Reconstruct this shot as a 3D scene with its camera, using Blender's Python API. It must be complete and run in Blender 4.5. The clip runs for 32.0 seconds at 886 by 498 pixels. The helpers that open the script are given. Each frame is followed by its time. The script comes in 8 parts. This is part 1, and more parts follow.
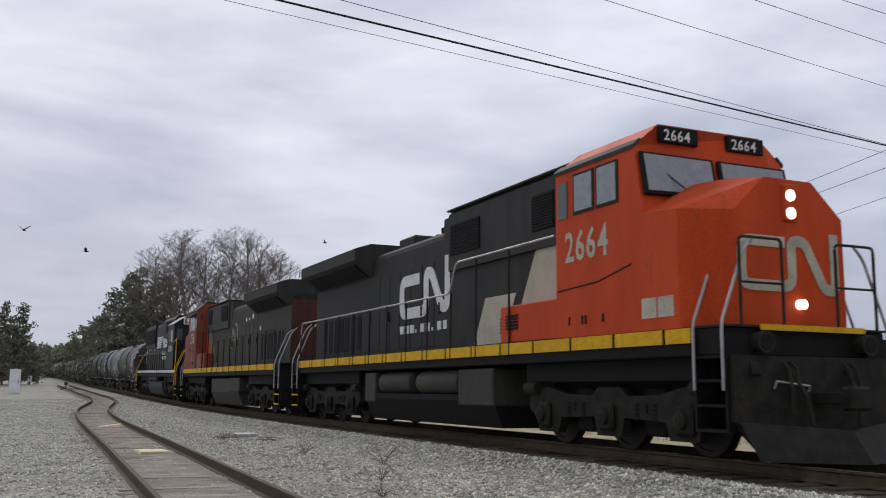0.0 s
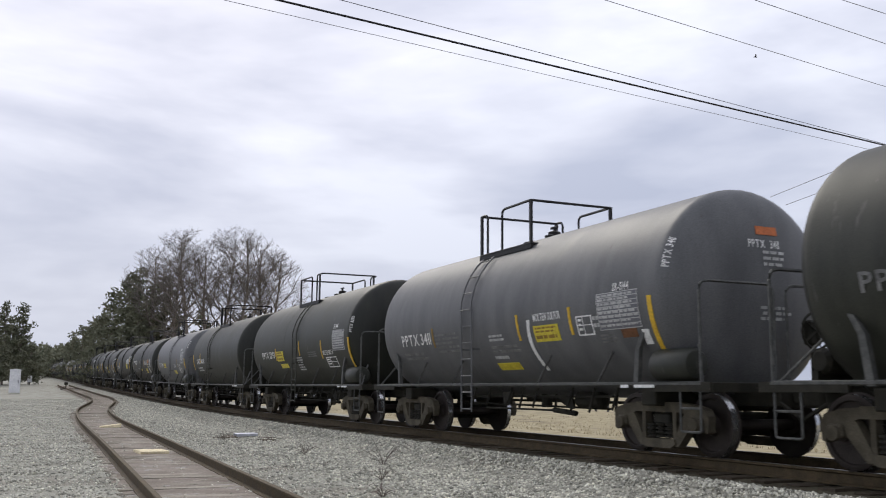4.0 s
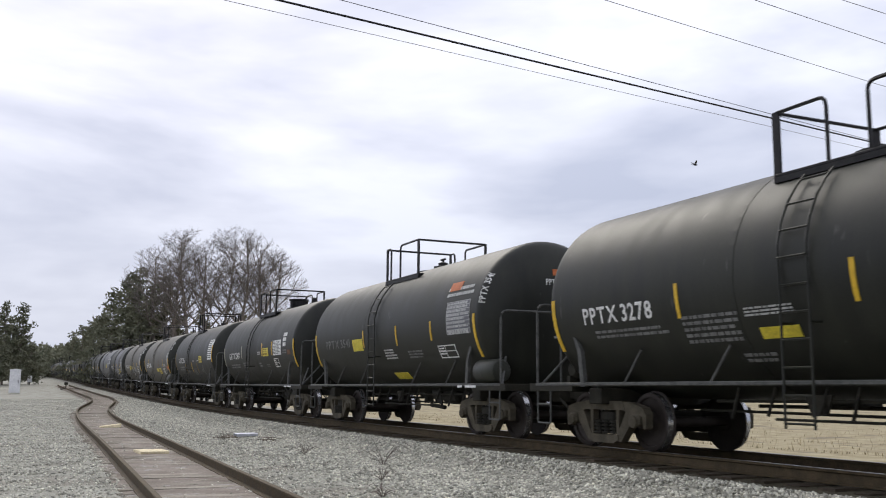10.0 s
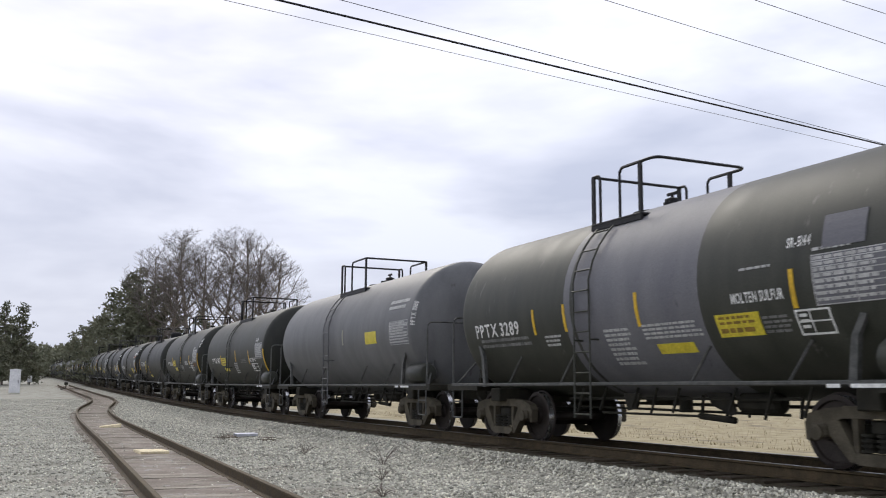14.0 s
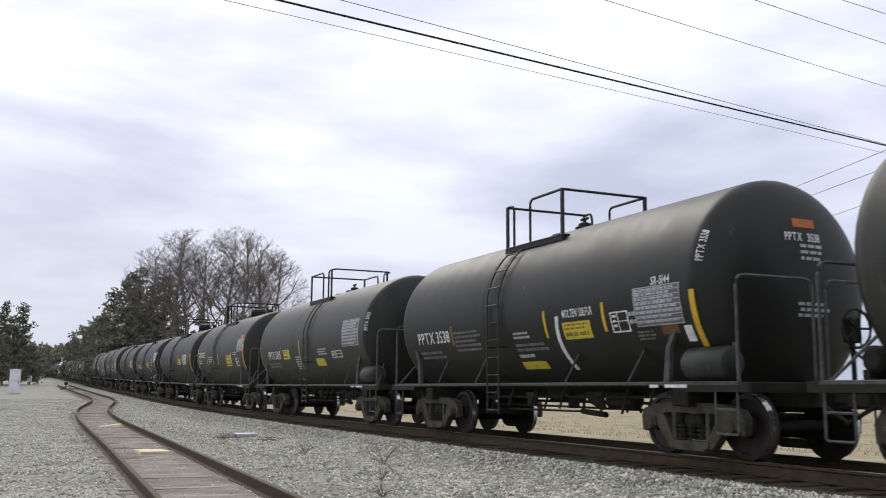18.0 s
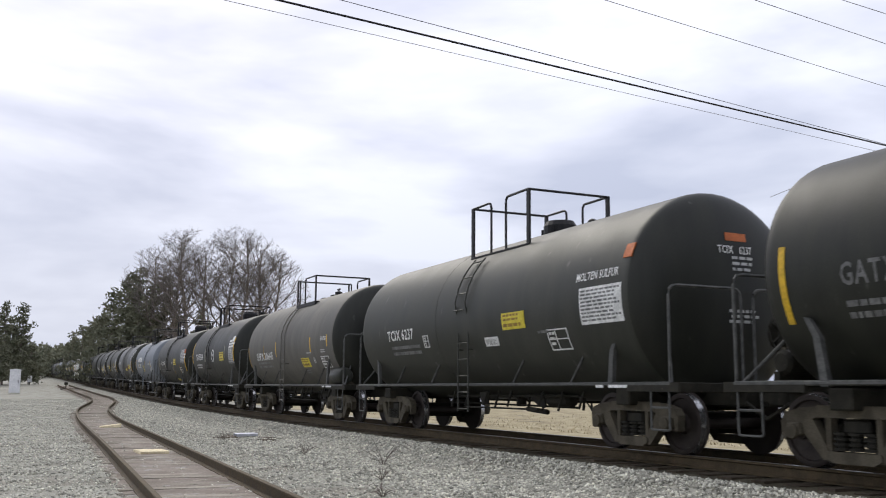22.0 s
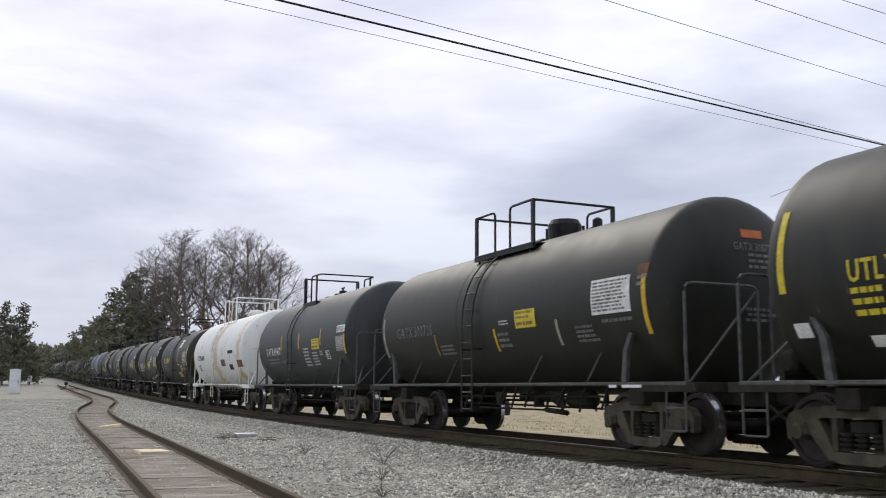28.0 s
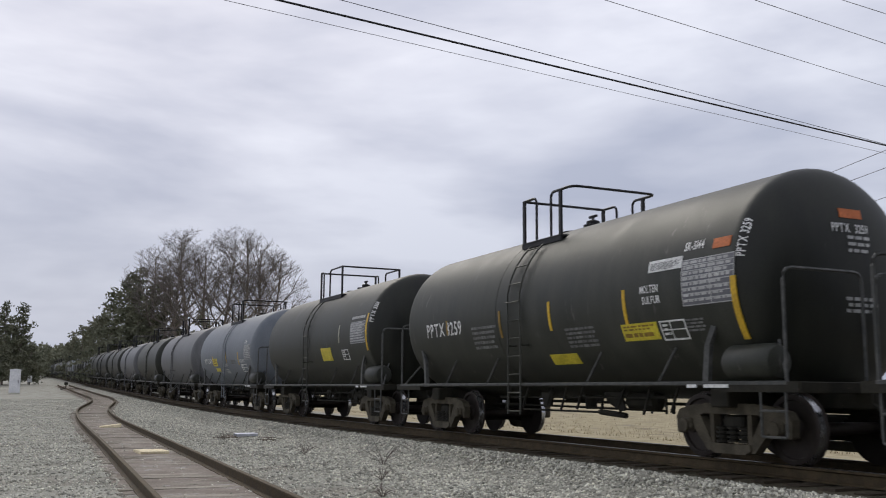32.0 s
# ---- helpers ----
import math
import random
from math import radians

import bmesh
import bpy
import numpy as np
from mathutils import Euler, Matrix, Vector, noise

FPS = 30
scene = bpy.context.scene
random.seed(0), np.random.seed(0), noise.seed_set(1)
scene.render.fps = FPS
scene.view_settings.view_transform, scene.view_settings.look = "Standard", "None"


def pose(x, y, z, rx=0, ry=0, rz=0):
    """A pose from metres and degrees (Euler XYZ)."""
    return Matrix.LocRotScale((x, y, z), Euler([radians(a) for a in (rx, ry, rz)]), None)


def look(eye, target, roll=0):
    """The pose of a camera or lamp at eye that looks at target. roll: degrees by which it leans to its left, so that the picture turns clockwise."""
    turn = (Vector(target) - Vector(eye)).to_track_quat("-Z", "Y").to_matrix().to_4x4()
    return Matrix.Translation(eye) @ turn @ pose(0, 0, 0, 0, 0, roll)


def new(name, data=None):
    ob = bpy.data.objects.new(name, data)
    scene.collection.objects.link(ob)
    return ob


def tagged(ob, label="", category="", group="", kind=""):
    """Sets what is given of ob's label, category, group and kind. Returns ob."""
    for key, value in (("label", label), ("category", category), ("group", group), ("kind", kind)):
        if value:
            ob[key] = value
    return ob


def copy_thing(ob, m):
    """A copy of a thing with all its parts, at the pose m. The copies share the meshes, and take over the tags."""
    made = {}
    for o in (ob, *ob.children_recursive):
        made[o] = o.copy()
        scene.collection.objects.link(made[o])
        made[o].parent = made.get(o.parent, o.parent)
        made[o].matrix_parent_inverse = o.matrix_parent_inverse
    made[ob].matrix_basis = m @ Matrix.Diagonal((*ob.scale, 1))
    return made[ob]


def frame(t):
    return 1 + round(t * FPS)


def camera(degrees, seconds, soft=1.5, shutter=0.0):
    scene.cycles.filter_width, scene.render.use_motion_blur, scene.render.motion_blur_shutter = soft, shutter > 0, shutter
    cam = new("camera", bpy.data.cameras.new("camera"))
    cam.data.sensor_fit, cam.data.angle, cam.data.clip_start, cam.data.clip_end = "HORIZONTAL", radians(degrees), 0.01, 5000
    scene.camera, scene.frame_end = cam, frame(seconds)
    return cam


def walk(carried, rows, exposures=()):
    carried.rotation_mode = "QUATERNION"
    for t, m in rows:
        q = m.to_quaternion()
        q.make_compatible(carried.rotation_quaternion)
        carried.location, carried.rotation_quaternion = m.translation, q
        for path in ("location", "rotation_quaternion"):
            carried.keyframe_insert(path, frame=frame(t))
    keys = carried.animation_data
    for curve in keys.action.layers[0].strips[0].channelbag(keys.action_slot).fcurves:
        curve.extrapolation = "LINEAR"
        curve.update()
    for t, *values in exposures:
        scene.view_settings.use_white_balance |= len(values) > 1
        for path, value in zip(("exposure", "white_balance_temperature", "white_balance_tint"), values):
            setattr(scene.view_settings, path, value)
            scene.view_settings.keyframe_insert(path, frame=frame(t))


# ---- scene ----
# ---------------------------------------------------------------- camera
cam = camera(49.9, 32.0, soft=1.05, shutter=0.06)
EYE = (0.0, -10.147, 0.913)
YAW, PITCH, ROLL = radians(24.69), radians(8.51), 0.434
AIM = (EYE[0] - math.cos(YAW) * math.cos(PITCH), EYE[1] + math.sin(YAW) * math.cos(PITCH), EYE[2] + math.sin(PITCH))
STAND = look(EYE, AIM, ROLL)
walk(cam, [(0.0, STAND), (32.0, STAND)],
     exposures=[(0.0, -0.15), (0.4, 0.05), (1.0, 0.22), (3.0, 0.14), (6.0, 0.1), (9.0, 0.2), (14.0, 0.25), (25.0, 0.25), (28.0, 0.15), (30.0, 0.02), (32.0, -0.12)])

# ---------------------------------------------------------------- world and sun
SUN_EL, SUN_AZ = radians(40), radians(-85)
TO_SUN = Vector((math.sin(SUN_AZ) * math.cos(SUN_EL), math.cos(SUN_AZ) * math.cos(SUN_EL), math.sin(SUN_EL)))


def make_world():
    w = bpy.data.worlds.new("overcast_sky")
    w.use_nodes = True
    nt = w.node_tree
    nt.nodes.clear()
    N, L = nt.nodes.new, nt.links.new
    out, bg = N("ShaderNodeOutputWorld"), N("ShaderNodeBackground")
    sky = N("ShaderNodeTexSky")
    sky.sky_type, sky.sun_disc = "NISHITA", False
    sky.sun_elevation, sky.sun_rotation = SUN_EL, SUN_AZ
    sky.air_density, sky.dust_density = 1.0, 4.0
    tc, mp = N("ShaderNodeTexCoord"), N("ShaderNodeMapping")
    mp.inputs["Scale"].default_value = (1.0, 1.0, 3.6)
    n1, n2 = N("ShaderNodeTexNoise"), N("ShaderNodeTexNoise")
    n1.inputs["Scale"].default_value, n1.inputs["Detail"].default_value, n1.inputs["Roughness"].default_value = 2.3, 5.0, 0.5
    n1.inputs["Distortion"].default_value = 0.35
    n2.inputs["Scale"].default_value, n2.inputs["Detail"].default_value = 6.5, 4.0
    mixn = N("ShaderNodeMath")
    mixn.operation = "MULTIPLY_ADD"
    mixn.inputs[1].default_value = 0.35
    ramp = N("ShaderNodeValToRGB")
    e = ramp.color_ramp.elements
    e[0].position, e[0].color = 0.50, (6.05, 6.45, 7.95, 1)
    e[1].position, e[1].color = 0.80, (9.95, 10.15, 11.3, 1)
    m = e.new(0.66)
    m.color = (8.1, 8.35, 9.65, 1)
    # clouds thicken towards the horizon
    sep, up = N("ShaderNodeSeparateXYZ"), N("ShaderNodeMapRange")
    up.inputs["From Min"].default_value, up.inputs["From Max"].default_value = 0.0, 0.42
    up.inputs["To Min"].default_value, up.inputs["To Max"].default_value = 0.66, 1.04
    grade = N("ShaderNodeVectorMath")
    grade.operation = "SCALE"
    mix = N("ShaderNodeMix")
    mix.data_type = "RGBA"
    mix.inputs[0].default_value = 0.92
    L(tc.outputs["Generated"], mp.inputs["Vector"])
    L(mp.outputs[0], n1.inputs["Vector"])
    L(mp.outputs[0], n2.inputs["Vector"])
    L(n2.outputs["Fac"], mixn.inputs[0])
    L(n1.outputs["Fac"], mixn.inputs[2])
    L(mixn.outputs[0], ramp.inputs[0])
    L(tc.outputs["Generated"], sep.inputs[0])
    L(sep.outputs["Z"], up.inputs["Value"])
    L(ramp.outputs[0], grade.inputs[0])
    # the veiled sun brightens the clouds on its side
    dot, sq, glow, both = N("ShaderNodeVectorMath"), N("ShaderNodeMath"), N("ShaderNodeMath"), N("ShaderNodeMath")
    dot.operation, sq.operation, glow.operation, both.operation = "DOT_PRODUCT", "POWER", "MULTIPLY_ADD", "MULTIPLY"
    dot.inputs[1].default_value = TO_SUN
    sq.inputs[1].default_value, sq.use_clamp = 2.0, True
    glow.inputs[1].default_value, glow.inputs[2].default_value = 0.13, 0.85
    pos = N("ShaderNodeMath")
    pos.operation = "MAXIMUM"
    pos.inputs[1].default_value = 0.0
    L(tc.outputs["Generated"], dot.inputs[0])
    L(dot.outputs["Value"], pos.inputs[0])
    L(pos.outputs[0], sq.inputs[0])
    L(sq.outputs[0], glow.inputs[0])
    L(up.outputs[0], both.inputs[0])
    L(glow.outputs[0], both.inputs[1])
    L(both.outputs[0], grade.inputs["Scale"])
    # bluer towards the horizon
    tone, tint = N("ShaderNodeMix"), N("ShaderNodeVectorMath")
    tone.data_type, tint.operation = "RGBA", "MULTIPLY"
    tone.inputs[6].default_value, tone.inputs[7].default_value = (0.93, 0.985, 1.07, 1), (1.0, 1.0, 1.005, 1)
    lift = N("ShaderNodeMapRange")
    lift.inputs["From Min"].default_value, lift.inputs["From Max"].default_value = 0.02, 0.40
    L(sep.outputs["Z"], lift.inputs["Value"])
    L(lift.outputs[0], tone.inputs[0])
    L(grade.outputs[0], tint.inputs[0])
    L(tone.outputs[2], tint.inputs[1])
    L(sky.outputs[0], mix.inputs[6])
    L(tint.outputs[0], mix.inputs[7])
    L(mix.outputs[2], bg.inputs["Color"])
    bg.inputs["Strength"].default_value = 0.1
    L(bg.outputs[0], out.inputs[0])
    scene.world = w


make_world()
sun = new("sun", bpy.data.lights.new("sun", "SUN"))
sun.data.energy, sun.data.angle, sun.data.color = 1.0, radians(25), (1.0, 0.94, 0.83)
sun.matrix_world = look(TO_SUN * 100, (0, 0, 0))

# ---------------------------------------------------------------- materials


def mat(name, a, b=None, rough=0.6, metal=0.0, scale=3.0, fine=40.0, bump=0.15, island=False, stretch=(1, 1, 1), rand=0.0, spots=None, spot_at=0.62, bumpd=0.02, contrast=0.14):
    """A painted, stained or grainy surface: colours a and b in patches, fine grain, relief and worn spots."""
    m = bpy.data.materials.new(name)
    m.use_nodes = True
    nt = m.node_tree
    N, L = nt.nodes.new, nt.links.new
    p = nt.nodes["Principled BSDF"]
    b = b or tuple(c * 0.8 for c in a)
    tc, mp = N("ShaderNodeTexCoord"), N("ShaderNodeMapping")
    mp.inputs["Scale"].default_value = stretch
    L(tc.outputs["Object"], mp.inputs[0])
    n1, n2 = N("ShaderNodeTexNoise"), N("ShaderNodeTexNoise")
    n1.inputs["Scale"].default_value, n1.inputs["Detail"].default_value = scale, 5
    n2.inputs["Scale"].default_value, n2.inputs["Detail"].default_value = fine, 4
    L(mp.outputs[0], n1.inputs[0])
    L(tc.outputs["Object"], n2.inputs[0])
    r1 = N("ShaderNodeValToRGB")
    r1.color_ramp.elements[0].position, r1.color_ramp.elements[0].color = 0.5 - contrast, (*a, 1)
    r1.color_ramp.elements[1].position, r1.color_ramp.elements[1].color = 0.5 + contrast, (*b, 1)
    L(n1.outputs["Fac"], r1.inputs[0])
    grain = N("ShaderNodeMapRange")
    grain.inputs["From Min"].default_value, grain.inputs["From Max"].default_value = 0.3, 0.7
    grain.inputs["To Min"].default_value, grain.inputs["To Max"].default_value = 0.8, 1.18
    L(n2.outputs["Fac"], grain.inputs["Value"])
    sc = N("ShaderNodeVectorMath")
    sc.operation = "SCALE"
    L(r1.outputs[0], sc.inputs[0])
    L(grain.outputs[0], sc.inputs["Scale"])
    col = sc.outputs[0]
    if spots:
        n3, r3, mx = N("ShaderNodeTexNoise"), N("ShaderNodeMapRange"), N("ShaderNodeMix")
        n3.inputs["Scale"].default_value, n3.inputs["Detail"].default_value = scale * 2.2, 7
        n3.inputs["Roughness"].default_value = 0.62
        L(mp.outputs[0], n3.inputs[0])
        r3.inputs["From Min"].default_value, r3.inputs["From Max"].default_value = spot_at, spot_at + 0.08
        L(n3.outputs["Fac"], r3.inputs["Value"])
        mx.data_type = "RGBA"
        L(r3.outputs[0], mx.inputs[0])
        L(col, mx.inputs[6])
        mx.inputs[7].default_value = (*spots, 1)
        col = mx.outputs[2]
    if rand or island:
        src = N("ShaderNodeNewGeometry") if island else N("ShaderNodeObjectInfo")
        rr, s2 = N("ShaderNodeMapRange"), N("ShaderNodeVectorMath")
        s2.operation = "SCALE"
        k = rand or 0.3
        rr.inputs["To Min"].default_value, rr.inputs["To Max"].default_value = 1 - k, 1 + k
        L(src.outputs["Random Per Island" if island else "Random"], rr.inputs["Value"])
        L(col, s2.inputs[0])
        L(rr.outputs[0], s2.inputs["Scale"])
        col = s2.outputs[0]
    L(col, p.inputs["Base Color"])
    rg = N("ShaderNodeMapRange")
    rg.inputs["To Min"].default_value, rg.inputs["To Max"].default_value = max(0.05, rough - 0.12), min(1, rough + 0.12)
    L(n1.outputs["Fac"], rg.inputs["Value"])
    L(rg.outputs[0], p.inputs["Roughness"])
    p.inputs["Metallic"].default_value = metal
    p.inputs["Specular IOR Level"].default_value = 0.33 if name.startswith("tank_") else 0.22 if rough > 0.45 else 0.35 if rough > 0.15 else 0.5
    if bump:
        bp = N("ShaderNodeBump")
        bp.inputs["Strength"].default_value, bp.inputs["Distance"].default_value = bump, bumpd
        L(n2.outputs["Fac"], bp.inputs["Height"])
        L(bp.outputs[0], p.inputs["Normal"])
    return m


def plain(name, c, rough=0.5, metal=0.0, glow=0.0, alpha=1.0):
    m = mat(name, c, tuple(x * 0.86 for x in c), rough, metal, 6.0, 60.0, 0.05)
    if glow:
        p = m.node_tree.nodes["Principled BSDF"]
        p.inputs["Emission Color"].default_value, p.inputs["Emission Strength"].default_value = (*c, 1), glow
    return m


M = {
    "tank_black": mat("tank_black_paint", (0.012, 0.013, 0.0095), (0.024, 0.025, 0.018), 0.5, 0, 1.6, 60, 0.06, stretch=(1.6, 1.2, 0.35), spots=(0.075, 0.072, 0.066), spot_at=0.66, rand=0.12),
    "tank_dark": mat("tank_dusty_black_paint", (0.028, 0.030, 0.0225), (0.050, 0.051, 0.040), 0.52, 0, 1.4, 60, 0.06, stretch=(1.6, 1.2, 0.35), spots=(0.11, 0.105, 0.095), spot_at=0.64, rand=0.12),
    "tank_grey": mat("tank_faded_grey_paint", (0.102, 0.104, 0.106), (0.150, 0.151, 0.152), 0.5, 0, 1.4, 60, 0.06, stretch=(1.6, 1.2, 0.35), spots=(0.07, 0.065, 0.06), spot_at=0.66, rand=0.08),
    "tank_tan": mat("tank_dusty_tan_paint", (0.098, 0.094, 0.080), (0.150, 0.142, 0.120), 0.6, 0, 1.4, 60, 0.06, stretch=(1.6, 1.2, 0.35), spots=(0.07, 0.062, 0.05), spot_at=0.66, rand=0.08),
    "tank_blue": mat("tank_blue_grey_paint", (0.145, 0.162, 0.18), (0.195, 0.212, 0.23), 0.5, 0, 1.4, 60, 0.05, stretch=(1.6, 1.2, 0.35), spots=(0.13, 0.14, 0.15), spot_at=0.66),
    "tank_white": mat("tank_stained_white_paint", (0.74, 0.76, 0.72), (0.82, 0.83, 0.79), 0.5, 0, 1.3, 60, 0.06, stretch=(1.6, 1.2, 0.35), spots=(0.50, 0.40, 0.27), spot_at=0.60),
    "tank_slate": mat("tank_slate_paint", (0.031, 0.036, 0.036), (0.050, 0.056, 0.056), 0.5, 0, 1.4, 60, 0.06, stretch=(1.6, 1.2, 0.35), spots=(0.09, 0.09, 0.088), spot_at=0.66),
    "tank_patch": mat("tank_patch_paint", (0.13, 0.13, 0.145), (0.17, 0.17, 0.18), 0.55, 0, 1.4, 60, 0.06, stretch=(1.6, 1.2, 0.35), spots=(0.06, 0.06, 0.06), spot_at=0.66),
    "frame": mat("grimy_black_steel", (0.019, 0.018, 0.013), (0.036, 0.033, 0.024), 0.72, 0.1, 4, 60, 0.2, spots=(0.07, 0.055, 0.042), spot_at=0.64),
    "truck": mat("dusty_cast_steel", (0.066, 0.057, 0.040), (0.112, 0.098, 0.070), 0.8, 0.1, 5, 60, 0.3, spots=(0.12, 0.09, 0.065), spot_at=0.66),
    "loco_truck": mat("dusty_dark_cast_steel", (0.015, 0.014, 0.011), (0.032, 0.029, 0.022), 0.8, 0.1, 5, 60, 0.3, spots=(0.065, 0.056, 0.045), spot_at=0.64),
    # darkest steel: locomotive underframe, stepwells, motors and ducts
    "under": mat("near_black_underframe", (0.006, 0.006, 0.006), (0.012, 0.0115, 0.010), 0.75, 0.1, 4, 60, 0.2, spots=(0.026, 0.023, 0.018), spot_at=0.68),
    "wheel": mat("brown_wheel_steel", (0.035, 0.028, 0.024), (0.055, 0.046, 0.040), 0.6, 0.4, 4, 60, 0.15),
    "tread": plain("polished_wheel_tread", (0.55, 0.55, 0.55), 0.25, 0.9),
    "rail_bar": mat("grey_weathered_handrail", (0.07, 0.072, 0.068), (0.12, 0.12, 0.112), 0.6, 0.2, 8, 60, 0.1),
    "cage": mat("black_painted_pipe", (0.012, 0.012, 0.013), (0.025, 0.024, 0.024), 0.5, 0.1, 8, 60, 0.1),
    "white_mark": mat("worn_white_stencil", (0.84, 0.84, 0.81), (0.66, 0.66, 0.63), 0.6, 0, 5, 30, 0.02),
    "grey_mark": mat("faded_grey_stencil", (0.22, 0.22, 0.21), (0.13, 0.13, 0.125), 0.6, 0, 5, 30, 0.02),
    "dull_white_mark": mat("weathered_white_stencil", (0.52, 0.52, 0.50), (0.40, 0.40, 0.385), 0.6, 0, 5, 30, 0.02),
    "pale_mark": mat("bleached_reflective_sheet", (0.42, 0.41, 0.33), (0.30, 0.29, 0.22), 0.5, 0, 5, 30, 0.02),
    "old_yellow_mark": mat("grimy_yellow_sheet", (0.34, 0.21, 0.04), (0.20, 0.13, 0.035), 0.5, 0, 5, 30, 0.02),
    "brown_mark": mat("faded_brown_sheet", (0.17, 0.075, 0.035), (0.11, 0.055, 0.03), 0.55, 0, 5, 30, 0.02),
    "yellow_mark": mat("yellow_reflective_sheet", (0.72, 0.46, 0.03), (0.58, 0.36, 0.03), 0.45, 0, 5, 30, 0.02),
    "lemon_mark": mat("lemon_yellow_sheet", (0.72, 0.60, 0.05), (0.58, 0.47, 0.04), 0.45, 0, 5, 30, 0.02),
    "orange_mark": mat("orange_placard_sheet", (0.55, 0.16, 0.05), (0.42, 0.12, 0.04), 0.5, 0, 5, 30, 0.02),
    "rail": mat("rusty_rail_steel", (0.070, 0.053, 0.030), (0.108, 0.080, 0.046), 0.75, 0.3, 6, 50, 0.3),
    "rail_top": mat("worn_rail_head", (0.30, 0.28, 0.26), (0.20, 0.17, 0.15), 0.35, 0.8, 5, 50, 0.05),
    "tie": mat("oily_brown_tie", (0.060, 0.047, 0.032), (0.098, 0.078, 0.053), 0.85, 0, 3, 30, 0.5, stretch=(4, 0.4, 1), rand=0.25),
    "dirty_ballast": mat("oil_stained_ballast", (0.052, 0.046, 0.028), (0.100, 0.088, 0.058), 0.95, 0, 2.0, 22, 0.9, bumpd=0.05),
    "old_tie": mat("weathered_grey_tie", (0.25, 0.225, 0.18), (0.36, 0.325, 0.265), 0.9, 0, 3, 30, 0.6, stretch=(5, 0.5, 1), rand=0.2),
    "stone": mat("grey_ballast_stone", (0.38, 0.37, 0.31), (0.64, 0.62, 0.52), 0.85, 0, 5, 40, 0.4, island=True, rand=0.5),
    "orange": mat("orange_red_loco_paint", (0.58, 0.062, 0.006), (0.47, 0.048, 0.005), 0.6, 0, 1.4, 40, 0.04, stretch=(1.5, 1.5, 0.4), spots=(0.20, 0.05, 0.02), spot_at=0.64),
    "old_red": mat("faded_red_loco_paint", (0.28, 0.066, 0.038), (0.20, 0.045, 0.028), 0.6, 0, 1.4, 40, 0.05, stretch=(1.5, 1.5, 0.4), spots=(0.10, 0.048, 0.033), spot_at=0.59),
    "loco_black": mat("dull_black_loco_paint", (0.028, 0.028, 0.026), (0.044, 0.043, 0.039), 0.7, 0, 1.6, 40, 0.05, stretch=(1.5, 1.5, 0.4), spots=(0.075, 0.073, 0.07), spot_at=0.68),
    "loco_grey": mat("sooty_olive_loco_paint", (0.040, 0.039, 0.034), (0.060, 0.057, 0.048), 0.7, 0, 1.6, 40, 0.05, stretch=(1.5, 1.5, 0.4), spots=(0.025, 0.025, 0.025), spot_at=0.66),
    "gloss_black": mat("glossy_black_loco_paint", (0.010, 0.010, 0.011), (0.018, 0.018, 0.019), 0.55, 0, 1.6, 40, 0.03, stretch=(1.5, 1.5, 0.4), spots=(0.045, 0.043, 0.04), spot_at=0.68),
    "loco_yellow": mat("yellow_sill_paint", (0.74, 0.43, 0.006), (0.60, 0.34, 0.006), 0.6, 0, 3, 40, 0.04, spots=(0.2, 0.14, 0.03), spot_at=0.68),
    "cream": mat("cream_loco_paint", (0.52, 0.47, 0.36), (0.42, 0.38, 0.29), 0.5, 0, 2, 40, 0.04, spots=(0.2, 0.18, 0.14), spot_at=0.68),
    "dim_cream": mat("worn_beige_loco_paint", (0.20, 0.165, 0.10), (0.14, 0.12, 0.08), 0.6, 0, 3, 40, 0.05, spots=(0.07, 0.065, 0.05), spot_at=0.6),
    "loco_white": mat("white_loco_paint", (0.74, 0.74, 0.72), (0.62, 0.62, 0.60), 0.45, 0, 3, 40, 0.03, spots=(0.3, 0.29, 0.27), spot_at=0.70),
    "sooty_red": mat("soot_darkened_red_paint", (0.085, 0.030, 0.024), (0.052, 0.022, 0.018), 0.6, 0, 1.2, 40, 0.05, stretch=(1.5, 1.5, 0.5), spots=(0.03, 0.02, 0.018), spot_at=0.58),
    "silver": mat("silver_grey_handrail_paint", (0.45, 0.44, 0.43), (0.34, 0.33, 0.32), 0.45, 0.3, 5, 60, 0.05),
    "glass": plain("dark_cab_glass", (0.07, 0.08, 0.085), 0.06),
    # the sky's reflection is put into this pale base colour
    "windscreen": plain("pale_glass_with_painted_light", (0.26, 0.29, 0.31), 0.08),
    "grille": mat("black_radiator_mesh", (0.006, 0.006, 0.006), (0.014, 0.014, 0.014), 0.8, 0, 5, 90, 0.5),
    "lamp": plain("lit_headlight_lens", (1.0, 0.86, 0.62), 0.2, 0, 2.6),
    "red_lamp": plain("red_marker_lens", (1.0, 0.12, 0.05), 0.2, 0, 1.5),
    "cabinet": mat("white_painted_cabinet", (0.82, 0.82, 0.82), (0.72, 0.72, 0.73), 0.5, 0, 2, 30, 0.05),
    "scrap_metal": mat("bare_galvanised_metal", (0.70, 0.72, 0.80), (0.58, 0.60, 0.68), 0.4, 0.2, 5, 60, 0.05),
    "plank": mat("pale_sawn_plank", (0.86, 0.76, 0.52), (0.74, 0.63, 0.41), 0.8, 0, 3, 30, 0.3, stretch=(0.5, 5, 1)),
    "cable": plain("black_cable_sheath", (0.015, 0.015, 0.016), 0.6),
    "wire": plain("grey_weathered_wire", (0.22, 0.22, 0.23), 0.5, 0.5),
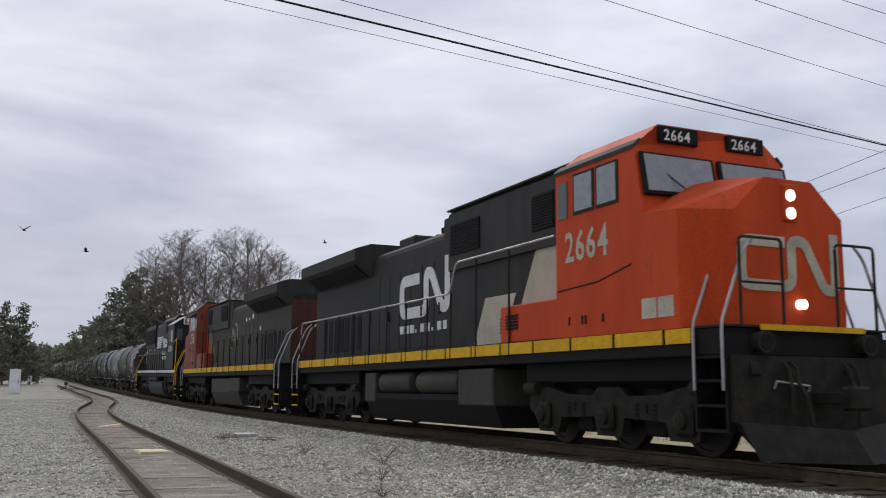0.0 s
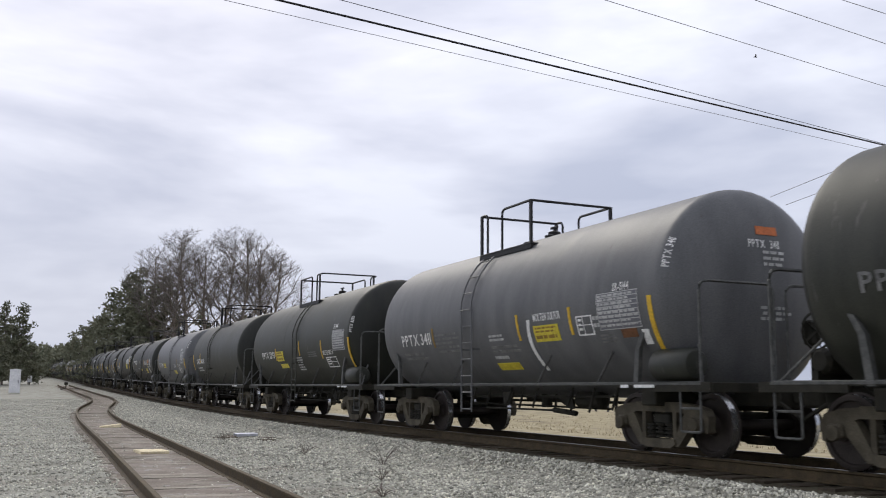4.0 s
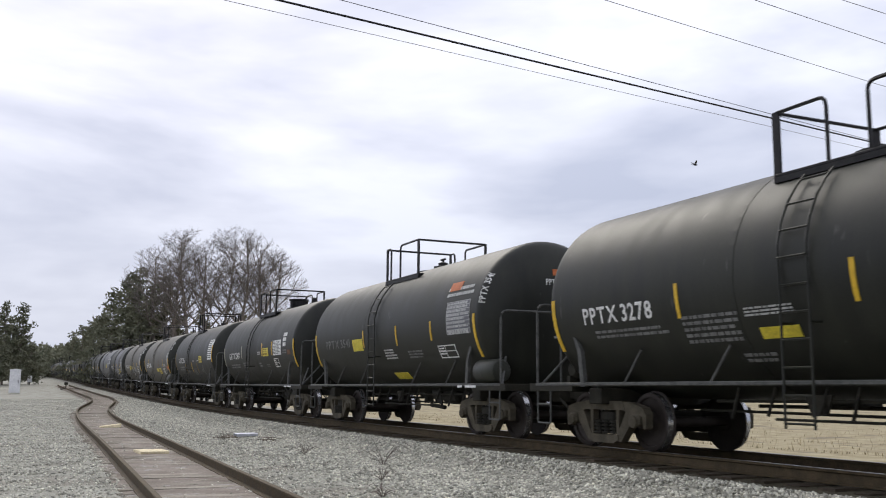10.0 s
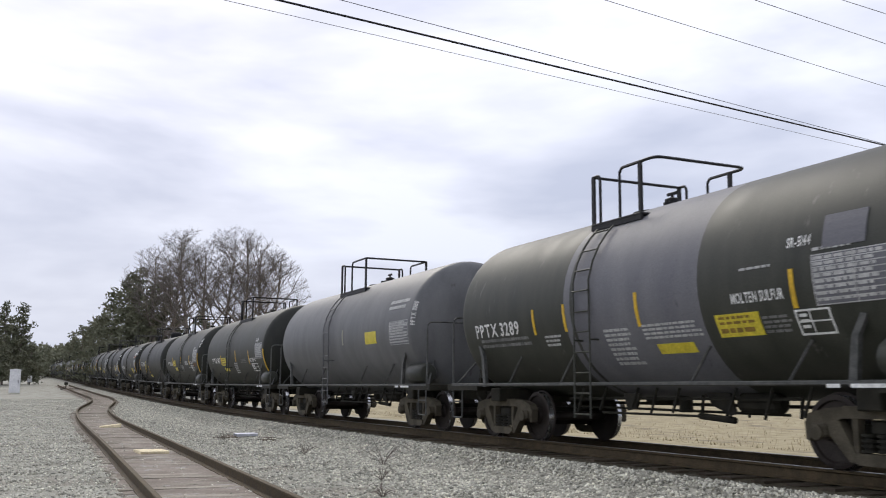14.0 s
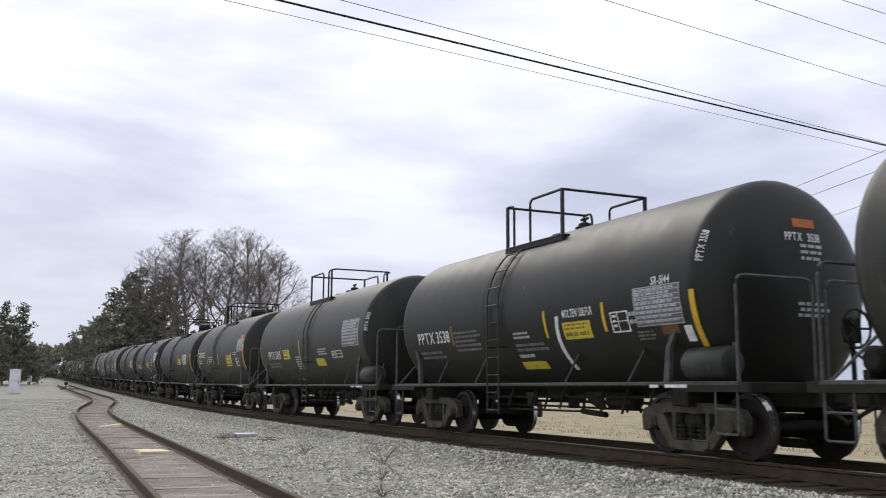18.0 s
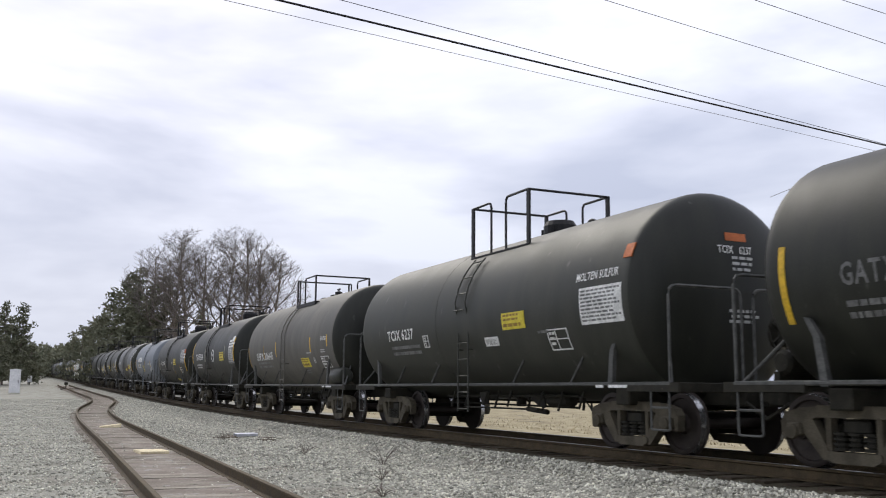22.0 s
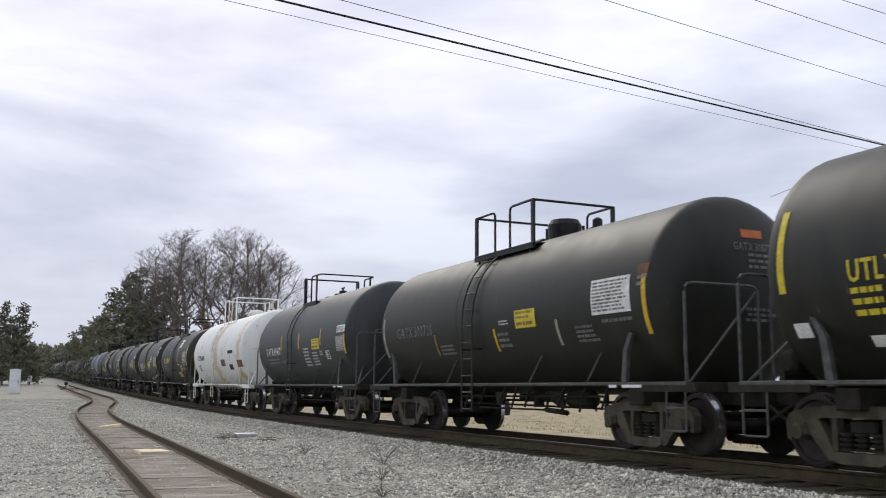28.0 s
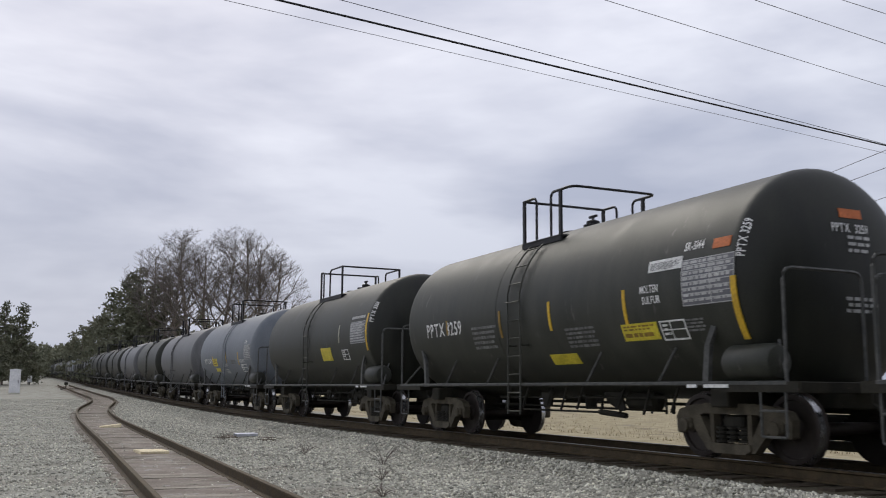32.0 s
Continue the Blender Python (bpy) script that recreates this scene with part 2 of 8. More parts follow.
    "feather": plain("dark_feathers", (0.03, 0.03, 0.03), 0.8),
    "bark": mat("grey_brown_bark", (0.15, 0.125, 0.105), (0.24, 0.21, 0.18), 0.9, 0, 4, 40, 0.5),
    "needles": mat("olive_green_needles", (0.15, 0.16, 0.105), (0.23, 0.23, 0.16), 0.8, 0, 0.6, 20, 0.2, island=True, rand=0.22),
    "twig": mat("bare_grey_twigs", (0.15, 0.13, 0.118), (0.22, 0.195, 0.178), 0.9, 0, 1.0, 30, 0.2, island=True, rand=0.25),
    "soil": mat("brown_cindery_soil", (0.20, 0.165, 0.135), (0.30, 0.26, 0.22), 0.95, 0, 1.5, 25, 0.6, spots=(0.36, 0.34, 0.31), spot_at=0.56),
    "dry_grass": mat("dry_tan_grass", (0.42, 0.35, 0.22), (0.52, 0.44, 0.29), 0.9, 0, 0.8, 20, 0.3, island=True, rand=0.18),
}


def rust_stains(m, places):
    """Rust that has run down the tank round some places along it, with ragged edges."""
    nt = m.node_tree
    N, L = nt.nodes.new, nt.links.new
    p = nt.nodes["Principled BSDF"]
    col = p.inputs["Base Color"].links[0].from_socket
    tc, sep, nz = N("ShaderNodeTexCoord"), N("ShaderNodeSeparateXYZ"), N("ShaderNodeTexNoise")
    nz.inputs["Scale"].default_value, nz.inputs["Detail"].default_value, nz.inputs["Roughness"].default_value = 2.4, 8, 0.68
    L(tc.outputs["Object"], sep.inputs[0])
    L(tc.outputs["Object"], nz.inputs["Vector"])
    for x, wide in places:
        off, dist, rag, fade, mx = N("ShaderNodeMath"), N("ShaderNodeMath"), N("ShaderNodeMath"), N("ShaderNodeMapRange"), N("ShaderNodeMix")
        off.operation, dist.operation, rag.operation = "SUBTRACT", "ABSOLUTE", "MULTIPLY_ADD"
        off.inputs[1].default_value = x
        rag.inputs[1].default_value = 2.2
        L(sep.outputs["X"], off.inputs[0])
        L(off.outputs[0], dist.inputs[0])
        L(nz.outputs["Fac"], rag.inputs[0])
        L(dist.outputs[0], rag.inputs[2])
        fade.inputs["From Min"].default_value, fade.inputs["From Max"].default_value = 1.05 + wide, 1.25 + wide
        fade.inputs["To Min"].default_value, fade.inputs["To Max"].default_value = 0.8, 0.0
        L(rag.outputs[0], fade.inputs["Value"])
        mx.data_type = "RGBA"
        L(fade.outputs[0], mx.inputs[0])
        L(col, mx.inputs[6])
        mx.inputs[7].default_value = (0.56, 0.43, 0.27, 1)
        col = mx.outputs[2]
    L(col, p.inputs["Base Color"])


rust_stains(M["tank_white"], ((0.1, 0.35), (4.7, 0.2), (-3.2, -0.15)))

# ---------------------------------------------------------------- mesh helpers


def box(bm, x0, x1, y0, y1, z0, z1, bevel=0.0, turn=None):
    r = bmesh.ops.create_cube(bm, size=1.0)
    vs = r["verts"]
    for v in vs:
        v.co = Vector(((x0 + x1) / 2 + v.co.x * (x1 - x0), (y0 + y1) / 2 + v.co.y * (y1 - y0), (z0 + z1) / 2 + v.co.z * (z1 - z0)))
    if bevel:
        es = list({e for v in vs for e in v.link_edges})
        vs = bmesh.ops.bevel(bm, geom=es, offset=bevel, segments=1, affect="EDGES")["verts"]
    if turn is not None:
        bmesh.ops.transform(bm, matrix=turn, verts=list(vs))
    return vs


def rod(bm, p, q, r, seg=6, r2=None):
    p, q = Vector(p), Vector(q)
    d = q - p
    m = Matrix.Translation((p + q) / 2) @ d.to_track_quat("Z", "Y").to_matrix().to_4x4()
    return bmesh.ops.create_cone(bm, cap_ends=True, segments=seg, radius1=r, radius2=r if r2 is None else r2, depth=d.length, matrix=m)["verts"]


def pipe(bm, pts, r, seg=6):
    """A bent pipe through the points: rings along the way, in one skin."""
    pts = [Vector(p) for p in pts]
    rings = []
    for i, p in enumerate(pts):
        d = (pts[min(i + 1, len(pts) - 1)] - pts[max(i - 1, 0)]).normalized()
        a = d.cross(Vector((0.12, 0.31, 0.94))).normalized()
        b = d.cross(a)
        rings.append([bm.verts.new(p + r * (a * math.cos(2 * math.pi * k / seg) + b * math.sin(2 * math.pi * k / seg))) for k in range(seg)])
    for s, t in zip(rings, rings[1:]):
        for k in range(seg):
            bm.faces.new((s[k], s[(k + 1) % seg], t[(k + 1) % seg], t[k]))
    bm.faces.new(rings[0][::-1])
    bm.faces.new(rings[-1])


def bend(pts, r=0.12, n=3):
    """Rounds the corners of a line of points."""
    pts = [Vector(p) for p in pts]
    out = [pts[0]]
    for a, b, c in zip(pts, pts[1:], pts[2:]):
        u, w = (a - b), (c - b)
        k = min(r, u.length * 0.45, w.length * 0.45)
        p, q = b + u.normalized() * k, b + w.normalized() * k
        for i in range(n + 1):
            t = i / n
            out.append(p * (1 - t) ** 2 + b * 2 * t * (1 - t) + q * t * t)
    return out + [pts[-1]]


def prism(bm, poly, lo, hi, axis="y"):
    """A plate: the outline poly, drawn in the two other axes, from lo to hi along the axis."""
    def at(a, b, c):
        return Vector((a, c, b)) if axis == "y" else Vector((c, a, b)) if axis == "x" else Vector((a, b, c))
    f = [bm.verts.new(at(a, b, lo)) for a, b in poly]
    g = [bm.verts.new(at(a, b, hi)) for a, b in poly]
    n = len(poly)
    bm.faces.new(f)
    bm.faces.new(g[::-1])
    for i in range(n):
        bm.faces.new((f[i], g[i], g[(i + 1) % n], f[(i + 1) % n]))
    return f + g


def lathe(bm, prof, seg=32, axis="x", centre=(0, 0, 0)):
    """Turns the profile of (place along the axis, radius) round the axis."""
    c = Vector(centre)
    rings = []
    for a, r in prof:
        ring = []
        for k in range(seg):
            t = 2 * math.pi * k / seg
            u, w = r * math.cos(t), r * math.sin(t)
            ring.append(bm.verts.new(c + (Vector((a, u, w)) if axis == "x" else Vector((u, a, w)) if axis == "y" else Vector((u, w, a)))))
        rings.append(ring)
    for s, t in zip(rings, rings[1:]):
        for k in range(seg):
            bm.faces.new((s[k], s[(k + 1) % seg], t[(k + 1) % seg], t[k]))
    bm.faces.new(rings[0][::-1])
    bm.faces.new(rings[-1])


def finish(bm, name, smooth=False):
    bmesh.ops.recalc_face_normals(bm, faces=bm.faces)
    me = bpy.data.meshes.new(name)
    bm.to_mesh(me)
    bm.free()
    if smooth:
        me.polygons.foreach_set("use_smooth", [True] * len(me.polygons))
        me.set_sharp_from_angle(angle=radians(38))
    return me


MADE = {}


def piece(name, material, parent, maker, key=None, label="", smooth=False, at=None):
    """One mesh object under a thing or part. Alike pieces share their mesh by the key."""
    k = (name, material, key)
    if key is None or k not in MADE:
        bm = bmesh.new()
        maker(bm)
        me = finish(bm, name, smooth)
        me.materials.append(M[material])
        if key is not None:
            MADE[k] = me
    else:
        me = MADE[k]
    ob = new(name, me)
    ob.parent = parent
    if at is not None:
        ob.matrix_basis = at
    if label:
        ob["label"] = label
    if name.endswith("_stencil"):
        ob["kind"] = "stuff"
    return ob


def thing(name, label, category, group="", m=None, kind=""):
    ob = new(name)
    ob.empty_display_size = 0.3
    if m is not None:
        ob.matrix_basis = m
    return tagged(ob, label, category, group, kind)


def glyphs(chars):
    """The built-in font's characters as flat outlines of size 1: corners, faces and width."""
    out = {}
    for c in chars:
        cu = bpy.data.curves.new("glyph", "FONT")
        cu.body, cu.size, cu.resolution_u, cu.offset = c, 1.0, 2, 0.02
        ob = new("glyph", cu)
        me = bpy.data.meshes.new_from_object(ob.evaluated_get(bpy.context.evaluated_depsgraph_get()))
        bpy.data.objects.remove(ob)
        vs = [tuple(v.co) for v in me.vertices]
        lo = min(v[0] for v in vs)
        out[c] = ([(v[0] - lo, v[1]) for v in vs], [tuple(p.vertices) for p in me.polygons], max(v[0] for v in vs) - lo)
    return out


GLYPHS = glyphs("0123456789ABCDEFGHILMNOPRSTUWX,-")


def word_width(body, size):
    return sum(0.3 if c == " " else GLYPHS[c][2] + 0.09 for c in body) * size


def letters(bm, body, size, place, squeeze=1.0):
    """Adds a word to the bmesh; place(u, v) says where a point of it lies."""
    x = 0.0
    for c in body:
        if c == " ":
            x += 0.3 * size
            continue
        vs, fs, w = GLYPHS[c]
        made = [bm.verts.new(place((x + a * size) * squeeze, b * size)) for a, b in vs]
        for f in fs:
            try:
                bm.faces.new([made[i] for i in f])
            except ValueError:
                pass
        x += (w + 0.09) * size
# ---------------------------------------------------------------- the lie of the land
SPEED = 19.61


def far(x):
    """Metres of the bent, climbing stretch that lie before x (the line is straight and level east of it)."""
    a = min(max((-x - 45.0) / 10.0, -30.0), 60.0)
    return 10.0 * math.log1p(math.exp(a))


def main_line(x):
    g = far(x)
    return Vector((x, 0.0185 * g, 0.0163 * g))


def on_line(x):
    """The pose of a vehicle whose middle stands at x on the main track."""
    a, b = main_line(x - 4.8), main_line(x + 4.8)
    d = b - a
    return Matrix.Translation((a + b) / 2) @ Euler((0, -math.atan2(d.z, d.x), math.atan2(d.y, d.x))).to_matrix().to_4x4()


SIDING = [(40, -10.3), (10, -8.72), (-11.4, -7.66), (-24, -7.1), (-39, -6.56), (-48, -6.07), (-56, -5.4), (-65, -4.2), (-71, -3.42), (-77, -3.05), (-90, -2.87), (-110, -2.5), (-160, -1.6)]


_xs, _ys = [p[0] for p in SIDING][::-1], [p[1] for p in SIDING][::-1]
_at = np.arange(-160.0, 60.0, 0.5)
SIDE_TABLE = (sum(np.interp(_at + d, _xs, _ys) for d in (-3, -1.5, 0, 1.5, 3)) / 5).tolist()


def siding_y(x):
    a = min(max((x + 160.0) * 2.0, 0.0), 438.0)
    i = int(a)
    return SIDE_TABLE[i] + (SIDE_TABLE[i + 1] - SIDE_TABLE[i]) * (a - i)


def siding_z(x):
    """Rail height of the siding: it lies low and climbs to the main line at the turnout."""
    g = far(x)
    up = max(0.0, min(1.0, (4.4 - abs(siding_y(x) - 0.0185 * g)) / 2.4))
    return 0.0163 * g - 0.30 + 0.30 * up * up * (3 - 2 * up)


def ground_z(x, y):
    g = far(x)
    z = 0.0163 * g - 0.49
    d = abs(y - 0.0185 * g)
    bed = max(0.0, min(1.0, (3.0 - d) / 1.2))
    z += 0.27 * bed * bed * (3 - 2 * bed)
    if -150 < x < 40:
        s = max(0.0, min(1.0, (2.4 - abs(y - siding_y(x))) / 1.0))
        z = max(z, 0.0163 * g - 0.49 + 0.0 * s)
    far_side = y - 0.0185 * g - 5.0
    if far_side > 0:
        z -= min(0.45, far_side * 0.03) + max(0.0, y - 110.0) * 0.016
    n = noise.noise(Vector((x * 0.23, y * 0.23, 0.0))) * 0.05 + noise.noise(Vector((x * 0.9, y * 0.9, 4.0))) * 0.03
    return z + n * (1 - bed) * min(1.0, max(0.25, abs(y - siding_y(x) if x > -125 else 3) / 2.5))


def spread(a, b, near, step, grow):
    """Marks from a to b, close together at near and wider away from it."""
    out, p, s = [near], near, step
    while p < b:
        p += s
        s *= grow
        out.append(p)
    p, s = near, step
    while p > a:
        p -= s
        s *= grow
        out.append(p)
    return sorted(out)


def ground_material():
    m = mat("gravel_and_dry_field", (0.26, 0.252, 0.21), (0.42, 0.41, 0.345), 0.95, 0, 1.4, 14, 0.9, contrast=0.16, bumpd=0.04)
    nt = m.node_tree
    N, L = nt.nodes.new, nt.links.new
    p = nt.nodes["Principled BSDF"]
    gravel = p.inputs["Base Color"].links[0].from_socket
    geo, sep = N("ShaderNodeNewGeometry"), N("ShaderNodeSeparateXYZ")
    L(geo.outputs["Position"], sep.inputs[0])
    nz, wob = N("ShaderNodeTexNoise"), N("ShaderNodeMath")
    nz.inputs["Scale"].default_value, nz.inputs["Detail"].default_value = 0.5, 6
    L(geo.outputs["Position"], nz.inputs["Vector"])
    wob.operation = "MULTIPLY_ADD"
    wob.inputs[1].default_value = 3.0
    L(nz.outputs["Fac"], wob.inputs[0])
    L(sep.outputs["Y"], wob.inputs[2])
    # tan grass beyond the service road, and on the verge far from the siding
    grass, gr = N("ShaderNodeTexNoise"), N("ShaderNodeValToRGB")
    grass.inputs["Scale"].default_value, grass.inputs["Detail"].default_value = 1.3, 8
    L(geo.outputs["Position"], grass.inputs["Vector"])
    gr.color_ramp.elements[0].position, gr.color_ramp.elements[0].color = 0.35, (0.29, 0.243, 0.14, 1)
    gr.color_ramp.elements[1].position, gr.color_ramp.elements[1].color = 0.65, (0.43, 0.37, 0.235, 1)
    L(grass.outputs["Fac"], gr.inputs[0])
    field = N("ShaderNodeMapRange")
    field.inputs["From Min"].default_value, field.inputs["From Max"].default_value = 8.0, 9.0
    L(wob.outputs[0], field.inputs["Value"])
    mx = N("ShaderNodeMix")
    mx.data_type = "RGBA"
    L(field.outputs[0], mx.inputs[0])
    L(gravel, mx.inputs[6])
    L(gr.outputs[0], mx.inputs[7])
    # brown soil that shows between the stones
    soil, sr, mx2 = N("ShaderNodeTexNoise"), N("ShaderNodeMapRange"), N("ShaderNodeMix")
    soil.inputs["Scale"].default_value, soil.inputs["Detail"].default_value = 0.55, 7
    L(geo.outputs["Position"], soil.inputs["Vector"])
    sr.inputs["From Min"].default_value, sr.inputs["From Max"].default_value = 0.56, 0.68
    sr.inputs["To Max"].default_value = 0.65
    L(soil.outputs["Fac"], sr.inputs["Value"])
    mx2.data_type = "RGBA"
    L(sr.outputs[0], mx2.inputs[0])
    L(mx.outputs[2], mx2.inputs[6])
    mx2.inputs[7].default_value = (0.13, 0.105, 0.08, 1)
    L(mx2.outputs[2], p.inputs["Base Color"])
    return m


M["ground"] = ground_material()


def build_ground():
    xs = spread(-2600, 2000, -20, 0.45, 1.045)
    ys = spread(-1600, 2600, -4, 0.3, 1.055)
    vs = [(x, y, ground_z(x, y)) for x in xs for y in ys]
    n = len(ys)
    fs = [(i * n + j, (i + 1) * n + j, (i + 1) * n + j + 1, i * n + j + 1) for i in range(len(xs) - 1) for j in range(n - 1)]
    me = bpy.data.meshes.new("ground")
    me.from_pydata(vs, [], fs)
    me.polygons.foreach_set("use_smooth", [True] * len(me.polygons))
    me.materials.append(M["ground"])
    tagged(new("ground", me), "grey gravel yard and dry tan field", "ground", kind="structure")


build_ground()

RAIL = [(-0.075, -0.18), (0.075, -0.18), (0.075, -0.165), (0.012, -0.145), (0.009, -0.05), (0.037, -0.035), (0.037, -0.006), (0.028, 0.0), (-0.028, 0.0), (-0.037, -0.006), (-0.037, -0.035), (-0.009, -0.05), (-0.012, -0.145), (-0.075, -0.165)]


def build_rail(name, line, side, parent, label, head):
    """One rail: its section swept along the line (points of the track's middle)."""
    bm = bmesh.new()
    rings = []
    for i, p in enumerate(line):
        d = (line[min(i + 1, len(line) - 1)] - line[max(i - 1, 0)]).normalized()
        n = Vector((-d.y, d.x, 0)).normalized()
        c = p + n * side * 0.7545
        rings.append([bm.verts.new(c + n * a + Vector((0, 0, b))) for a, b in RAIL])
    k = len(RAIL)
    for s, t in zip(rings, rings[1:]):
        for j in range(k):
            f = bm.faces.new((s[j], s[(j + 1) % k], t[(j + 1) % k], t[j]))
            f.material_index = 1 if j in (6, 7, 8) else 0
    me = finish(bm, name)
    me.materials.append(M["rail"])
    me.materials.append(M[head])
    ob = new(name, me)
    ob.parent = parent
    ob["label"] = label


def build_track(name, label, line, tie_material, tie_range, drop):
    top = thing(name, label, "railway track", kind="structure")
    for side in (-1, 1):
        build_rail("rail", line, side, top, "rusty steel rail", "rail_top" if tie_material == "tie" else "rail")
    return top


main_pts = [main_line(x) for x in [420, 200, 60] + list(range(30, -140, -4)) + list(range(-150, -620, -20))]
main_track = build_track("main_track", "main line track with dark oily timber ties", main_pts, "tie", (20, -60), 0)
side_pts = [Vector((x, siding_y(x), siding_z(x))) for x in list(range(36, -150, -1))]
side_track = build_track("siding_track", "rusty siding track with weathered grey ties", side_pts, "old_tie", (0, -60), 0)


def lay_ties(parent, material, pose_at, count, step, start, drop, long=1.29):
    r = random.Random(7)
    key = 0
    for i in range(count):
        key = i % 6
        rr = random.Random(key)
        w, l = 0.11 + 0.012 * rr.random(), long + 0.05 * rr.random()

        def make(bm):
            vs = box(bm, -w, w, -l, l, -0.36, -0.178)
            for v in vs:
                v.co += Vector((rr.uniform(-1, 1) * 0.012, rr.uniform(-1, 1) * 0.03, rr.uniform(-1, 1) * 0.008))
        m = pose_at(start - i * step)
        piece("tie", material, parent, make, key, at=m @ pose(0, r.uniform(-0.03, 0.03), drop + r.uniform(-0.012, 0.004), 0, 0, r.uniform(-1.5, 1.5)))


def siding_pose(x):
    a, b = Vector((x - 1, siding_y(x - 1), 0)), Vector((x + 1, siding_y(x + 1), 0))
    return Matrix.Translation((x, siding_y(x), siding_z(x))) @ Matrix.Rotation(math.atan2(b.y - a.y, b.x - a.x), 4, "Z")




def siding_bed():
    """The dirt that fills the siding between and beside its rails."""
    bm = bmesh.new()
    rows = []
    for i in range(372):
        x = 36.0 - i * 0.5
        m = siding_pose(x)
        row = []
        for k in range(9):
            w = -1.15 + 2.3 * k / 8
            h = -0.176 + 0.022 * noise.noise(Vector((x * 1.7, w * 2.0, 9.0))) - (0.03 if k in (0, 8) else 0.0)
            row.append(bm.verts.new(m @ Vector((0, w + 0.12 * noise.noise(Vector((x * 0.6, k, 2.0))), h))))
        rows.append(row)
    for a, b in zip(rows, rows[1:]):
        for k in range(8):
            bm.faces.new((a[k], b[k], b[k + 1], a[k + 1]))
    me = finish(bm, "track_bed", True)
    me.materials.append(M["soil"])
    ob = new("track_bed", me)
    ob.parent = side_track
    ob["label"] = "brown dirt bed"


siding_bed()


def main_bed():
    """Oil-stained ballast between and beside the main line's ties."""
    bm = bmesh.new()
    rows = []
    for i in range(330):
        c = main_line(20.0 - i * 0.5)
        rows.append([bm.verts.new(c + Vector((0, w + 0.1 * noise.noise(Vector((i * 0.3, w, 5.0))), -0.205 + 0.02 * noise.noise(Vector((i * 0.9, w * 3.0, 1.0))) - (0.06 if abs(w) > 1.6 else 0.0)))) for w in (-1.75, -1.5, -1.1, -0.6, 0.0, 0.6, 1.1, 1.5, 1.75)])
    for a, b in zip(rows, rows[1:]):
        for k in range(8):
            bm.faces.new((a[k], b[k], b[k + 1], a[k + 1]))
    me = finish(bm, "track_bed", True)
    me.materials.append(M["dirty_ballast"])
    ob = new("track_bed", me)
    ob.parent = main_track
    ob["label"] = "oil-stained brown ballast"


main_bed()
lay_ties(main_track, "tie", on_line, 200, 0.55, 8.0, 0)
lay_ties(side_track, "old_tie", siding_pose, 236, 0.56, 6.0, 0.010, 0.99)

# ---------------------------------------------------------------- tank cars
TR, TZ = 1.60, 2.42     # radius of the tank and height of its middle


def on_tank(x, z, off=0.006, side=-1):
    """A point of the tank's side skin at that place along the car and that height."""
    h = max(-1.0, min(1.0, (z - TZ) / TR))
    a = math.asin(h)
    return Vector((x, side * (TR + off) * math.cos(a), TZ + (TR + off) * math.sin(a)))


def wrap(bm, x0, x1, z0, z1, off=0.006, side=-1, n=4):
    """A sheet that lies on the tank's skin, with a little thickness."""
    cols = [(bm.verts.new(on_tank(x0, z0 + (z1 - z0) * i / n, off, side)), bm.verts.new(on_tank(x1, z0 + (z1 - z0) * i / n, off, side))) for i in range(n + 1)]
    back = [(bm.verts.new(on_tank(x0, z0 + (z1 - z0) * i / n, -0.01, side)), bm.verts.new(on_tank(x1, z0 + (z1 - z0) * i / n, -0.01, side))) for i in range(n + 1)]
    for i in range(n):
        bm.faces.new((cols[i][0], cols[i][1], cols[i + 1][1], cols[i + 1][0]))
        bm.faces.new((cols[i][0], cols[i + 1][0], back[i + 1][0], back[i][0]))
        bm.faces.new((cols[i][1], back[i][1], back[i + 1][1], cols[i + 1][1]))
    bm.faces.new((cols[0][0], back[0][0], back[0][1], cols[0][1]))
    bm.faces.new((cols[n][0], cols[n][1], back[n][1], back[n][0]))


def tank_shell(bm, hl):
    prof = []
    dome = 0.50
    for i in range(13):
        a = math.pi / 2 * i / 12
        prof.append((-hl - dome * math.cos(a) + dome, max(0.02, TR * math.sin(a) ** 0.80)))
    body = [-hl + dome + 0.05 + (2 * (hl - dome) - 0.1) * i / 30 for i in range(31)]
    prof += [(b, TR) for b in body]
    prof += [(-a, r) for a, r in prof[:13][::-1]]
    lathe(bm, prof, 48, "x", (0, 0, TZ))


WHEEL_R = 0.457


def wheelset(bm):
    lathe(bm, [(-0.95, 0.08), (-0.74, 0.085), (0.74, 0.085), (0.95, 0.08)], 10, "y")
    for s in (-1, 1):
        prof = [(0.685, 0.485), (0.705, 0.488), (0.718, 0.462), (0.815, 0.452), (0.822, 0.44), (0.822, 0.385), (0.79, 0.37), (0.775, 0.16), (0.84, 0.14), (0.84, 0.09), (0.66, 0.09), (0.67, 0.15), (0.74, 0.20), (0.735, 0.38), (0.69, 0.40)]
        lathe(bm, [(s * a, r) for a, r in prof], 28, "y")
        for k in range(3):
            t = 2 * math.pi * k / 3
            p = Vector((0.055 * math.cos(t), s * 1.0, 0.055 * math.sin(t)))
            rod(bm, p, p + Vector((0, s * 0.03, 0)), 0.016, 6)
        lathe(bm, [(s * 0.93, 0.11), (s * 1.0, 0.11), (s * 1.01, 0.09)], 10, "y")


def side_frame(bm, s):
    """The cast side frame of a three-piece truck, with its two windows and the spring nest."""
    def bar(poly, a, b):
        prism(bm, poly, s * a, s * b)
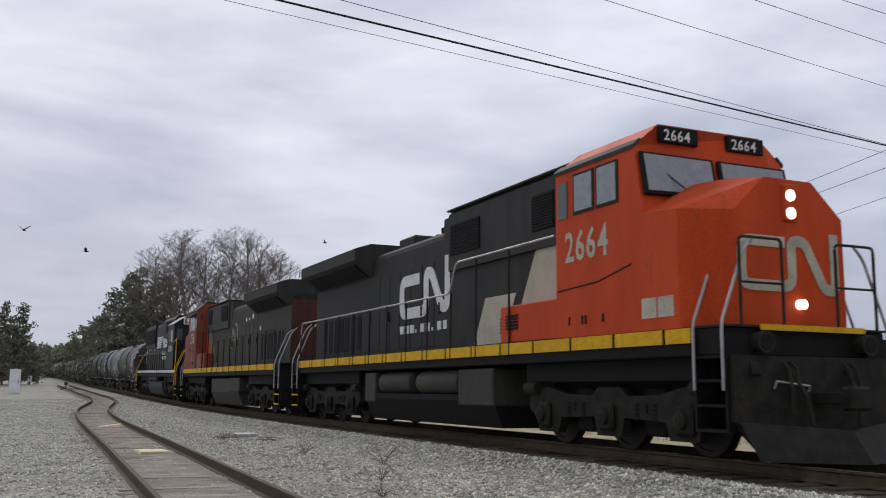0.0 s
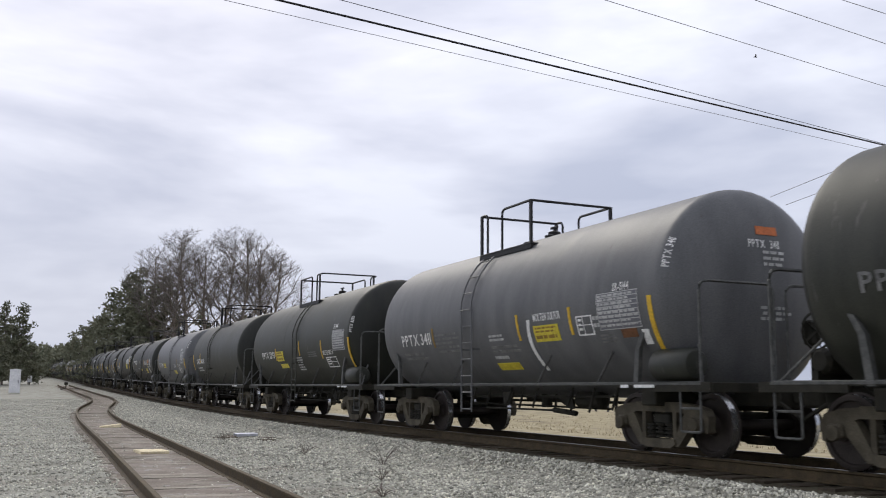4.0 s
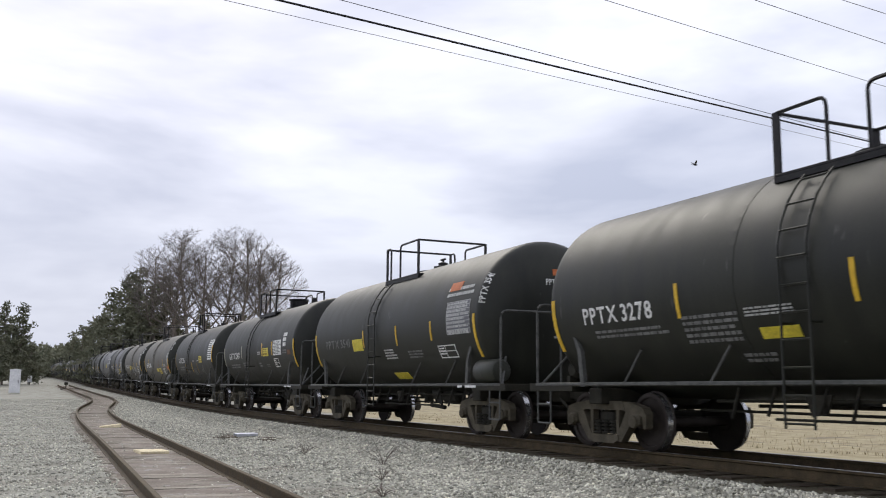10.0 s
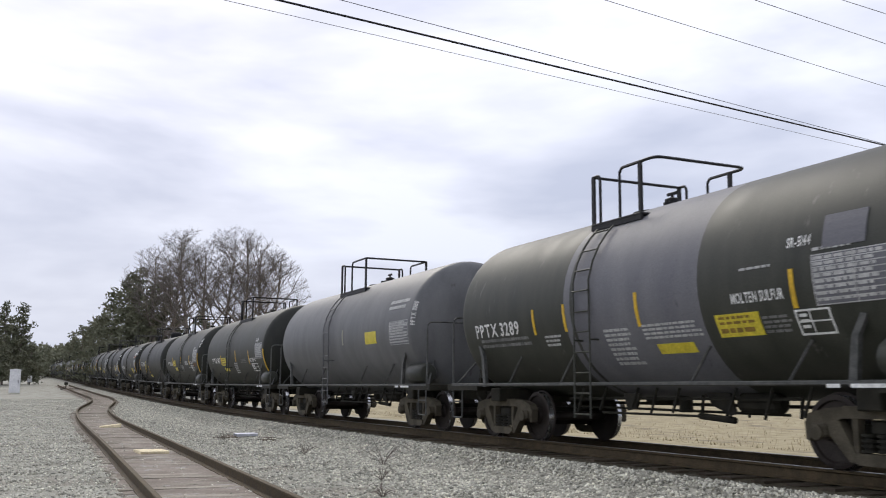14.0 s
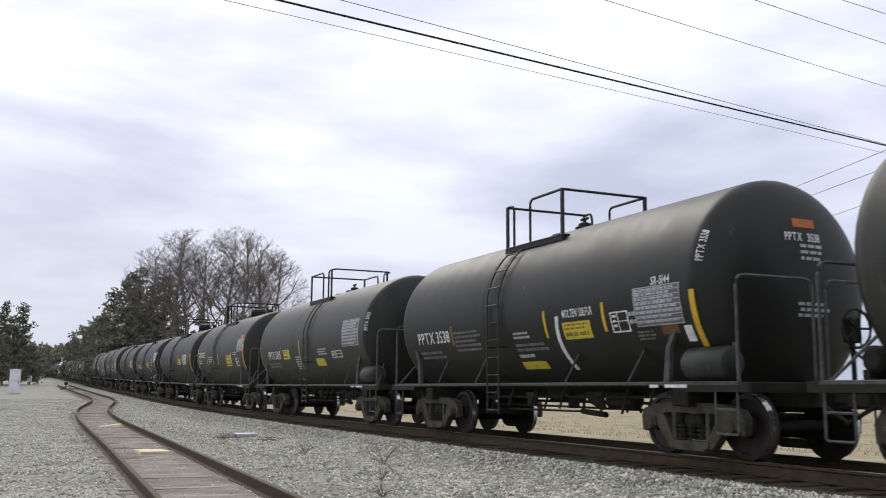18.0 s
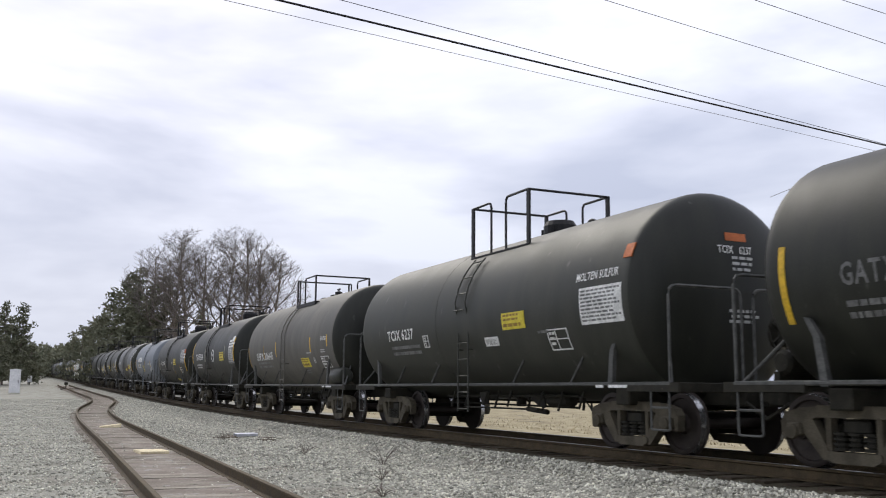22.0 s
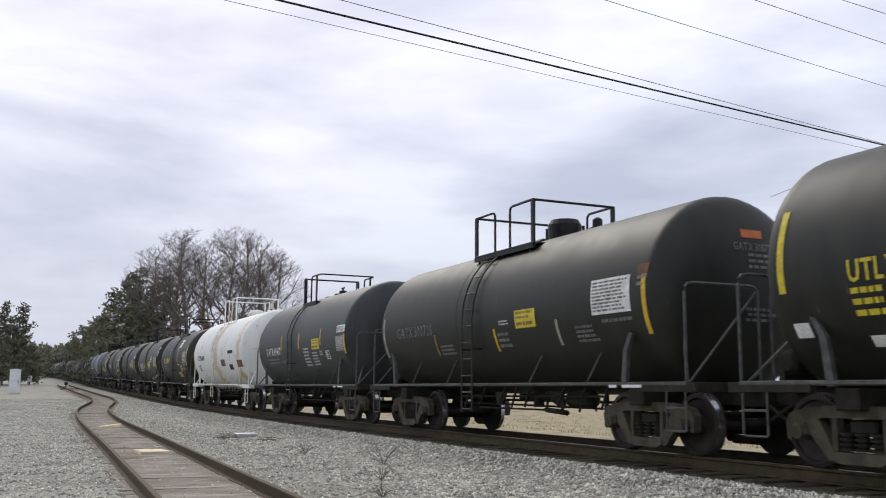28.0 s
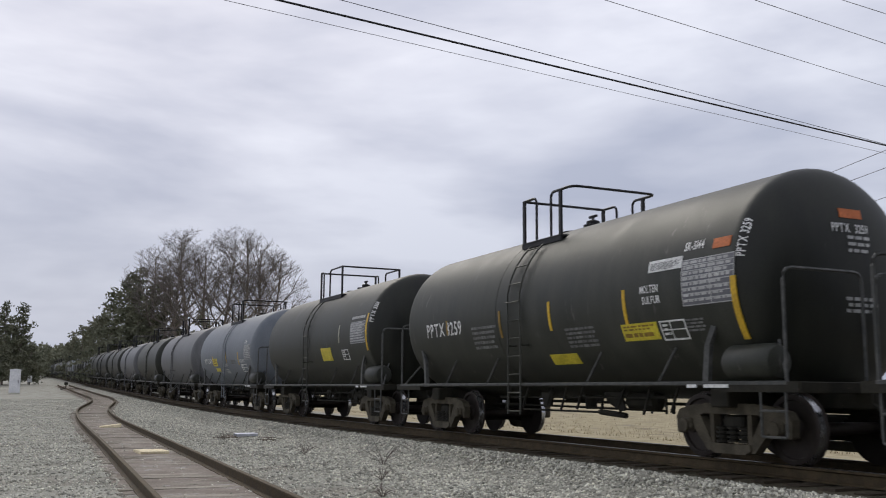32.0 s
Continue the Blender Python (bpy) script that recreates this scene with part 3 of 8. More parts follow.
    bar([(-0.60, 0.63), (0.60, 0.63), (0.52, 0.775), (-0.52, 0.775)], 0.925, 1.085)
    bar([(-0.30, 0.10), (0.30, 0.10), (0.42, 0.16), (0.40, 0.235), (-0.40, 0.235), (-0.42, 0.16)], 0.915, 1.105)
    for e in (-1, 1):
        bar([(e * 0.50, 0.64), (e * 0.50, 0.765), (e * 0.80, 0.745), (e * 1.06, 0.68), (e * 1.13, 0.56), (e * 0.98, 0.535), (e * 0.78, 0.56)], 0.93, 1.08)
        bar([(e * 1.02, 0.58), (e * 1.135, 0.58), (e * 1.12, 0.36), (e * 1.06, 0.34)], 0.94, 1.07)
        bar([(e * 0.62, 0.63), (e * 0.80, 0.60), (e * 0.74, 0.42), (e * 0.46, 0.125), (e * 0.34, 0.13), (e * 0.36, 0.22)], 0.935, 1.075)
        bar([(e * 0.33, 0.23), (e * 0.41, 0.23), (e * 0.41, 0.65), (e * 0.33, 0.65)], 0.945, 1.065)
        a, b = sorted((s * 0.95, s * 1.13))
        box(bm, e * 0.89 - 0.12, e * 0.89 + 0.12, a, b, 0.40, 0.565, 0.03)
        lathe(bm, [(s * 1.12, 0.10), (s * 1.16, 0.095), (s * 1.17, 0.05)], 12, "y", (e * 0.89, 0, 0.457))


def spring(bm, s):
    """One coil spring of a truck: a ribbed column in one skin."""
    prof = [(0.25, 0.06)]
    for z in (0.25, 0.31, 0.37, 0.43):
        prof += [(z, 0.10), (z + 0.03, 0.10), (z + 0.035, 0.07), (z + 0.055, 0.07)]
    lathe(bm, prof[1:-2], 10, "z", (0, s * 1.0, 0))


WHEELS = []


def truck(parent, x, far_away=False):
    t = new("truck")
    t.parent = parent
    t.matrix_basis = pose(x, 0, 0)
    for s in (-1, 1):
        piece("side_frame", "truck", t, lambda bm: side_frame(bm, s), ("sf", s))
        for a in () if far_away else (-0.22, 0.0, 0.22):
            piece("spring", "frame", t, lambda bm: spring(bm, s), ("sn", s), at=pose(a, 0, 0))
    piece("bolster", "frame", t, lambda bm: box(bm, -0.2, 0.2, -1.02, 1.02, 0.44, 0.62, 0.03), "b")

    def beams(bm):
        for a in (-1, 1):
            box(bm, a * 0.36 - 0.05, a * 0.36 + 0.05, -0.85, 0.85, 0.28, 0.38)
            for s in (-1, 1):
                box(bm, a * 0.40 - 0.06, a * 0.40 + 0.06, s * 0.74 - 0.07, s * 0.74 + 0.07, 0.26, 0.56)
    piece("brake_beam", "frame", t, beams, "bb")
    for a in (-1, 1):
        w = piece("wheelset", "wheel", t, wheelset, "w", smooth=True, at=pose(a * 0.889, 0, WHEEL_R))
        me = w.data
        if len(me.materials) == 1:
            me.materials.append(M["tread"])
            for p in me.polygons:
                c = p.center
                if 0.719 < abs(c.y) < 0.816 and 0.42 < math.hypot(c.x, c.z):
                    p.material_index = 1
        WHEELS.append((w, a))


def ladder(bm, s, x0):
    for x in (x0, x0 + 0.46):
        pts = [(x, s * 1.62, 0.50), (x, s * 1.62, 1.6), (x, s * 1.63, 2.35)]
        for z in (2.7, 3.0, 3.25, 3.45, 3.6):
            p = on_tank(x, z, 0.06, s)
            pts.append(tuple(p))
        pipe(bm, pts, 0.026, 5)
    for i in range(10):
        z = 0.56 + i * 0.33
        p = on_tank(x0, z, 0.06, s) if z > 2.4 else Vector((x0, s * 1.625, z))
        rod(bm, p, p + Vector((0.46, 0, 0)), 0.018, 5)
    for x in (x0, x0 + 0.46):
        rod(bm, (x, s * 1.62, 0.54), (x + (0.45 if x > x0 else -0.0), s * 1.2, 1.05), 0.02, 5)
        rod(bm, (x, s * 1.62, 1.75), (x, s * 1.4, 1.75), 0.018, 5)


def near_ladder(car, material, x0, m):
    """The ladder on the near side, rail by rail and rung by rung."""
    def side_rail(bm, x):
        pts = [(x, -1.62, 0.50), (x, -1.62, 1.6), (x, -1.63, 2.35)] + [tuple(on_tank(x, z, 0.06, -1)) for z in (2.7, 3.0, 3.25, 3.45, 3.6)]
        pipe(bm, pts, 0.018, 5)
    lad = piece("ladder", material, car, lambda bm: side_rail(bm, x0), ("near", x0, TR), at=m)
    piece("ladder_rail", material, lad, lambda bm: side_rail(bm, x0 + 0.46), ("near", x0, TR))
    for i in range(10):
        z = 0.56 + i * 0.33
        p = on_tank(x0, z, 0.06, -1) if z > 2.4 else Vector((x0, -1.625, z))
        piece("rung", material, lad, lambda bm: rod(bm, (0, 0, 0), (0.46, 0, 0), 0.015, 5), "r", at=Matrix.Translation(p))
    for x in (x0, x0 + 0.46):
        piece("ladder_brace", material, lad, lambda bm: rod(bm, (x, -1.62, 1.75), (x, -1.4, 1.75), 0.018, 5), ("b", x))


# layouts of the top rails: rear frame, end of its returns, start of the front returns, front frame, ladder
LAYOUT = {"A": (-1.07, 0.22, 0.76, 1.05, 0.27), "B": (-1.07, -0.80, -0.16, 1.02, -0.76), "C": (-1.12, -0.27, 0.37, 1.30, -0.55), "D": (-1.69, 0.06, 0.68, 1.33, 0.12), "L": (-1.17, -0.35, 0.22, 1.11, -0.35),
          "S": (-0.67, -0.47, 0.10, 0.67, -0.38), "T": (-0.67, -0.20, 0.33, 0.67, -0.22), "U": (-0.69, -0.11, 0.52, 0.69, 0.19)}


def platform(bm, lay):
    r, f = LAYOUT[lay][0], LAYOUT[lay][3]
    for s in (-1, 1):
        e = CAGE_Y[s] + s * 0.04
        a, b = sorted((e, e - s * 0.42))
        box(bm, r - 0.03, f + 0.05, a, b, 3.735, 3.775, 0.008)
        a, b = sorted((e, e - s * 0.05))
        box(bm, r - 0.03, f + 0.05, a, b, 3.655, 3.735)
    for x in (r, f):
        box(bm, x - 0.04, x + 0.04, -0.72, 0.72, 3.68, 3.76)
    for x in (r + 0.12, (r + f) / 2, f - 0.12):
        for s in (-1, 1):
            rod(bm, (x, s * 1.0, 3.70), (x, s * 0.95, 3.36), 0.03, 5)


CAGE_Y = {-1: -1.0, 1: 0.85}                        # sides of the cage
BOW = {"A": 0.3, "S": 0.4, "T": 0.4, "U": 0.4}      # how far the front rail stands out past its posts


def return_rail(bm, x0, x1, s, z0, z1):
    """A rail along the car from the end frame at x0 to x1, bent down to the platform there."""
    y = CAGE_Y[s]
    pipe(bm, bend([(x0, y, z1), (x1, y, z1), (x1, y, z0)], 0.12), 0.026, 5)


def cross_rail(bm, x, z, bow):
    """The rail across the car at an end frame, carried out past the posts with rounded corners where it bows."""
    a, b = CAGE_Y[-1], CAGE_Y[1]
    if bow:
        pipe(bm, bend([(x, a, z), (x + bow, a, z), (x + bow, b, z), (x, b, z)], 0.24, 4), 0.026, 6)
    else:
        rod(bm, (x, a, z), (x, b, z), 0.026, 6)


def cage(bm, top, lay):
    r, a, b, f, _ = LAYOUT[lay]
    for s in (-1, 1):
        return_rail(bm, r, a, s, 3.74, top)
        return_rail(bm, f, b, s, 3.74, top)
        for x in (r, f):
            rod(bm, (x, CAGE_Y[s], 3.66), (x, CAGE_Y[s], top), 0.045, 5)
    for x, bow in ((r, 0), (f, BOW.get(lay, 0))):
        cross_rail(bm, x, top, bow)


def end_gear(bm, e, hl):
    """The stub sill with its end platform, grab irons and struts at one end."""
    x = e * (hl + 0.45)
    a, b = sorted((e * (hl - 1.9), e * (hl + 0.55)))
    box(bm, a, b, -0.33, 0.33, 0.72, 1.02, 0.02)
    a, b = sorted((e * (hl + 0.30), e * (hl + 0.52)))
    box(bm, a, b, -1.48, 1.48, 0.92, 1.06, 0.01)
    for s in (-1, 1):
        c, d = sorted((e * (hl - 0.9), e * (hl + 0.5)))
        box(bm, c, d, s * 1.46 - 0.035, s * 1.46 + 0.035, 0.93, 1.06)


def saddle(bm, e, hl):
    x = e * (hl - 1.2)
    box(bm, x - 0.18, x + 0.18, -1.25, 1.25, 0.72, 0.98, 0.02)


def end_irons(car, material, e, hl, key, braced):
    """Handrails, sill steps and struts of one end, each a piece of its own."""
    x = e * (hl + 0.28)
    for s in (-1, 1):
        piece("end_rail", material, car, lambda bm: pipe(bm, bend([(x, s * 1.46, 1.0), (x, s * 1.46, 2.47), (x, s * 0.12, 2.47), (x, s * 0.12, 1.0)], 0.15), 0.024, 5), (key, e, s))
        piece("end_strut", material, car, lambda bm: rod(bm, (x - e * 0.05, s * 1.40, 1.05), (x - e * 0.75, s * 0.9, 1.9), 0.022, 5), (key, e, s))

        if braced and e > 0:
            piece("end_brace", material, car, lambda bm: rod(bm, (x, s * 1.42, 1.05), (x, s * 0.14, 2.40), 0.022, 5), (key, s))

        def step(bm):
            pipe(bm, bend([(x - e * 0.45, s * 1.47, 1.0), (x - e * 0.45, s * 1.47, 0.38), (x - e * 0.02, s * 1.47, 0.38), (x - e * 0.02, s * 1.47, 1.0)], 0.04), 0.018, 5)
            rod(bm, (x - e * 0.45, s * 1.47, 0.70), (x - e * 0.02, s * 1.47, 0.70), 0.018, 5)
        piece("sill_step", material, car, step, (key, e, s))


def coupler(bm, e, half, hl):
    a, b = sorted((e * (hl + 0.5), e * (half - 0.16)))
    box(bm, a, b, -0.09, 0.09, 0.78, 0.94, 0.02)
    a, b = sorted((e * (half - 0.20), e * (half + 0.06)))
    box(bm, a, b, -0.15, 0.15, 0.72, 1.0, 0.04)
    rod(bm, (e * (hl + 0.5), -0.3, 0.8), (e * half, -0.32, 0.55), 0.03, 6)


def side_pipe(bm, s, hl):
    rod(bm, (-hl - 0.3, s * 1.47, 1.04), (hl + 0.3, s * 1.47, 1.04), 0.032, 6)
    for x in (-hl * 0.62, -hl * 0.3, hl * 0.3, hl * 0.62):
        rod(bm, (x, s * 1.47, 1.04), (x + 0.3, s * 1.36, 1.55), 0.022, 5)
    for e in (-1, 1):
        x = e * (hl - 1.2)
        a, b = sorted((s * 1.42, s * 1.49))
        prism(bm, [(x - 0.05, 1.0), (x + 0.07, 1.0), (x + e * 0.08 + 0.05, 1.58), (x + e * 0.08 - 0.05, 1.58)], a, b)
        prism(bm, [(x + e * 0.08 - 0.05, 1.57), (x + e * 0.08 + 0.05, 1.57), (x + e * 0.22 + 0.04, 1.80), (x + e * 0.22 - 0.05, 1.82)], a + 0.004, b - 0.004)


def brake_gear(bm):
    rod(bm, (-3.0, 0.45, 0.72), (3.2, 0.45, 0.72), 0.03, 5)
    rod(bm, (-3.4, -0.35, 0.66), (2.4, -0.35, 0.62), 0.022, 5)
    lathe(bm, [(0.66, 0.11), (1.0, 0.11)], 10, "z", (0.15, -0.3, -0.05))
    for x, z in ((0.7, 0.55), (1.25, 0.5), (2.7, 0.58)):
        rod(bm, (x, -0.45, z), (x, -0.40, 1.0), 0.028, 5)
    rod(bm, (0.66, -0.45, 0.57), (1.4, -0.42, 0.52), 0.05, 6)
    lathe(bm, [(-0.45, 0.09), (-0.40, 0.15), (0.30, 0.15), (0.36, 0.08)], 12, "x", (2.1, -0.5, 0.78))
    rod(bm, (-2.6, -0.7, 0.80), (3.0, -0.7, 0.84), 0.024, 5)
    rod(bm, (-1.2, -0.95, 0.58), (1.9, -0.95, 0.58), 0.02, 5)
    for k, x in enumerate((-2.2, -1.5, -0.6, -0.1, 0.45, 1.7, 2.4, 3.1)):
        rod(bm, (x, -0.8, 0.56 + 0.05 * (k % 3)), (x + 0.06, -0.7, 1.0), 0.024, 5)
    prism(bm, [(1.0, 0.92), (1.5, 0.92), (1.62, 0.62), (1.5, 0.60), (1.1, 0.74)], -0.60, -0.56)
    prism(bm, [(-0.9, 0.9), (-0.45, 0.9), (-0.55, 0.66), (-0.8, 0.62)], -0.74, -0.70)
    box(bm, -1.6, -0.9, 0.2, 0.7, 0.70, 0.92, 0.05)


def reservoir(bm, hl):
    lathe(bm, [(-0.45, 0.08), (-0.42, 0.2), (-0.36, 0.24), (0.36, 0.24), (0.42, 0.2), (0.45, 0.08)], 16, "x", (hl - 0.42, -1.30, 1.31))


def outline_box(bm, x0, x1, z0, z1, t=0.03):
    for a, b, c, d in ((x0, x1, z0, z0 + t), (x0, x1, z1 - t, z1), (x0, x0 + t, z0 + t, z1 - t), (x1 - t, x1, z0 + t, z1 - t), (x0 + (x1 - x0) * 0.4, x0 + (x1 - x0) * 0.4 + t * 0.7, z0 + t, z1 - t), (x0 + t, x1 - t, (z0 + z1) / 2, (z0 + z1) / 2 + t * 0.7)):
        wrap(bm, a, b, c, d, 0.005, -1, 2)


def head_place(hl, y, z, off=0.012):
    """A point of the front head's skin."""
    r = min(1.0, math.hypot(y, z - TZ) / TR)
    c = math.sqrt(max(0.0, 1 - r ** 2.5))
    return Vector((hl - 0.5 + 0.5 * c + off, y, z))


def head_text(bm, body, size, hl, y, z):
    letters(bm, body, size, lambda u, v: head_place(hl, y + u, z + v), 0.72)


def scatter_stones(name, label, count, xr, yr, size, keep, seed):
    """Broken stones lying on the ground: small uneven blocks, too many to count."""
    r = np.random.RandomState(seed)
    shape = np.array([(1, 0, 0), (-1, 0, 0), (0, 1, 0), (0, -1, 0), (0, 0, 1), (0, 0, -1)], float)
    tris = np.array([(0, 2, 4), (2, 1, 4), (1, 3, 4), (3, 0, 4), (2, 0, 5), (1, 2, 5), (3, 1, 5), (0, 3, 5)])
    vs, fs, n = [], [], 0
    for i in range(count):
        # denser towards the near end
        x = xr[0] + (xr[1] - xr[0]) * r.rand() ** 1.7
        y = yr[0] + (yr[1] - yr[0]) * r.rand()
        if not keep(x, y):
            continue
        k = size * (0.55 + 0.9 * r.rand() ** 2)
        p = shape * (k * (0.7 + 0.6 * r.rand(6, 1))) + r.randn(6, 3) * k * 0.16
        a, b = r.rand() * 6.283, r.rand() * 0.8
        ca, sa, cb, sb = math.cos(a), math.sin(a), math.cos(b), math.sin(b)
        rot = np.array([(ca, -sa, 0), (sa, ca, 0), (0, 0, 1)]) @ np.array([(cb, 0, sb), (0, 1, 0), (-sb, 0, cb)])
        p = p @ rot.T
        p[:, 2] *= 0.75
        vs.append(p + np.array((x, y, ground_z(x, y) + k * 0.25)))
        fs.append(tris + n * 6)
        n += 1
    me = bpy.data.meshes.new(name)
    V, F = np.concatenate(vs), np.concatenate(fs)
    me.vertices.add(len(V))
    me.vertices.foreach_set("co", V.ravel())
    me.loops.add(F.size)
    me.loops.foreach_set("vertex_index", F.ravel())
    me.polygons.add(len(F))
    me.polygons.foreach_set("loop_start", np.arange(0, F.size, 3))
    me.update(calc_edges=True)
    me.materials.append(M["stone"])
    tagged(new(name, me), label, "gravel", kind="stuff")


def clear_of_tracks(x, y):
    return abs(y - main_line(x).y) > 1.55 and abs(y - siding_y(x)) > 1.0


scatter_stones("ballast_stones", "coarse grey ballast beside the main track", 100000, (-5.0, -80.0), (-5.6, -1.3), 0.028, lambda x, y: clear_of_tracks(x, y) and y > -3.2 - 2.2 * random.random(), 1)
scatter_stones("ballast_stones", "coarse grey ballast on the far shoulder", 5000, (4.0, -30.0), (1.3, 3.4), 0.034, clear_of_tracks, 2)
scatter_stones("yard_gravel", "fine grey gravel round the siding", 70000, (-6.0, -80.0), (-12.0, -2.5), 0.024, lambda x, y: abs(y - siding_y(x)) > 0.9 or random.random() < 0.12, 3)


INK = {"w": "white_mark", "g": "grey_mark", "l": "lemon_mark", "k": "frame"}
TICK = {"tick": "yellow_mark", "dim_tick": "old_yellow_mark", "pale_tick": "pale_mark", "lemon_tick": "lemon_mark"}
SHEET = {"yellow": ("yellow_patch", "lemon_mark", "bright yellow patch"), "white": ("white_panel", "white_mark", "white data panel with small print"), "orange": ("orange_patch", "orange_mark", "small orange placard"),
         "brown": ("brown_patch", "brown_mark", "faded rust-brown placard"), "black": ("black_panel", "frame", "black painted panel"), "grey": ("grey_patch", "tank_patch", "grey repainted patch")}


def fitted(bm, body, x, z, width, height):
    """A word of that width and capital height on the tank's side."""
    size = height / 0.69
    letters(bm, body, size, lambda u, v: on_tank(x + u, z + v), width / word_width(body, size))


def strokes(bm, pts, w):
    for p, q in zip(pts, pts[1:]):
        d = (Vector(q) - Vector(p)).normalized() * w
        patch(bm, [(p[0] - d.y, p[1] + d.x), (p[0] + d.y, p[1] - d.x), (q[0] + d.y, q[1] - d.x), (q[0] - d.y, q[1] + d.x)])


def print_rows(bm, x0, x1, z0, z1, rows, off=0.006, bold=False):
    """Rows of small print too small to read: broken bars."""
    r = random.Random(int(x0 * 97) + rows * 7 + int(z0 * 31))
    gap = (z1 - z0) / rows
    h = gap * (0.74 if bold else 0.52)
    for i in range(rows):
        a, end = x0, x0 + (x1 - x0) * r.uniform(0.78, 1.0)
        while a < end - 0.02:
            b = min(end, a + r.uniform(0.05, 0.16) * (1.6 if bold else 1.0))
            wrap(bm, a, b, z1 - i * gap - h, z1 - i * gap, off, -1, 1)
            a = b + 0.03


def on_shoulder(hl, x, a):
    """A point of the tank's skin where it rounds into the front head, at that angle up the side."""
    c = max(0.0, (x - hl + 0.5) / 0.5)
    r = TR * (1 - c * c) ** 0.4 + 0.008
    return Vector((x, -r * math.cos(a), TZ + r * math.sin(a)))


def paint_mark(car, hl, mark, number, kind, *v):
    """One mark of a tank's side, by kind, place and size."""
    if kind in TICK:
        x, z0, z1 = v
        x = max(0.45 - hl, min(hl - 0.45, x))
        w = 0.05 if abs(x) > hl - 0.8 else 0.036
        piece("reflector_strip", TICK[kind], car, lambda bm: wrap(bm, x - w, x + w, z0, z1, 0.007, -1, 6), None, "reflective strip")
    elif kind == "curved":
        x, z0, z1 = v
        piece("curved_strip", "white_mark", car, lambda bm: [wrap(bm, x + 0.25 * (k / 9 - 0.5) ** 2 - 0.05, x + 0.25 * (k / 9 - 0.5) ** 2 + 0.05, z1 - (z1 - z0) * (k + 1) / 10, z1 - (z1 - z0) * k / 10, 0.009, -1, 1) for k in range(10)], None, "curved white strip")
    elif kind == "number":
        x, z, w, h, ink = v
        h = min(0.30, max(0.22, h))
        whole = word_width(mark, 1) + 0.22 + word_width(number, 1)
        part_w = w * word_width(mark, 1) / whole
        piece("reporting_mark", INK[ink], car, lambda bm: fitted(bm, mark, x, z, part_w, h), None, "stencilled reporting mark")
        piece("car_number", INK[ink], car, lambda bm: fitted(bm, number, x + w - w * word_width(number, 1) / whole, z, w * word_width(number, 1) / whole, h), None, "stencilled car number")
    elif kind == "name_bars":
        x, z, w, h = v
        for k in range(6):
            piece("name_bar", "white_mark", car, lambda bm: patch(bm, [(x + w * k / 6, z), (x + w * (k + 0.8) / 6, z), (x + w * (k + 0.88) / 6, z + h), (x + w * (k + 0.08) / 6, z + h)]), None, "white painted bar")
    elif kind == "lines":
        x0, x1, z0, z1, rows, ink = v
        piece("data_stencil", "dull_white_mark" if ink == "w" else INK[ink], car, lambda bm: print_rows(bm, x0, x1, z0, z1, rows), None)
    elif kind == "bold":
        x0, x1, z0, z1, rows, ink = v
        piece("product_stencil", INK[ink], car, lambda bm: print_rows(bm, x0, x1, z0, z1, rows, 0.006, True), None)
    elif kind == "plate":
        x0, x1, z0, z1 = v
        plate = piece("warning_plate", "lemon_mark", car, lambda bm: wrap(bm, x0, x1, z0, z1, 0.008), None, "yellow warning plate with small print")
        piece("plate_print", "old_yellow_mark", plate, lambda bm: (print_rows(bm, x0 + 0.06, x1 - 0.05, z0 + 0.13, z1 - 0.03, 2, 0.0095), print_rows(bm, x0 + 0.05, x1 - 0.04, z0 + 0.03, z0 + 0.11, 1, 0.0095, True)), None)["kind"] = "stuff"
    elif kind == "data":
        x0, x1, z0, z1 = v
        panel = piece("data_panel", "tank_patch", car, lambda bm: wrap(bm, x0, x1, z0, z1, 0.004), None, "grey data panel ruled in rows")

        def ruled(bm):
            n = 8
            for k in range(n + 1):
                z = z0 + (z1 - z0) * k / n
                wrap(bm, x0, x1, z - 0.006, z + 0.006, 0.0055, -1, 1)
            for x in (x0, x0 + (x1 - x0) * 0.55, x1 - 0.012):
                wrap(bm, x, x + 0.012, z0, z1, 0.0055)
            print_rows(bm, x0 + 0.03, x1 - 0.02, z0 + 0.01, z1 - 0.02, n, 0.0065)
        piece("panel_print", "dull_white_mark", panel, ruled, None)["kind"] = "stuff"
    elif kind == "box":
        x0, x1, z0, z1 = v
        piece("stencil_box", "white_mark", car, lambda bm: (outline_box(bm, x0, x1, z0, z1, 0.022), print_rows(bm, x0 + 0.06, x0 + (x1 - x0) * 0.38, z0 + 0.05, z1 - 0.05, 3)), None)["kind"] = "stuff"
    elif kind == "words":
        x, z, w = v
        name = "MOLTEN SULFUR" if mark in ("PPTX", "PROX", "TCIX") else "SULFUR, MOLTEN"
        piece("product_name", "white_mark", car, lambda bm: fitted(bm, name, x, z, w, 0.13), None, "stencilled words")
    elif kind == "stack":
        x0, x1, z0, z1 = v
        h = (z1 - z0) * 0.40
        piece("product_name", "white_mark", car, lambda bm: (fitted(bm, "MOLTEN", x0, z1 - h, (x1 - x0) * 0.92, h), fitted(bm, "SULFUR", x0 + 0.04, z0, (x1 - x0) * 0.92, h)), None, "stencilled words in two rows")
    elif kind == "test":
        x, z, w = v
        piece("test_mark", "white_mark", car, lambda bm: fitted(bm, "SR-5144" if mark == "PPTX" else "SR 6753", x, z, w, 0.12), None)
    elif kind == "shoulder":
        x0, z0, x1, z1 = v
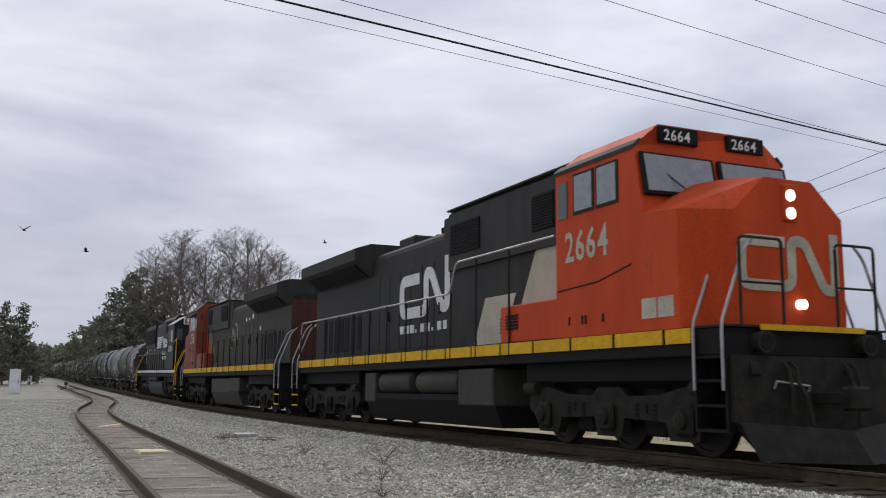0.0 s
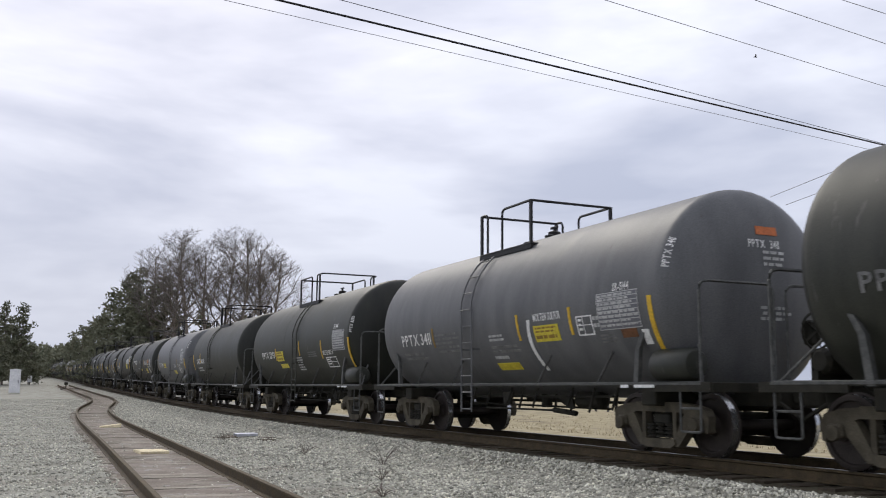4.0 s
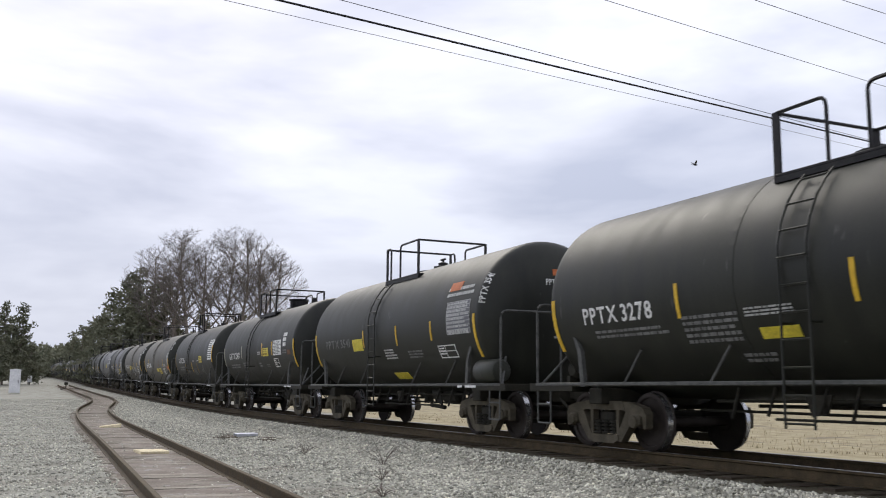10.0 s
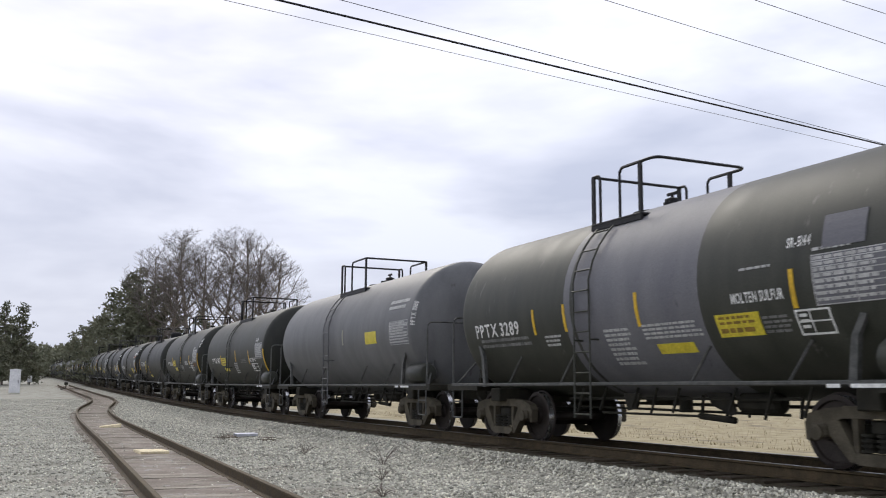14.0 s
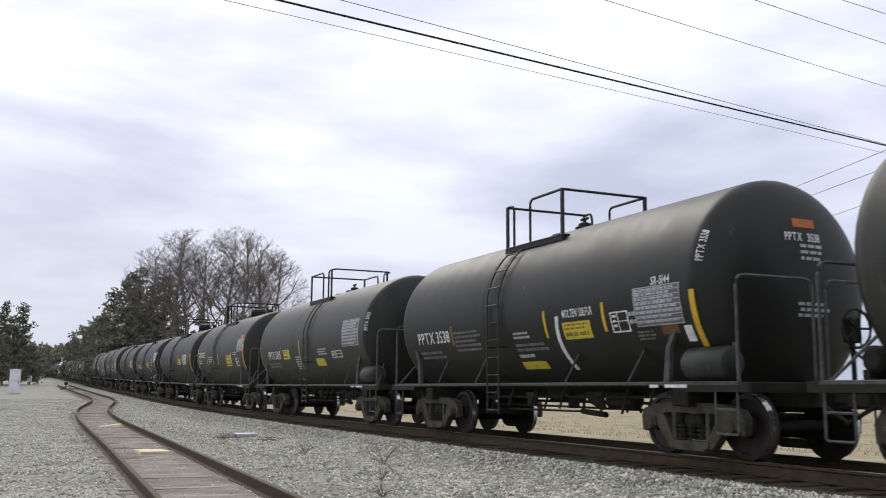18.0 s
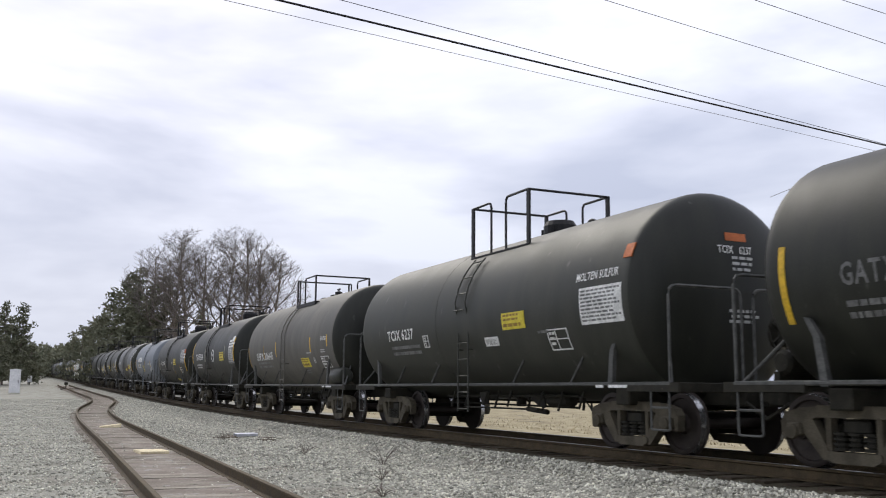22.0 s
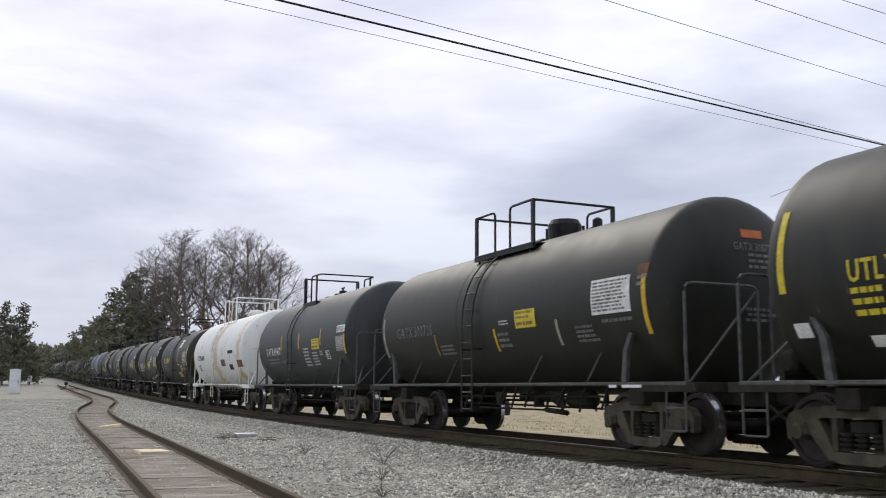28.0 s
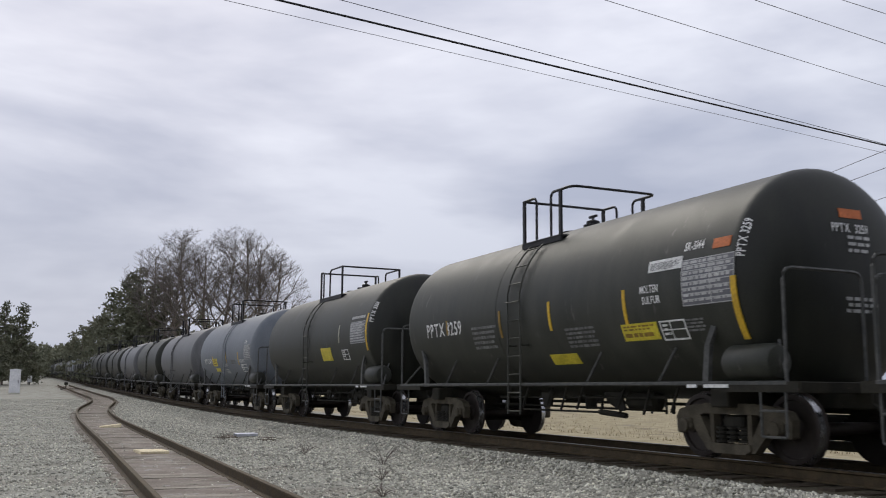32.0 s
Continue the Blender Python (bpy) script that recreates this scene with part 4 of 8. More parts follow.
        body = mark + " " + number
        a0, a1 = [math.asin(max(-1, min(1, (z - TZ) / TR))) for z in (z0, z1)]
        size = (a1 - a0) * TR / (word_width(body, 1.0) * 0.8)
        k = (a1 - a0) / (word_width(body, size) * 0.8)
        piece("shoulder_mark", "white_mark" if mark != "UTLX" else "lemon_mark", car, lambda bm: letters(bm, body, size, lambda u, w: on_shoulder(hl, hl - 0.32 - w, a0 + k * u), 0.8), None, "small number stencilled on the shoulder")
    elif kind == "ring":
        x, z, r = v
        piece("ring_mark", "white_mark", car, lambda bm: [patch(bm, [(x + q * math.cos(a), z + q * math.sin(a)) for q, a in ((r, t), (r, t + 0.33), (r * 0.76, t + 0.33), (r * 0.76, t))]) for t in [k * math.pi / 10 for k in range(20)]] + [print_rows(bm, x - r * 0.5, x + r * 0.5, z - r * 0.2, z + r * 0.25, 1, 0.006, True)], None, "white painted ring")
    elif kind == "scribble":
        x0, x1, z0, z1 = v
        r = random.Random(int(x0 * 50) + 3)
        pts = [(x0 + (x1 - x0) * k / 22 + r.uniform(-0.10, 0.10), r.uniform(z0 + 0.05, z1)) for k in range(23)]
        piece("graffiti", "grey_mark", car, lambda bm: strokes(bm, pts, 0.018), None, "pale sprayed graffiti scribble")
    else:
        x0, x1, z0, z1 = v
        name, material, label = SHEET[kind]
        sheet = piece(name, material, car, lambda bm: wrap(bm, x0, x1, z0, z1, 0.0075), None, label)
        if kind == "white" and x1 - x0 > 0.5:
            piece("panel_print", "grey_mark", sheet, lambda bm: print_rows(bm, x0 + 0.04, x1 - 0.03, z0 + 0.02, z1 - 0.04, 9, 0.009), None)["kind"] = "stuff"


def head_marks(car, hl, mark, number, ink):
    """What stands on the tank's front head: placard, mark, number and a few lines."""
    h = round(hl, 2)
    piece("head_mark", ink, car, lambda bm: head_text(bm, mark, 0.17, hl, -0.26, 3.06), (mark, h, TR), "mark stencilled on the tank head")
    piece("head_number", ink, car, lambda bm: head_text(bm, number, 0.17, hl, 0.16, 3.06), None, "number stencilled on the tank head")

    def rows(bm):
        r = random.Random(5)
        for z, y0, y1 in ((2.97, 0.0, 0.42), (2.88, 0.0, 0.40), (2.79, 0.0, 0.36), (2.14, -0.1, 0.45), (2.06, -0.06, 0.5), (1.98, -0.1, 0.36)):
            y = y0
            while y < y1:
                e = min(y1, y + r.uniform(0.06, 0.15))
                a, b = head_place(hl, y, z), head_place(hl, e, z)
                c, d = head_place(hl, e, z + 0.045), head_place(hl, y, z + 0.045)
                bm.faces.new([bm.verts.new(p) for p in (a, b, c, d)])
                y = e + 0.03
    piece("head_stencil", "grey_mark" if ink == "grey_mark" else "dull_white_mark", car, rows, ("hs", h, TR))
    if mark != "UTLX":
        def card(bm):
            f = [bm.verts.new(head_place(hl, y, z, d)) for d in (0.012, -0.02) for y, z in ((-0.08, 3.26), (0.33, 3.26), (0.33, 3.39), (-0.08, 3.39))]
            bm.faces.new(f[:4])
            for k in range(4):
                bm.faces.new((f[k], f[(k + 1) % 4], f[4 + (k + 1) % 4], f[4 + k]))
        piece("head_placard", "orange_mark", car, card, ("hp", h, TR), "small orange placard")


def cage_parts(car, pipes, z1, m, lay):
    r, a, b, f, _ = LAYOUT[lay]
    thick = 0.055 if lay == "C" else 0.04
    for s in (-1, 1):
        for x, q in ((r, a), (f, b)):
            piece("corner_post", pipes, car, lambda bm: box(bm, x - thick, x + thick, CAGE_Y[s] - 0.02, CAGE_Y[s] + 0.02, 3.66, z1 + 0.01), ("cp", s, z1, x), at=m)
            piece("return_rail", pipes, car, lambda bm: return_rail(bm, x, q, s, 3.74, z1), ("rr", s, z1, x, q), at=m)
            if lay == "L":
                e = 1 if q > x else -1
                piece("rail_loop", pipes, car, lambda bm: pipe(bm, [(q + e * 0.02 - e * 0.16 * math.sin(t), CAGE_Y[s], z1 - 0.22 + 0.17 * math.cos(t)) for t in [k * math.pi / 6 for k in range(7)]], 0.024, 5), ("lp", s, z1, x, q), at=m)
    for x, bow in ((r, 0), (f, BOW.get(lay, 0))):
        piece("cross_rail", pipes, car, lambda bm: cross_rail(bm, x, z1, bow), ("ca", z1, x, bow), at=m)


def valves(car, pipes, kind, m):
    def dome(name, x, y, prof, seg=12):
        piece(name, pipes, car, lambda bm: lathe(bm, [(a + 0.12, r) for a, r in prof], seg, "z", (x, y, 0)), (name, kind, x), at=m)
    if kind == 0:
        dome("manway", -0.25, 0, [(3.70, 0.34), (3.82, 0.34), (3.84, 0.40), (3.88, 0.40), (3.90, 0.2)], 16)
        dome("valve", 0.08, 0.1, [(3.70, 0.07), (3.98, 0.07), (4.0, 0.13), (4.07, 0.13), (4.10, 0.06)])
        piece("valve_handle", pipes, car, lambda bm: (rod(bm, (0.08, 0.1, 4.18), (0.08, 0.1, 4.30), 0.03, 6), rod(bm, (-0.04, 0.1, 4.29), (0.20, 0.1, 4.29), 0.03, 6)), "vh", at=m)
        dome("valve", 0.36, -0.15, [(3.70, 0.08), (3.86, 0.08), (3.88, 0.13), (3.94, 0.13), (3.96, 0.04)])
    else:
        dome("manway", 0.85, 0, [(3.70, 0.34), (4.12, 0.34), (4.22, 0.28), (4.25, 0.1)] if kind == 1 else [(3.70, 0.33), (4.10, 0.33), (4.12, 0.38), (4.18, 0.38), (4.20, 0.1)], 18)
        dome("valve", 1.35, 0.45, [(3.60, 0.06), (3.96, 0.06), (3.97, 0.17), (4.03, 0.17), (4.04, 0.10), (4.20, 0.10), (4.24, 0.04)])
        piece("valve_box", pipes, car, lambda bm: box(bm, 0.1, 0.45, -0.3, 0.3, 3.80, 4.02, 0.04), ("vb",), at=m)
        for a in range(4):
            piece("manway_bolt", pipes, car, lambda bm: rod(bm, (0, 0, 4.0), (0, 0, 4.2), 0.03, 5), "mb", at=m @ pose(0.85 + 0.40 * math.cos(a * 1.57 + 0.6), 0.40 * math.sin(a * 1.57 + 0.6), 0))


def brake_wheel(bm, x):
    """The hand brake's wheel with its spokes, gear case and post at the end sill."""
    ring = [(x, 0.62 + 0.27 * math.cos(t), 1.82 + 0.27 * math.sin(t)) for t in [k * math.pi / 8 for k in range(17)]]
    pipe(bm, ring, 0.022, 5)
    for k in range(5):
        t = k * 2 * math.pi / 5
        rod(bm, (x, 0.62, 1.82), (x, 0.62 + 0.26 * math.cos(t), 1.82 + 0.26 * math.sin(t)), 0.016, 4)
    box(bm, x - 0.16, x, 0.5, 0.74, 1.62, 1.98, 0.03)
    rod(bm, (x - 0.08, 0.62, 1.0), (x - 0.08, 0.62, 1.7), 0.035, 6)


def tank_car(label, paint, hl, half, mark, number, ink, fit, cage_top, detail=2, dx=0.0, ends=(), gear="frame", pipes="cage", lay="B", spec=()):
    car = thing("tank_car", label, "tank car", "tank cars of the freight train")
    h = round(hl, 2)
    sh = piece("tank_shell", paint, car, lambda bm: tank_shell(bm, hl), (h, ends, TR), smooth=True)
    me = sh.data
    if len(me.materials) == 1:
        # tan tanks have black heads; dark tanks' heads get shade and soot as colour
        me.materials.append(M["tank_black" if paint in ("tank_tan", "tank_dark") else paint])
        for k, (name, a, b) in enumerate(ends):
            me.materials.append(M[name])
        for p in me.polygons:
            if abs(p.center.x) > hl - 0.42:
                p.material_index = 1
            for k, (name, a, b) in enumerate(ends):
                if a < p.center.x < b:
                    p.material_index = 2 + k
    for e in (-1, 1):
        piece("end_sill", gear, car, lambda bm: end_gear(bm, e, hl), (h, e))
        piece("saddle", "frame", car, lambda bm: saddle(bm, e, hl), (h, e))
        piece("coupler", "frame", car, lambda bm: coupler(bm, e, half, hl), (h, e, round(half, 2)))
        if detail:
            end_irons(car, "rail_bar" if gear == "frame" else gear, e, hl, h, mark in ("GATX", "TILX"))
        truck(car, e * (hl - 1.2), not detail)
    if detail:
        piece("brake_cylinder", "frame", car, lambda bm: (lathe(bm, [(-0.85, 0.12), (-0.8, 0.17), (-0.2, 0.17), (-0.15, 0.12)], 14, "y", (-hl - 0.12, 0, 1.32)), box(bm, -hl - 0.3, -hl + 0.05, 0.0, 0.7, 1.06, 1.62, 0.03), box(bm, -hl - 0.2, -hl - 0.1, -0.9, 0.8, 1.05, 1.2)), (h,))
        piece("brake_wheel", "frame", car, lambda bm: brake_wheel(bm, hl + 0.34), (h,))
    for s in (-1, 1):
        piece("side_bar", "rail_bar" if gear == "frame" else gear, car, lambda bm: side_pipe(bm, s, hl), (h, s))
        if detail and s < 0:
            near_ladder(car, paint, LAYOUT[lay][4], pose(dx, 0, 0))
        else:
            piece("ladder", paint, car, lambda bm: ladder(bm, s, LAYOUT[lay][4]), (s, lay, TR), at=pose(dx, 0, 0))["kind"] = "stuff"
    top = pose(dx, 0, 0)
    piece("platform", pipes, car, lambda bm: platform(bm, lay), lay, at=top)
    if detail:
        cage_parts(car, pipes, cage_top, top, lay)
    else:
        piece("safety_cage", pipes, car, lambda bm: cage(bm, cage_top, lay), (cage_top, lay), at=top)["kind"] = "stuff"
    valves(car, pipes, fit, top)
    piece("underframe_gear", "frame", car, brake_gear, 0)
    if detail:
        for a, b in ((hl - 1.55, hl - 1.36), (hl - 1.2, hl - 0.72)):
            piece("sill_mark", "white_mark", car, lambda bm: box(bm, a, b, -1.508, -1.49, 0.985, 1.03), (round(a - hl, 2), h), "white reflective strip on the sill")
    if mark in ("PPTX", "SHPX", "WAGX"):
        piece("air_reservoir", gear if gear != "frame" else "tank_dark", car, lambda bm: reservoir(bm, hl), h, smooth=True)
    for x in (-hl * 0.20,):
        piece("tank_band", paint, car, lambda bm: lathe(bm, [(x - 0.04, TR - 0.02), (x - 0.04, TR + 0.004), (x + 0.04, TR + 0.004), (x + 0.04, TR - 0.02)], 48, "x", (0, 0, TZ)), (h, round(x, 2), TR))
    if detail:
        for item in spec:
            paint_mark(car, hl, mark, number, *item)
        head_marks(car, hl, mark, number, ink)
    return car


BLACK, DARK, GREY = "dull black tank car with white stencils and a railed top platform", "dusty dark grey tank car with stencils and yellow strips", "faded grey tank car with black top platform"
# place along the train, paint, mark, number, ink, fittings, label
CARS = [
    (-81.6, "tank_dark", "PPTX", "3282", "white_mark", 0, DARK), (-95.3, "tank_grey", "PPTX", "3411", "white_mark", 0, GREY), (-109.0, "tank_dark", "PPTX", "3290", "white_mark", 0, DARK),
    (-122.7, "tank_dark", "GATX", "60044", "white_mark", 0, DARK), (-135.4, "tank_grey", "PPTX", "3494", "white_mark", 0, GREY), (-149.0, "tank_black", "PPTX", "3325", "white_mark", 0, BLACK),
    (-162.8, "tank_black", "PPTX", "3388", "white_mark", 0, BLACK), (-176.85, "tank_black", "PPTX", "3682", "white_mark", 0, BLACK), (-190.7, "tank_black", "PPTX", "3426", "white_mark", 0, BLACK),
    (-204.4, "tank_black", "PPTX", "3278", "white_mark", 0, BLACK), (-218.5, "tank_black", "PPTX", "3541", "white_mark", 0, BLACK), (-232.5, "tank_black", "GATX", "21471", "white_mark", 2, BLACK),
    (-246.05, "tank_black", "GATX", "52896", "white_mark", 0, BLACK), (-259.4, "tank_tan", "SHPX", "206506", "white_mark", 0, "tan-dusted dark tank car with white stencils"), (-273.2, "tank_tan", "SHPX", "206452", "white_mark", 0, "tan-dusted dark tank car with white stencils"),
    (-287.1, "tank_dark", "PPTX", "3289", "white_mark", 0, "dark tank car with a repainted grey middle band"), (-300.9, "tank_grey", "PPTX", "3580", "white_mark", 0, GREY), (-314.3, "tank_dark", "PPTX", "3417", "white_mark", 0, DARK),
    (-327.7, "tank_dark", "PPTX", "3466", "white_mark", 0, DARK), (-341.2, "tank_black", "GATX", "21868", "white_mark", 1, BLACK), (-355.0, "tank_dark", "PPTX", "3311", "white_mark", 0, "dark tank car with a grey repainted end"),
    (-368.65, "tank_black", "PPTX", "3538", "white_mark", 0, BLACK), (-382.4, "tank_dark", "PPTX", "3505", "white_mark", 0, DARK), (-395.75, "tank_dark", "GATX", "60225", "white_mark", 1, "dusty dark tank car with bright yellow strips"),
    (-408.9, "tank_black", "GATX", "48643", "grey_mark", 1, BLACK), (-421.8, "tank_black", "PPTX", "3424", "white_mark", 0, BLACK), (-434.65, "tank_black", "GATX", "31445", "grey_mark", 1, BLACK),
    (-449.0, "tank_dark", "TCIX", "6237", "white_mark", 1, "brownish black tank car with white stencils"), (-462.6, "tank_tan", "SHPX", "206415", "white_mark", 0, "tan-dusted dark tank car with white stencils"), (-475.9, "tank_black", "TILX", "135308", "white_mark", 1, BLACK),
    (-488.55, "tank_black", "GATX", "21867", "white_mark", 1, BLACK), (-500.4, "tank_blue", "PROX", "69538", "white_mark", 0, "blue-grey tank car with a white painted name"), (-514.0, "tank_grey", "PPTX", "3357", "white_mark", 0, "two-tone grey tank car with stencils"),
    (-527.3, "tank_dark", "PPTX", "3402", "white_mark", 0, DARK), (-540.6, "tank_black", "GATX", "21850", "white_mark", 1, BLACK), (-554.0, "tank_black", "UTLX", "671985", "lemon_mark", 0, "black tank car with yellow lettering"),
    (-566.4, "tank_black", "GATX", "300726", "grey_mark", 1, BLACK), (-579.45, "tank_slate", "GATX", "69407", "white_mark", 0, "bluish dark tank car with white stencils"), (-592.4, "tank_white", "TCIX", "6084", "frame", 1, "rust-stained white tank car with dark stencils"),
    (-605.3, "tank_black", "UTLX", "673014", "lemon_mark", 0, "black tank car with yellow lettering"), (-617.0, "tank_dark", "WAGX", "3056", "white_mark", 0, "faded grey tank car with a dark end"), (-629.1, "tank_black", "GATX", "22113", "grey_mark", 2, "black tank car with graffiti near its middle"),
    (-642.7, "tank_dark", "PPTX", "3259", "white_mark", 0, DARK), (-655.8, "tank_dark", "PPTX", "3301", "white_mark", 0, DARK),
]
rnd = random.Random(21)
tail = -655.8
for i in range(30):
    tail -= rnd.choice((13.7, 13.3, 12.9, 13.7))
    CARS.append((tail, ("tank_blue", "tank_grey", "tank_dark", "tank_grey", "tank_dark", "tank_black", "tank_dark", "tank_grey", "tank_black", "tank_dark")[i % 10], "PPTX", "3%d" % rnd.randint(260, 599), "white_mark", 0, GREY if i % 3 else DARK))

TRAIN = []
def patch(bm, poly, off=0.009):
    bm.faces.new([bm.verts.new(on_tank(x, z, off)) for x, z in poly])


def star_tag(car, cx, cz):
    """A star sprayed in outline, with scribbles in and beside it."""
    r = random.Random(8)

    def star(bm):
        tips = [(cx + f * 0.46 * math.cos(k * math.pi / 5 + 0.3), cz + f * 0.40 * math.sin(k * math.pi / 5 + 0.3)) for k, f in enumerate((1.0, 0.5) * 5)]
        strokes(bm, tips + tips[:1], 0.010)
        strokes(bm, [(cx + r.uniform(-0.22, 0.22), cz + r.uniform(-0.2, 0.2)) for k in range(34)], 0.009)
        strokes(bm, [(p[0] + r.uniform(-0.05, 0.05), p[1] + r.uniform(-0.05, 0.05)) for p in tips + tips[:1]], 0.008)
        strokes(bm, [(cx + 0.52 + 0.03 * k + r.uniform(-0.05, 0.05), cz + r.uniform(0.0, 0.26)) for k in range(14)], 0.010)
    piece("star_outline", "lemon_mark", car, star, None, "yellow sprayed star with scribbles")


# where the tanks of some cars end
REAR = {3: -127.69, 5: -155.3, 6: -169.1, 7: -182.9, 8: -196.42, 9: -210.65, 10: -224.4, 11: -237.95, 12: -251.38, 13: -265.5, 14: -279.3, 15: -292.6, 19: -347.28, 20: -361.0, 21: -374.26, 22: -388.17,
        23: -400.94, 24: -414.51, 25: -427.94, 26: -440.88, 27: -455.3, 28: -468.44, 29: -480.79, 30: -494.2, 31: -506.97, 32: -520.0, 35: -558.45, 36: -571.9, 37: -584.43, 38: -597.75, 39: -609.74, 40: -622.23, 41: -634.75, 42: -648.46}
FRONT = {11: -226.1, 24: -402.65, 36: -560.12}     # where some tanks begin
# layout of the top rails, and how far their middle lies ahead of the car's
RAILS = {0: ("A", -0.26), 3: ("B", -0.4), 4: ("A", -0.05), 5: ("U", -0.07), 6: ("B", 0.6), 7: ("B", 0.13), 8: ("B", 0.0), 9: ("C", 0.2), 10: ("B", 0.0), 11: ("C", -0.3), 12: ("S", -0.7), 13: ("B", 0.0), 14: ("A", 0.03), 15: ("S", -0.63),
         16: ("B", -0.16), 19: ("C", 0.1), 20: ("B", 0.11), 21: ("B", -0.08), 22: ("A", -0.13), 23: ("B", -0.2), 24: ("C", -0.27), 25: ("T", 0.15), 26: ("B", 0.8), 27: ("C", 0.4), 28: ("B", 0.47), 29: ("B", -0.19), 30: ("B", -0.16),
         31: ("L", 1.2), 32: ("B", 0.31), 36: ("C", -0.14), 37: ("S", -0.46), 38: ("C", -0.2), 39: ("D", 0.0), 40: ("T", -0.17), 41: ("B", 0.31), 42: ("T", -0.38), 43: ("B", 0.13)}
# repainted stretches of the tanks
BANDS = {15: (("tank_patch", -1.5, 1.95),), 20: (("tank_patch", -4.95, -3.95),), 32: (("tank_dark", -2.35, 1.9), ("tank_dark", 5.0, 6.0))}
# marks of each tank's side: kind, then places along the car and heights
SPEC = {}
SPEC[0] = [("number", -4.54, 2.03, 2.06, 0.19, "g"), ("plate", -1.7, -0.9, 1.97, 2.24), ("tick", -0.8, 2.03, 2.35), ("yellow", -1.89, -1.15, 1.29, 1.39), ("dim_tick", 1.36, 2.06, 2.47), ("lines", 0.63, 1.67, 1.63, 1.91, 4, "g"), ("pale_tick", 2.82, 2.0, 2.21), ("tick", 3.12, 2.04, 2.41), ("curved", 3.57, 1.99, 3.18), ("data", 3.82, 4.91, 2.13, 2.77), ("lines", 3.72, 4.59, 3.01, 3.17, 2, "g"), ("orange", 4.53, 4.93, 2.98, 3.16), ("tick", 5.05, 1.55, 2.47), ("lines", 1.9, 2.73, 1.63, 1.86, 4, "g"), ("box", 2.8, 3.67, 1.57, 1.89), ("shoulder", 5.49, 2.68, 5.5, 3.29)]
SPEC[3] = [("number", -4.08, 2.02, 1.9, 0.22, "w"), ("tick", -3.21, 2.03, 2.5), ("tick", -5.03, 1.75, 2.47), ("lines", -4.02, -2.83, 1.62, 1.85, 2, "w")]
SPEC[4] = [("number", -4.26, 1.98, 1.6, 0.15, "w"), ("plate", -2.44, -1.66, 1.93, 2.17), ("data", 3.85, 4.89, 2.11, 2.71), ("test", 3.85, 2.78, 0.4), ("lines", 1.43, 2.1, 1.89, 2.09, 4, "w"), ("yellow", 1.12, 1.9, 1.57, 1.75), ("dim_tick", 2.68, 1.92, 2.35), ("words", 2.91, 1.97, 0.89), ("box", 3.13, 3.92, 1.64, 1.89), ("shoulder", 5.4, 2.94, 5.4, 3.31), ("tick", 5.23, 1.85, 2.37), ("dim_tick", -4.94, 1.79, 2.79)]
SPEC[5] = [("number", -4.7, 2.24, 1.85, 0.27, "w"), ("dim_tick", -3.72, 2.03, 2.49), ("pale_tick", -1.17, 2.0, 2.49), ("lines", -4.61, -2.96, 1.66, 1.9, 2, "g"), ("lines", -2.4, -1.25, 1.87, 1.93, 1, "w"), ("yellow", -0.76, 0.02, 1.75, 1.91), ("tick", 1.29, 2.04, 2.5), ("lines", 1.36, 3.16, 2.13, 2.45, 4, "w"), ("tick", 3.26, 2.04, 2.52), ("orange", 3.51, 3.88, 2.29, 2.51), ("stack", 3.43, 4.04, 1.98, 2.25), ("plate", 2.2, 2.96, 1.64, 1.93), ("lines", 0.89, 1.89, 1.52, 1.92, 4, "g"), ("box", 3.93, 4.45, 1.63, 1.94), ("data", 4.27, 4.91, 2.01, 2.54), ("lines", 3.02, 3.74, 1.81, 1.89, 2, "g"), ("pale_tick", -5.76, 1.54, 3.02)]
SPEC[6] = [("number", -4.4, 1.96, 1.65, 0.27, "w"), ("tick", -2.61, 2.08, 2.58), ("tick", -5.39, 1.86, 2.83), ("lines", -4.31, -2.17, 1.72, 1.88, 2, "g"), ("lines", -1.89, -1.03, 1.57, 1.97, 4, "g"), ("pale_tick", -0.09, 2.02, 2.44), ("yellow", 3.0, 3.92, 1.96, 2.29), ("white", 3.28, 4.24, 2.35, 2.69), ("data", 4.47, 5.65, 2.31, 2.9), ("tick", 2.95, 1.99, 2.48), ("tick", 5.55, 1.85, 2.78), ("shoulder", 5.6, 2.5, 5.6, 2.96)]
SPEC[7] = [("number", -4.14, 1.97, 1.74, 0.18, "w"), ("tick", -2.28, 1.88, 2.29), ("plate", -2.17, -1.36, 1.85, 2.18), ("yellow", -1.94, -1.08, 1.62, 1.76), ("tick", 0.62, 1.97, 2.43), ("lines", 0.16, 0.82, 1.49, 1.93, 6, "w"), ("lines", 1.53, 2.47, 1.88, 2.06, 3, "g"), ("tick", 2.94, 1.83, 2.36), ("words", 3.08, 1.93, 0.96), ("box", 3.24, 4.17, 1.57, 1.86), ("data", 4.06, 5.12, 2.03, 2.59), ("test", 4.14, 2.65, 0.4), ("tick", 5.55, 1.55, 2.35), ("shoulder", 5.6, 2.49, 5.6, 2.95)]
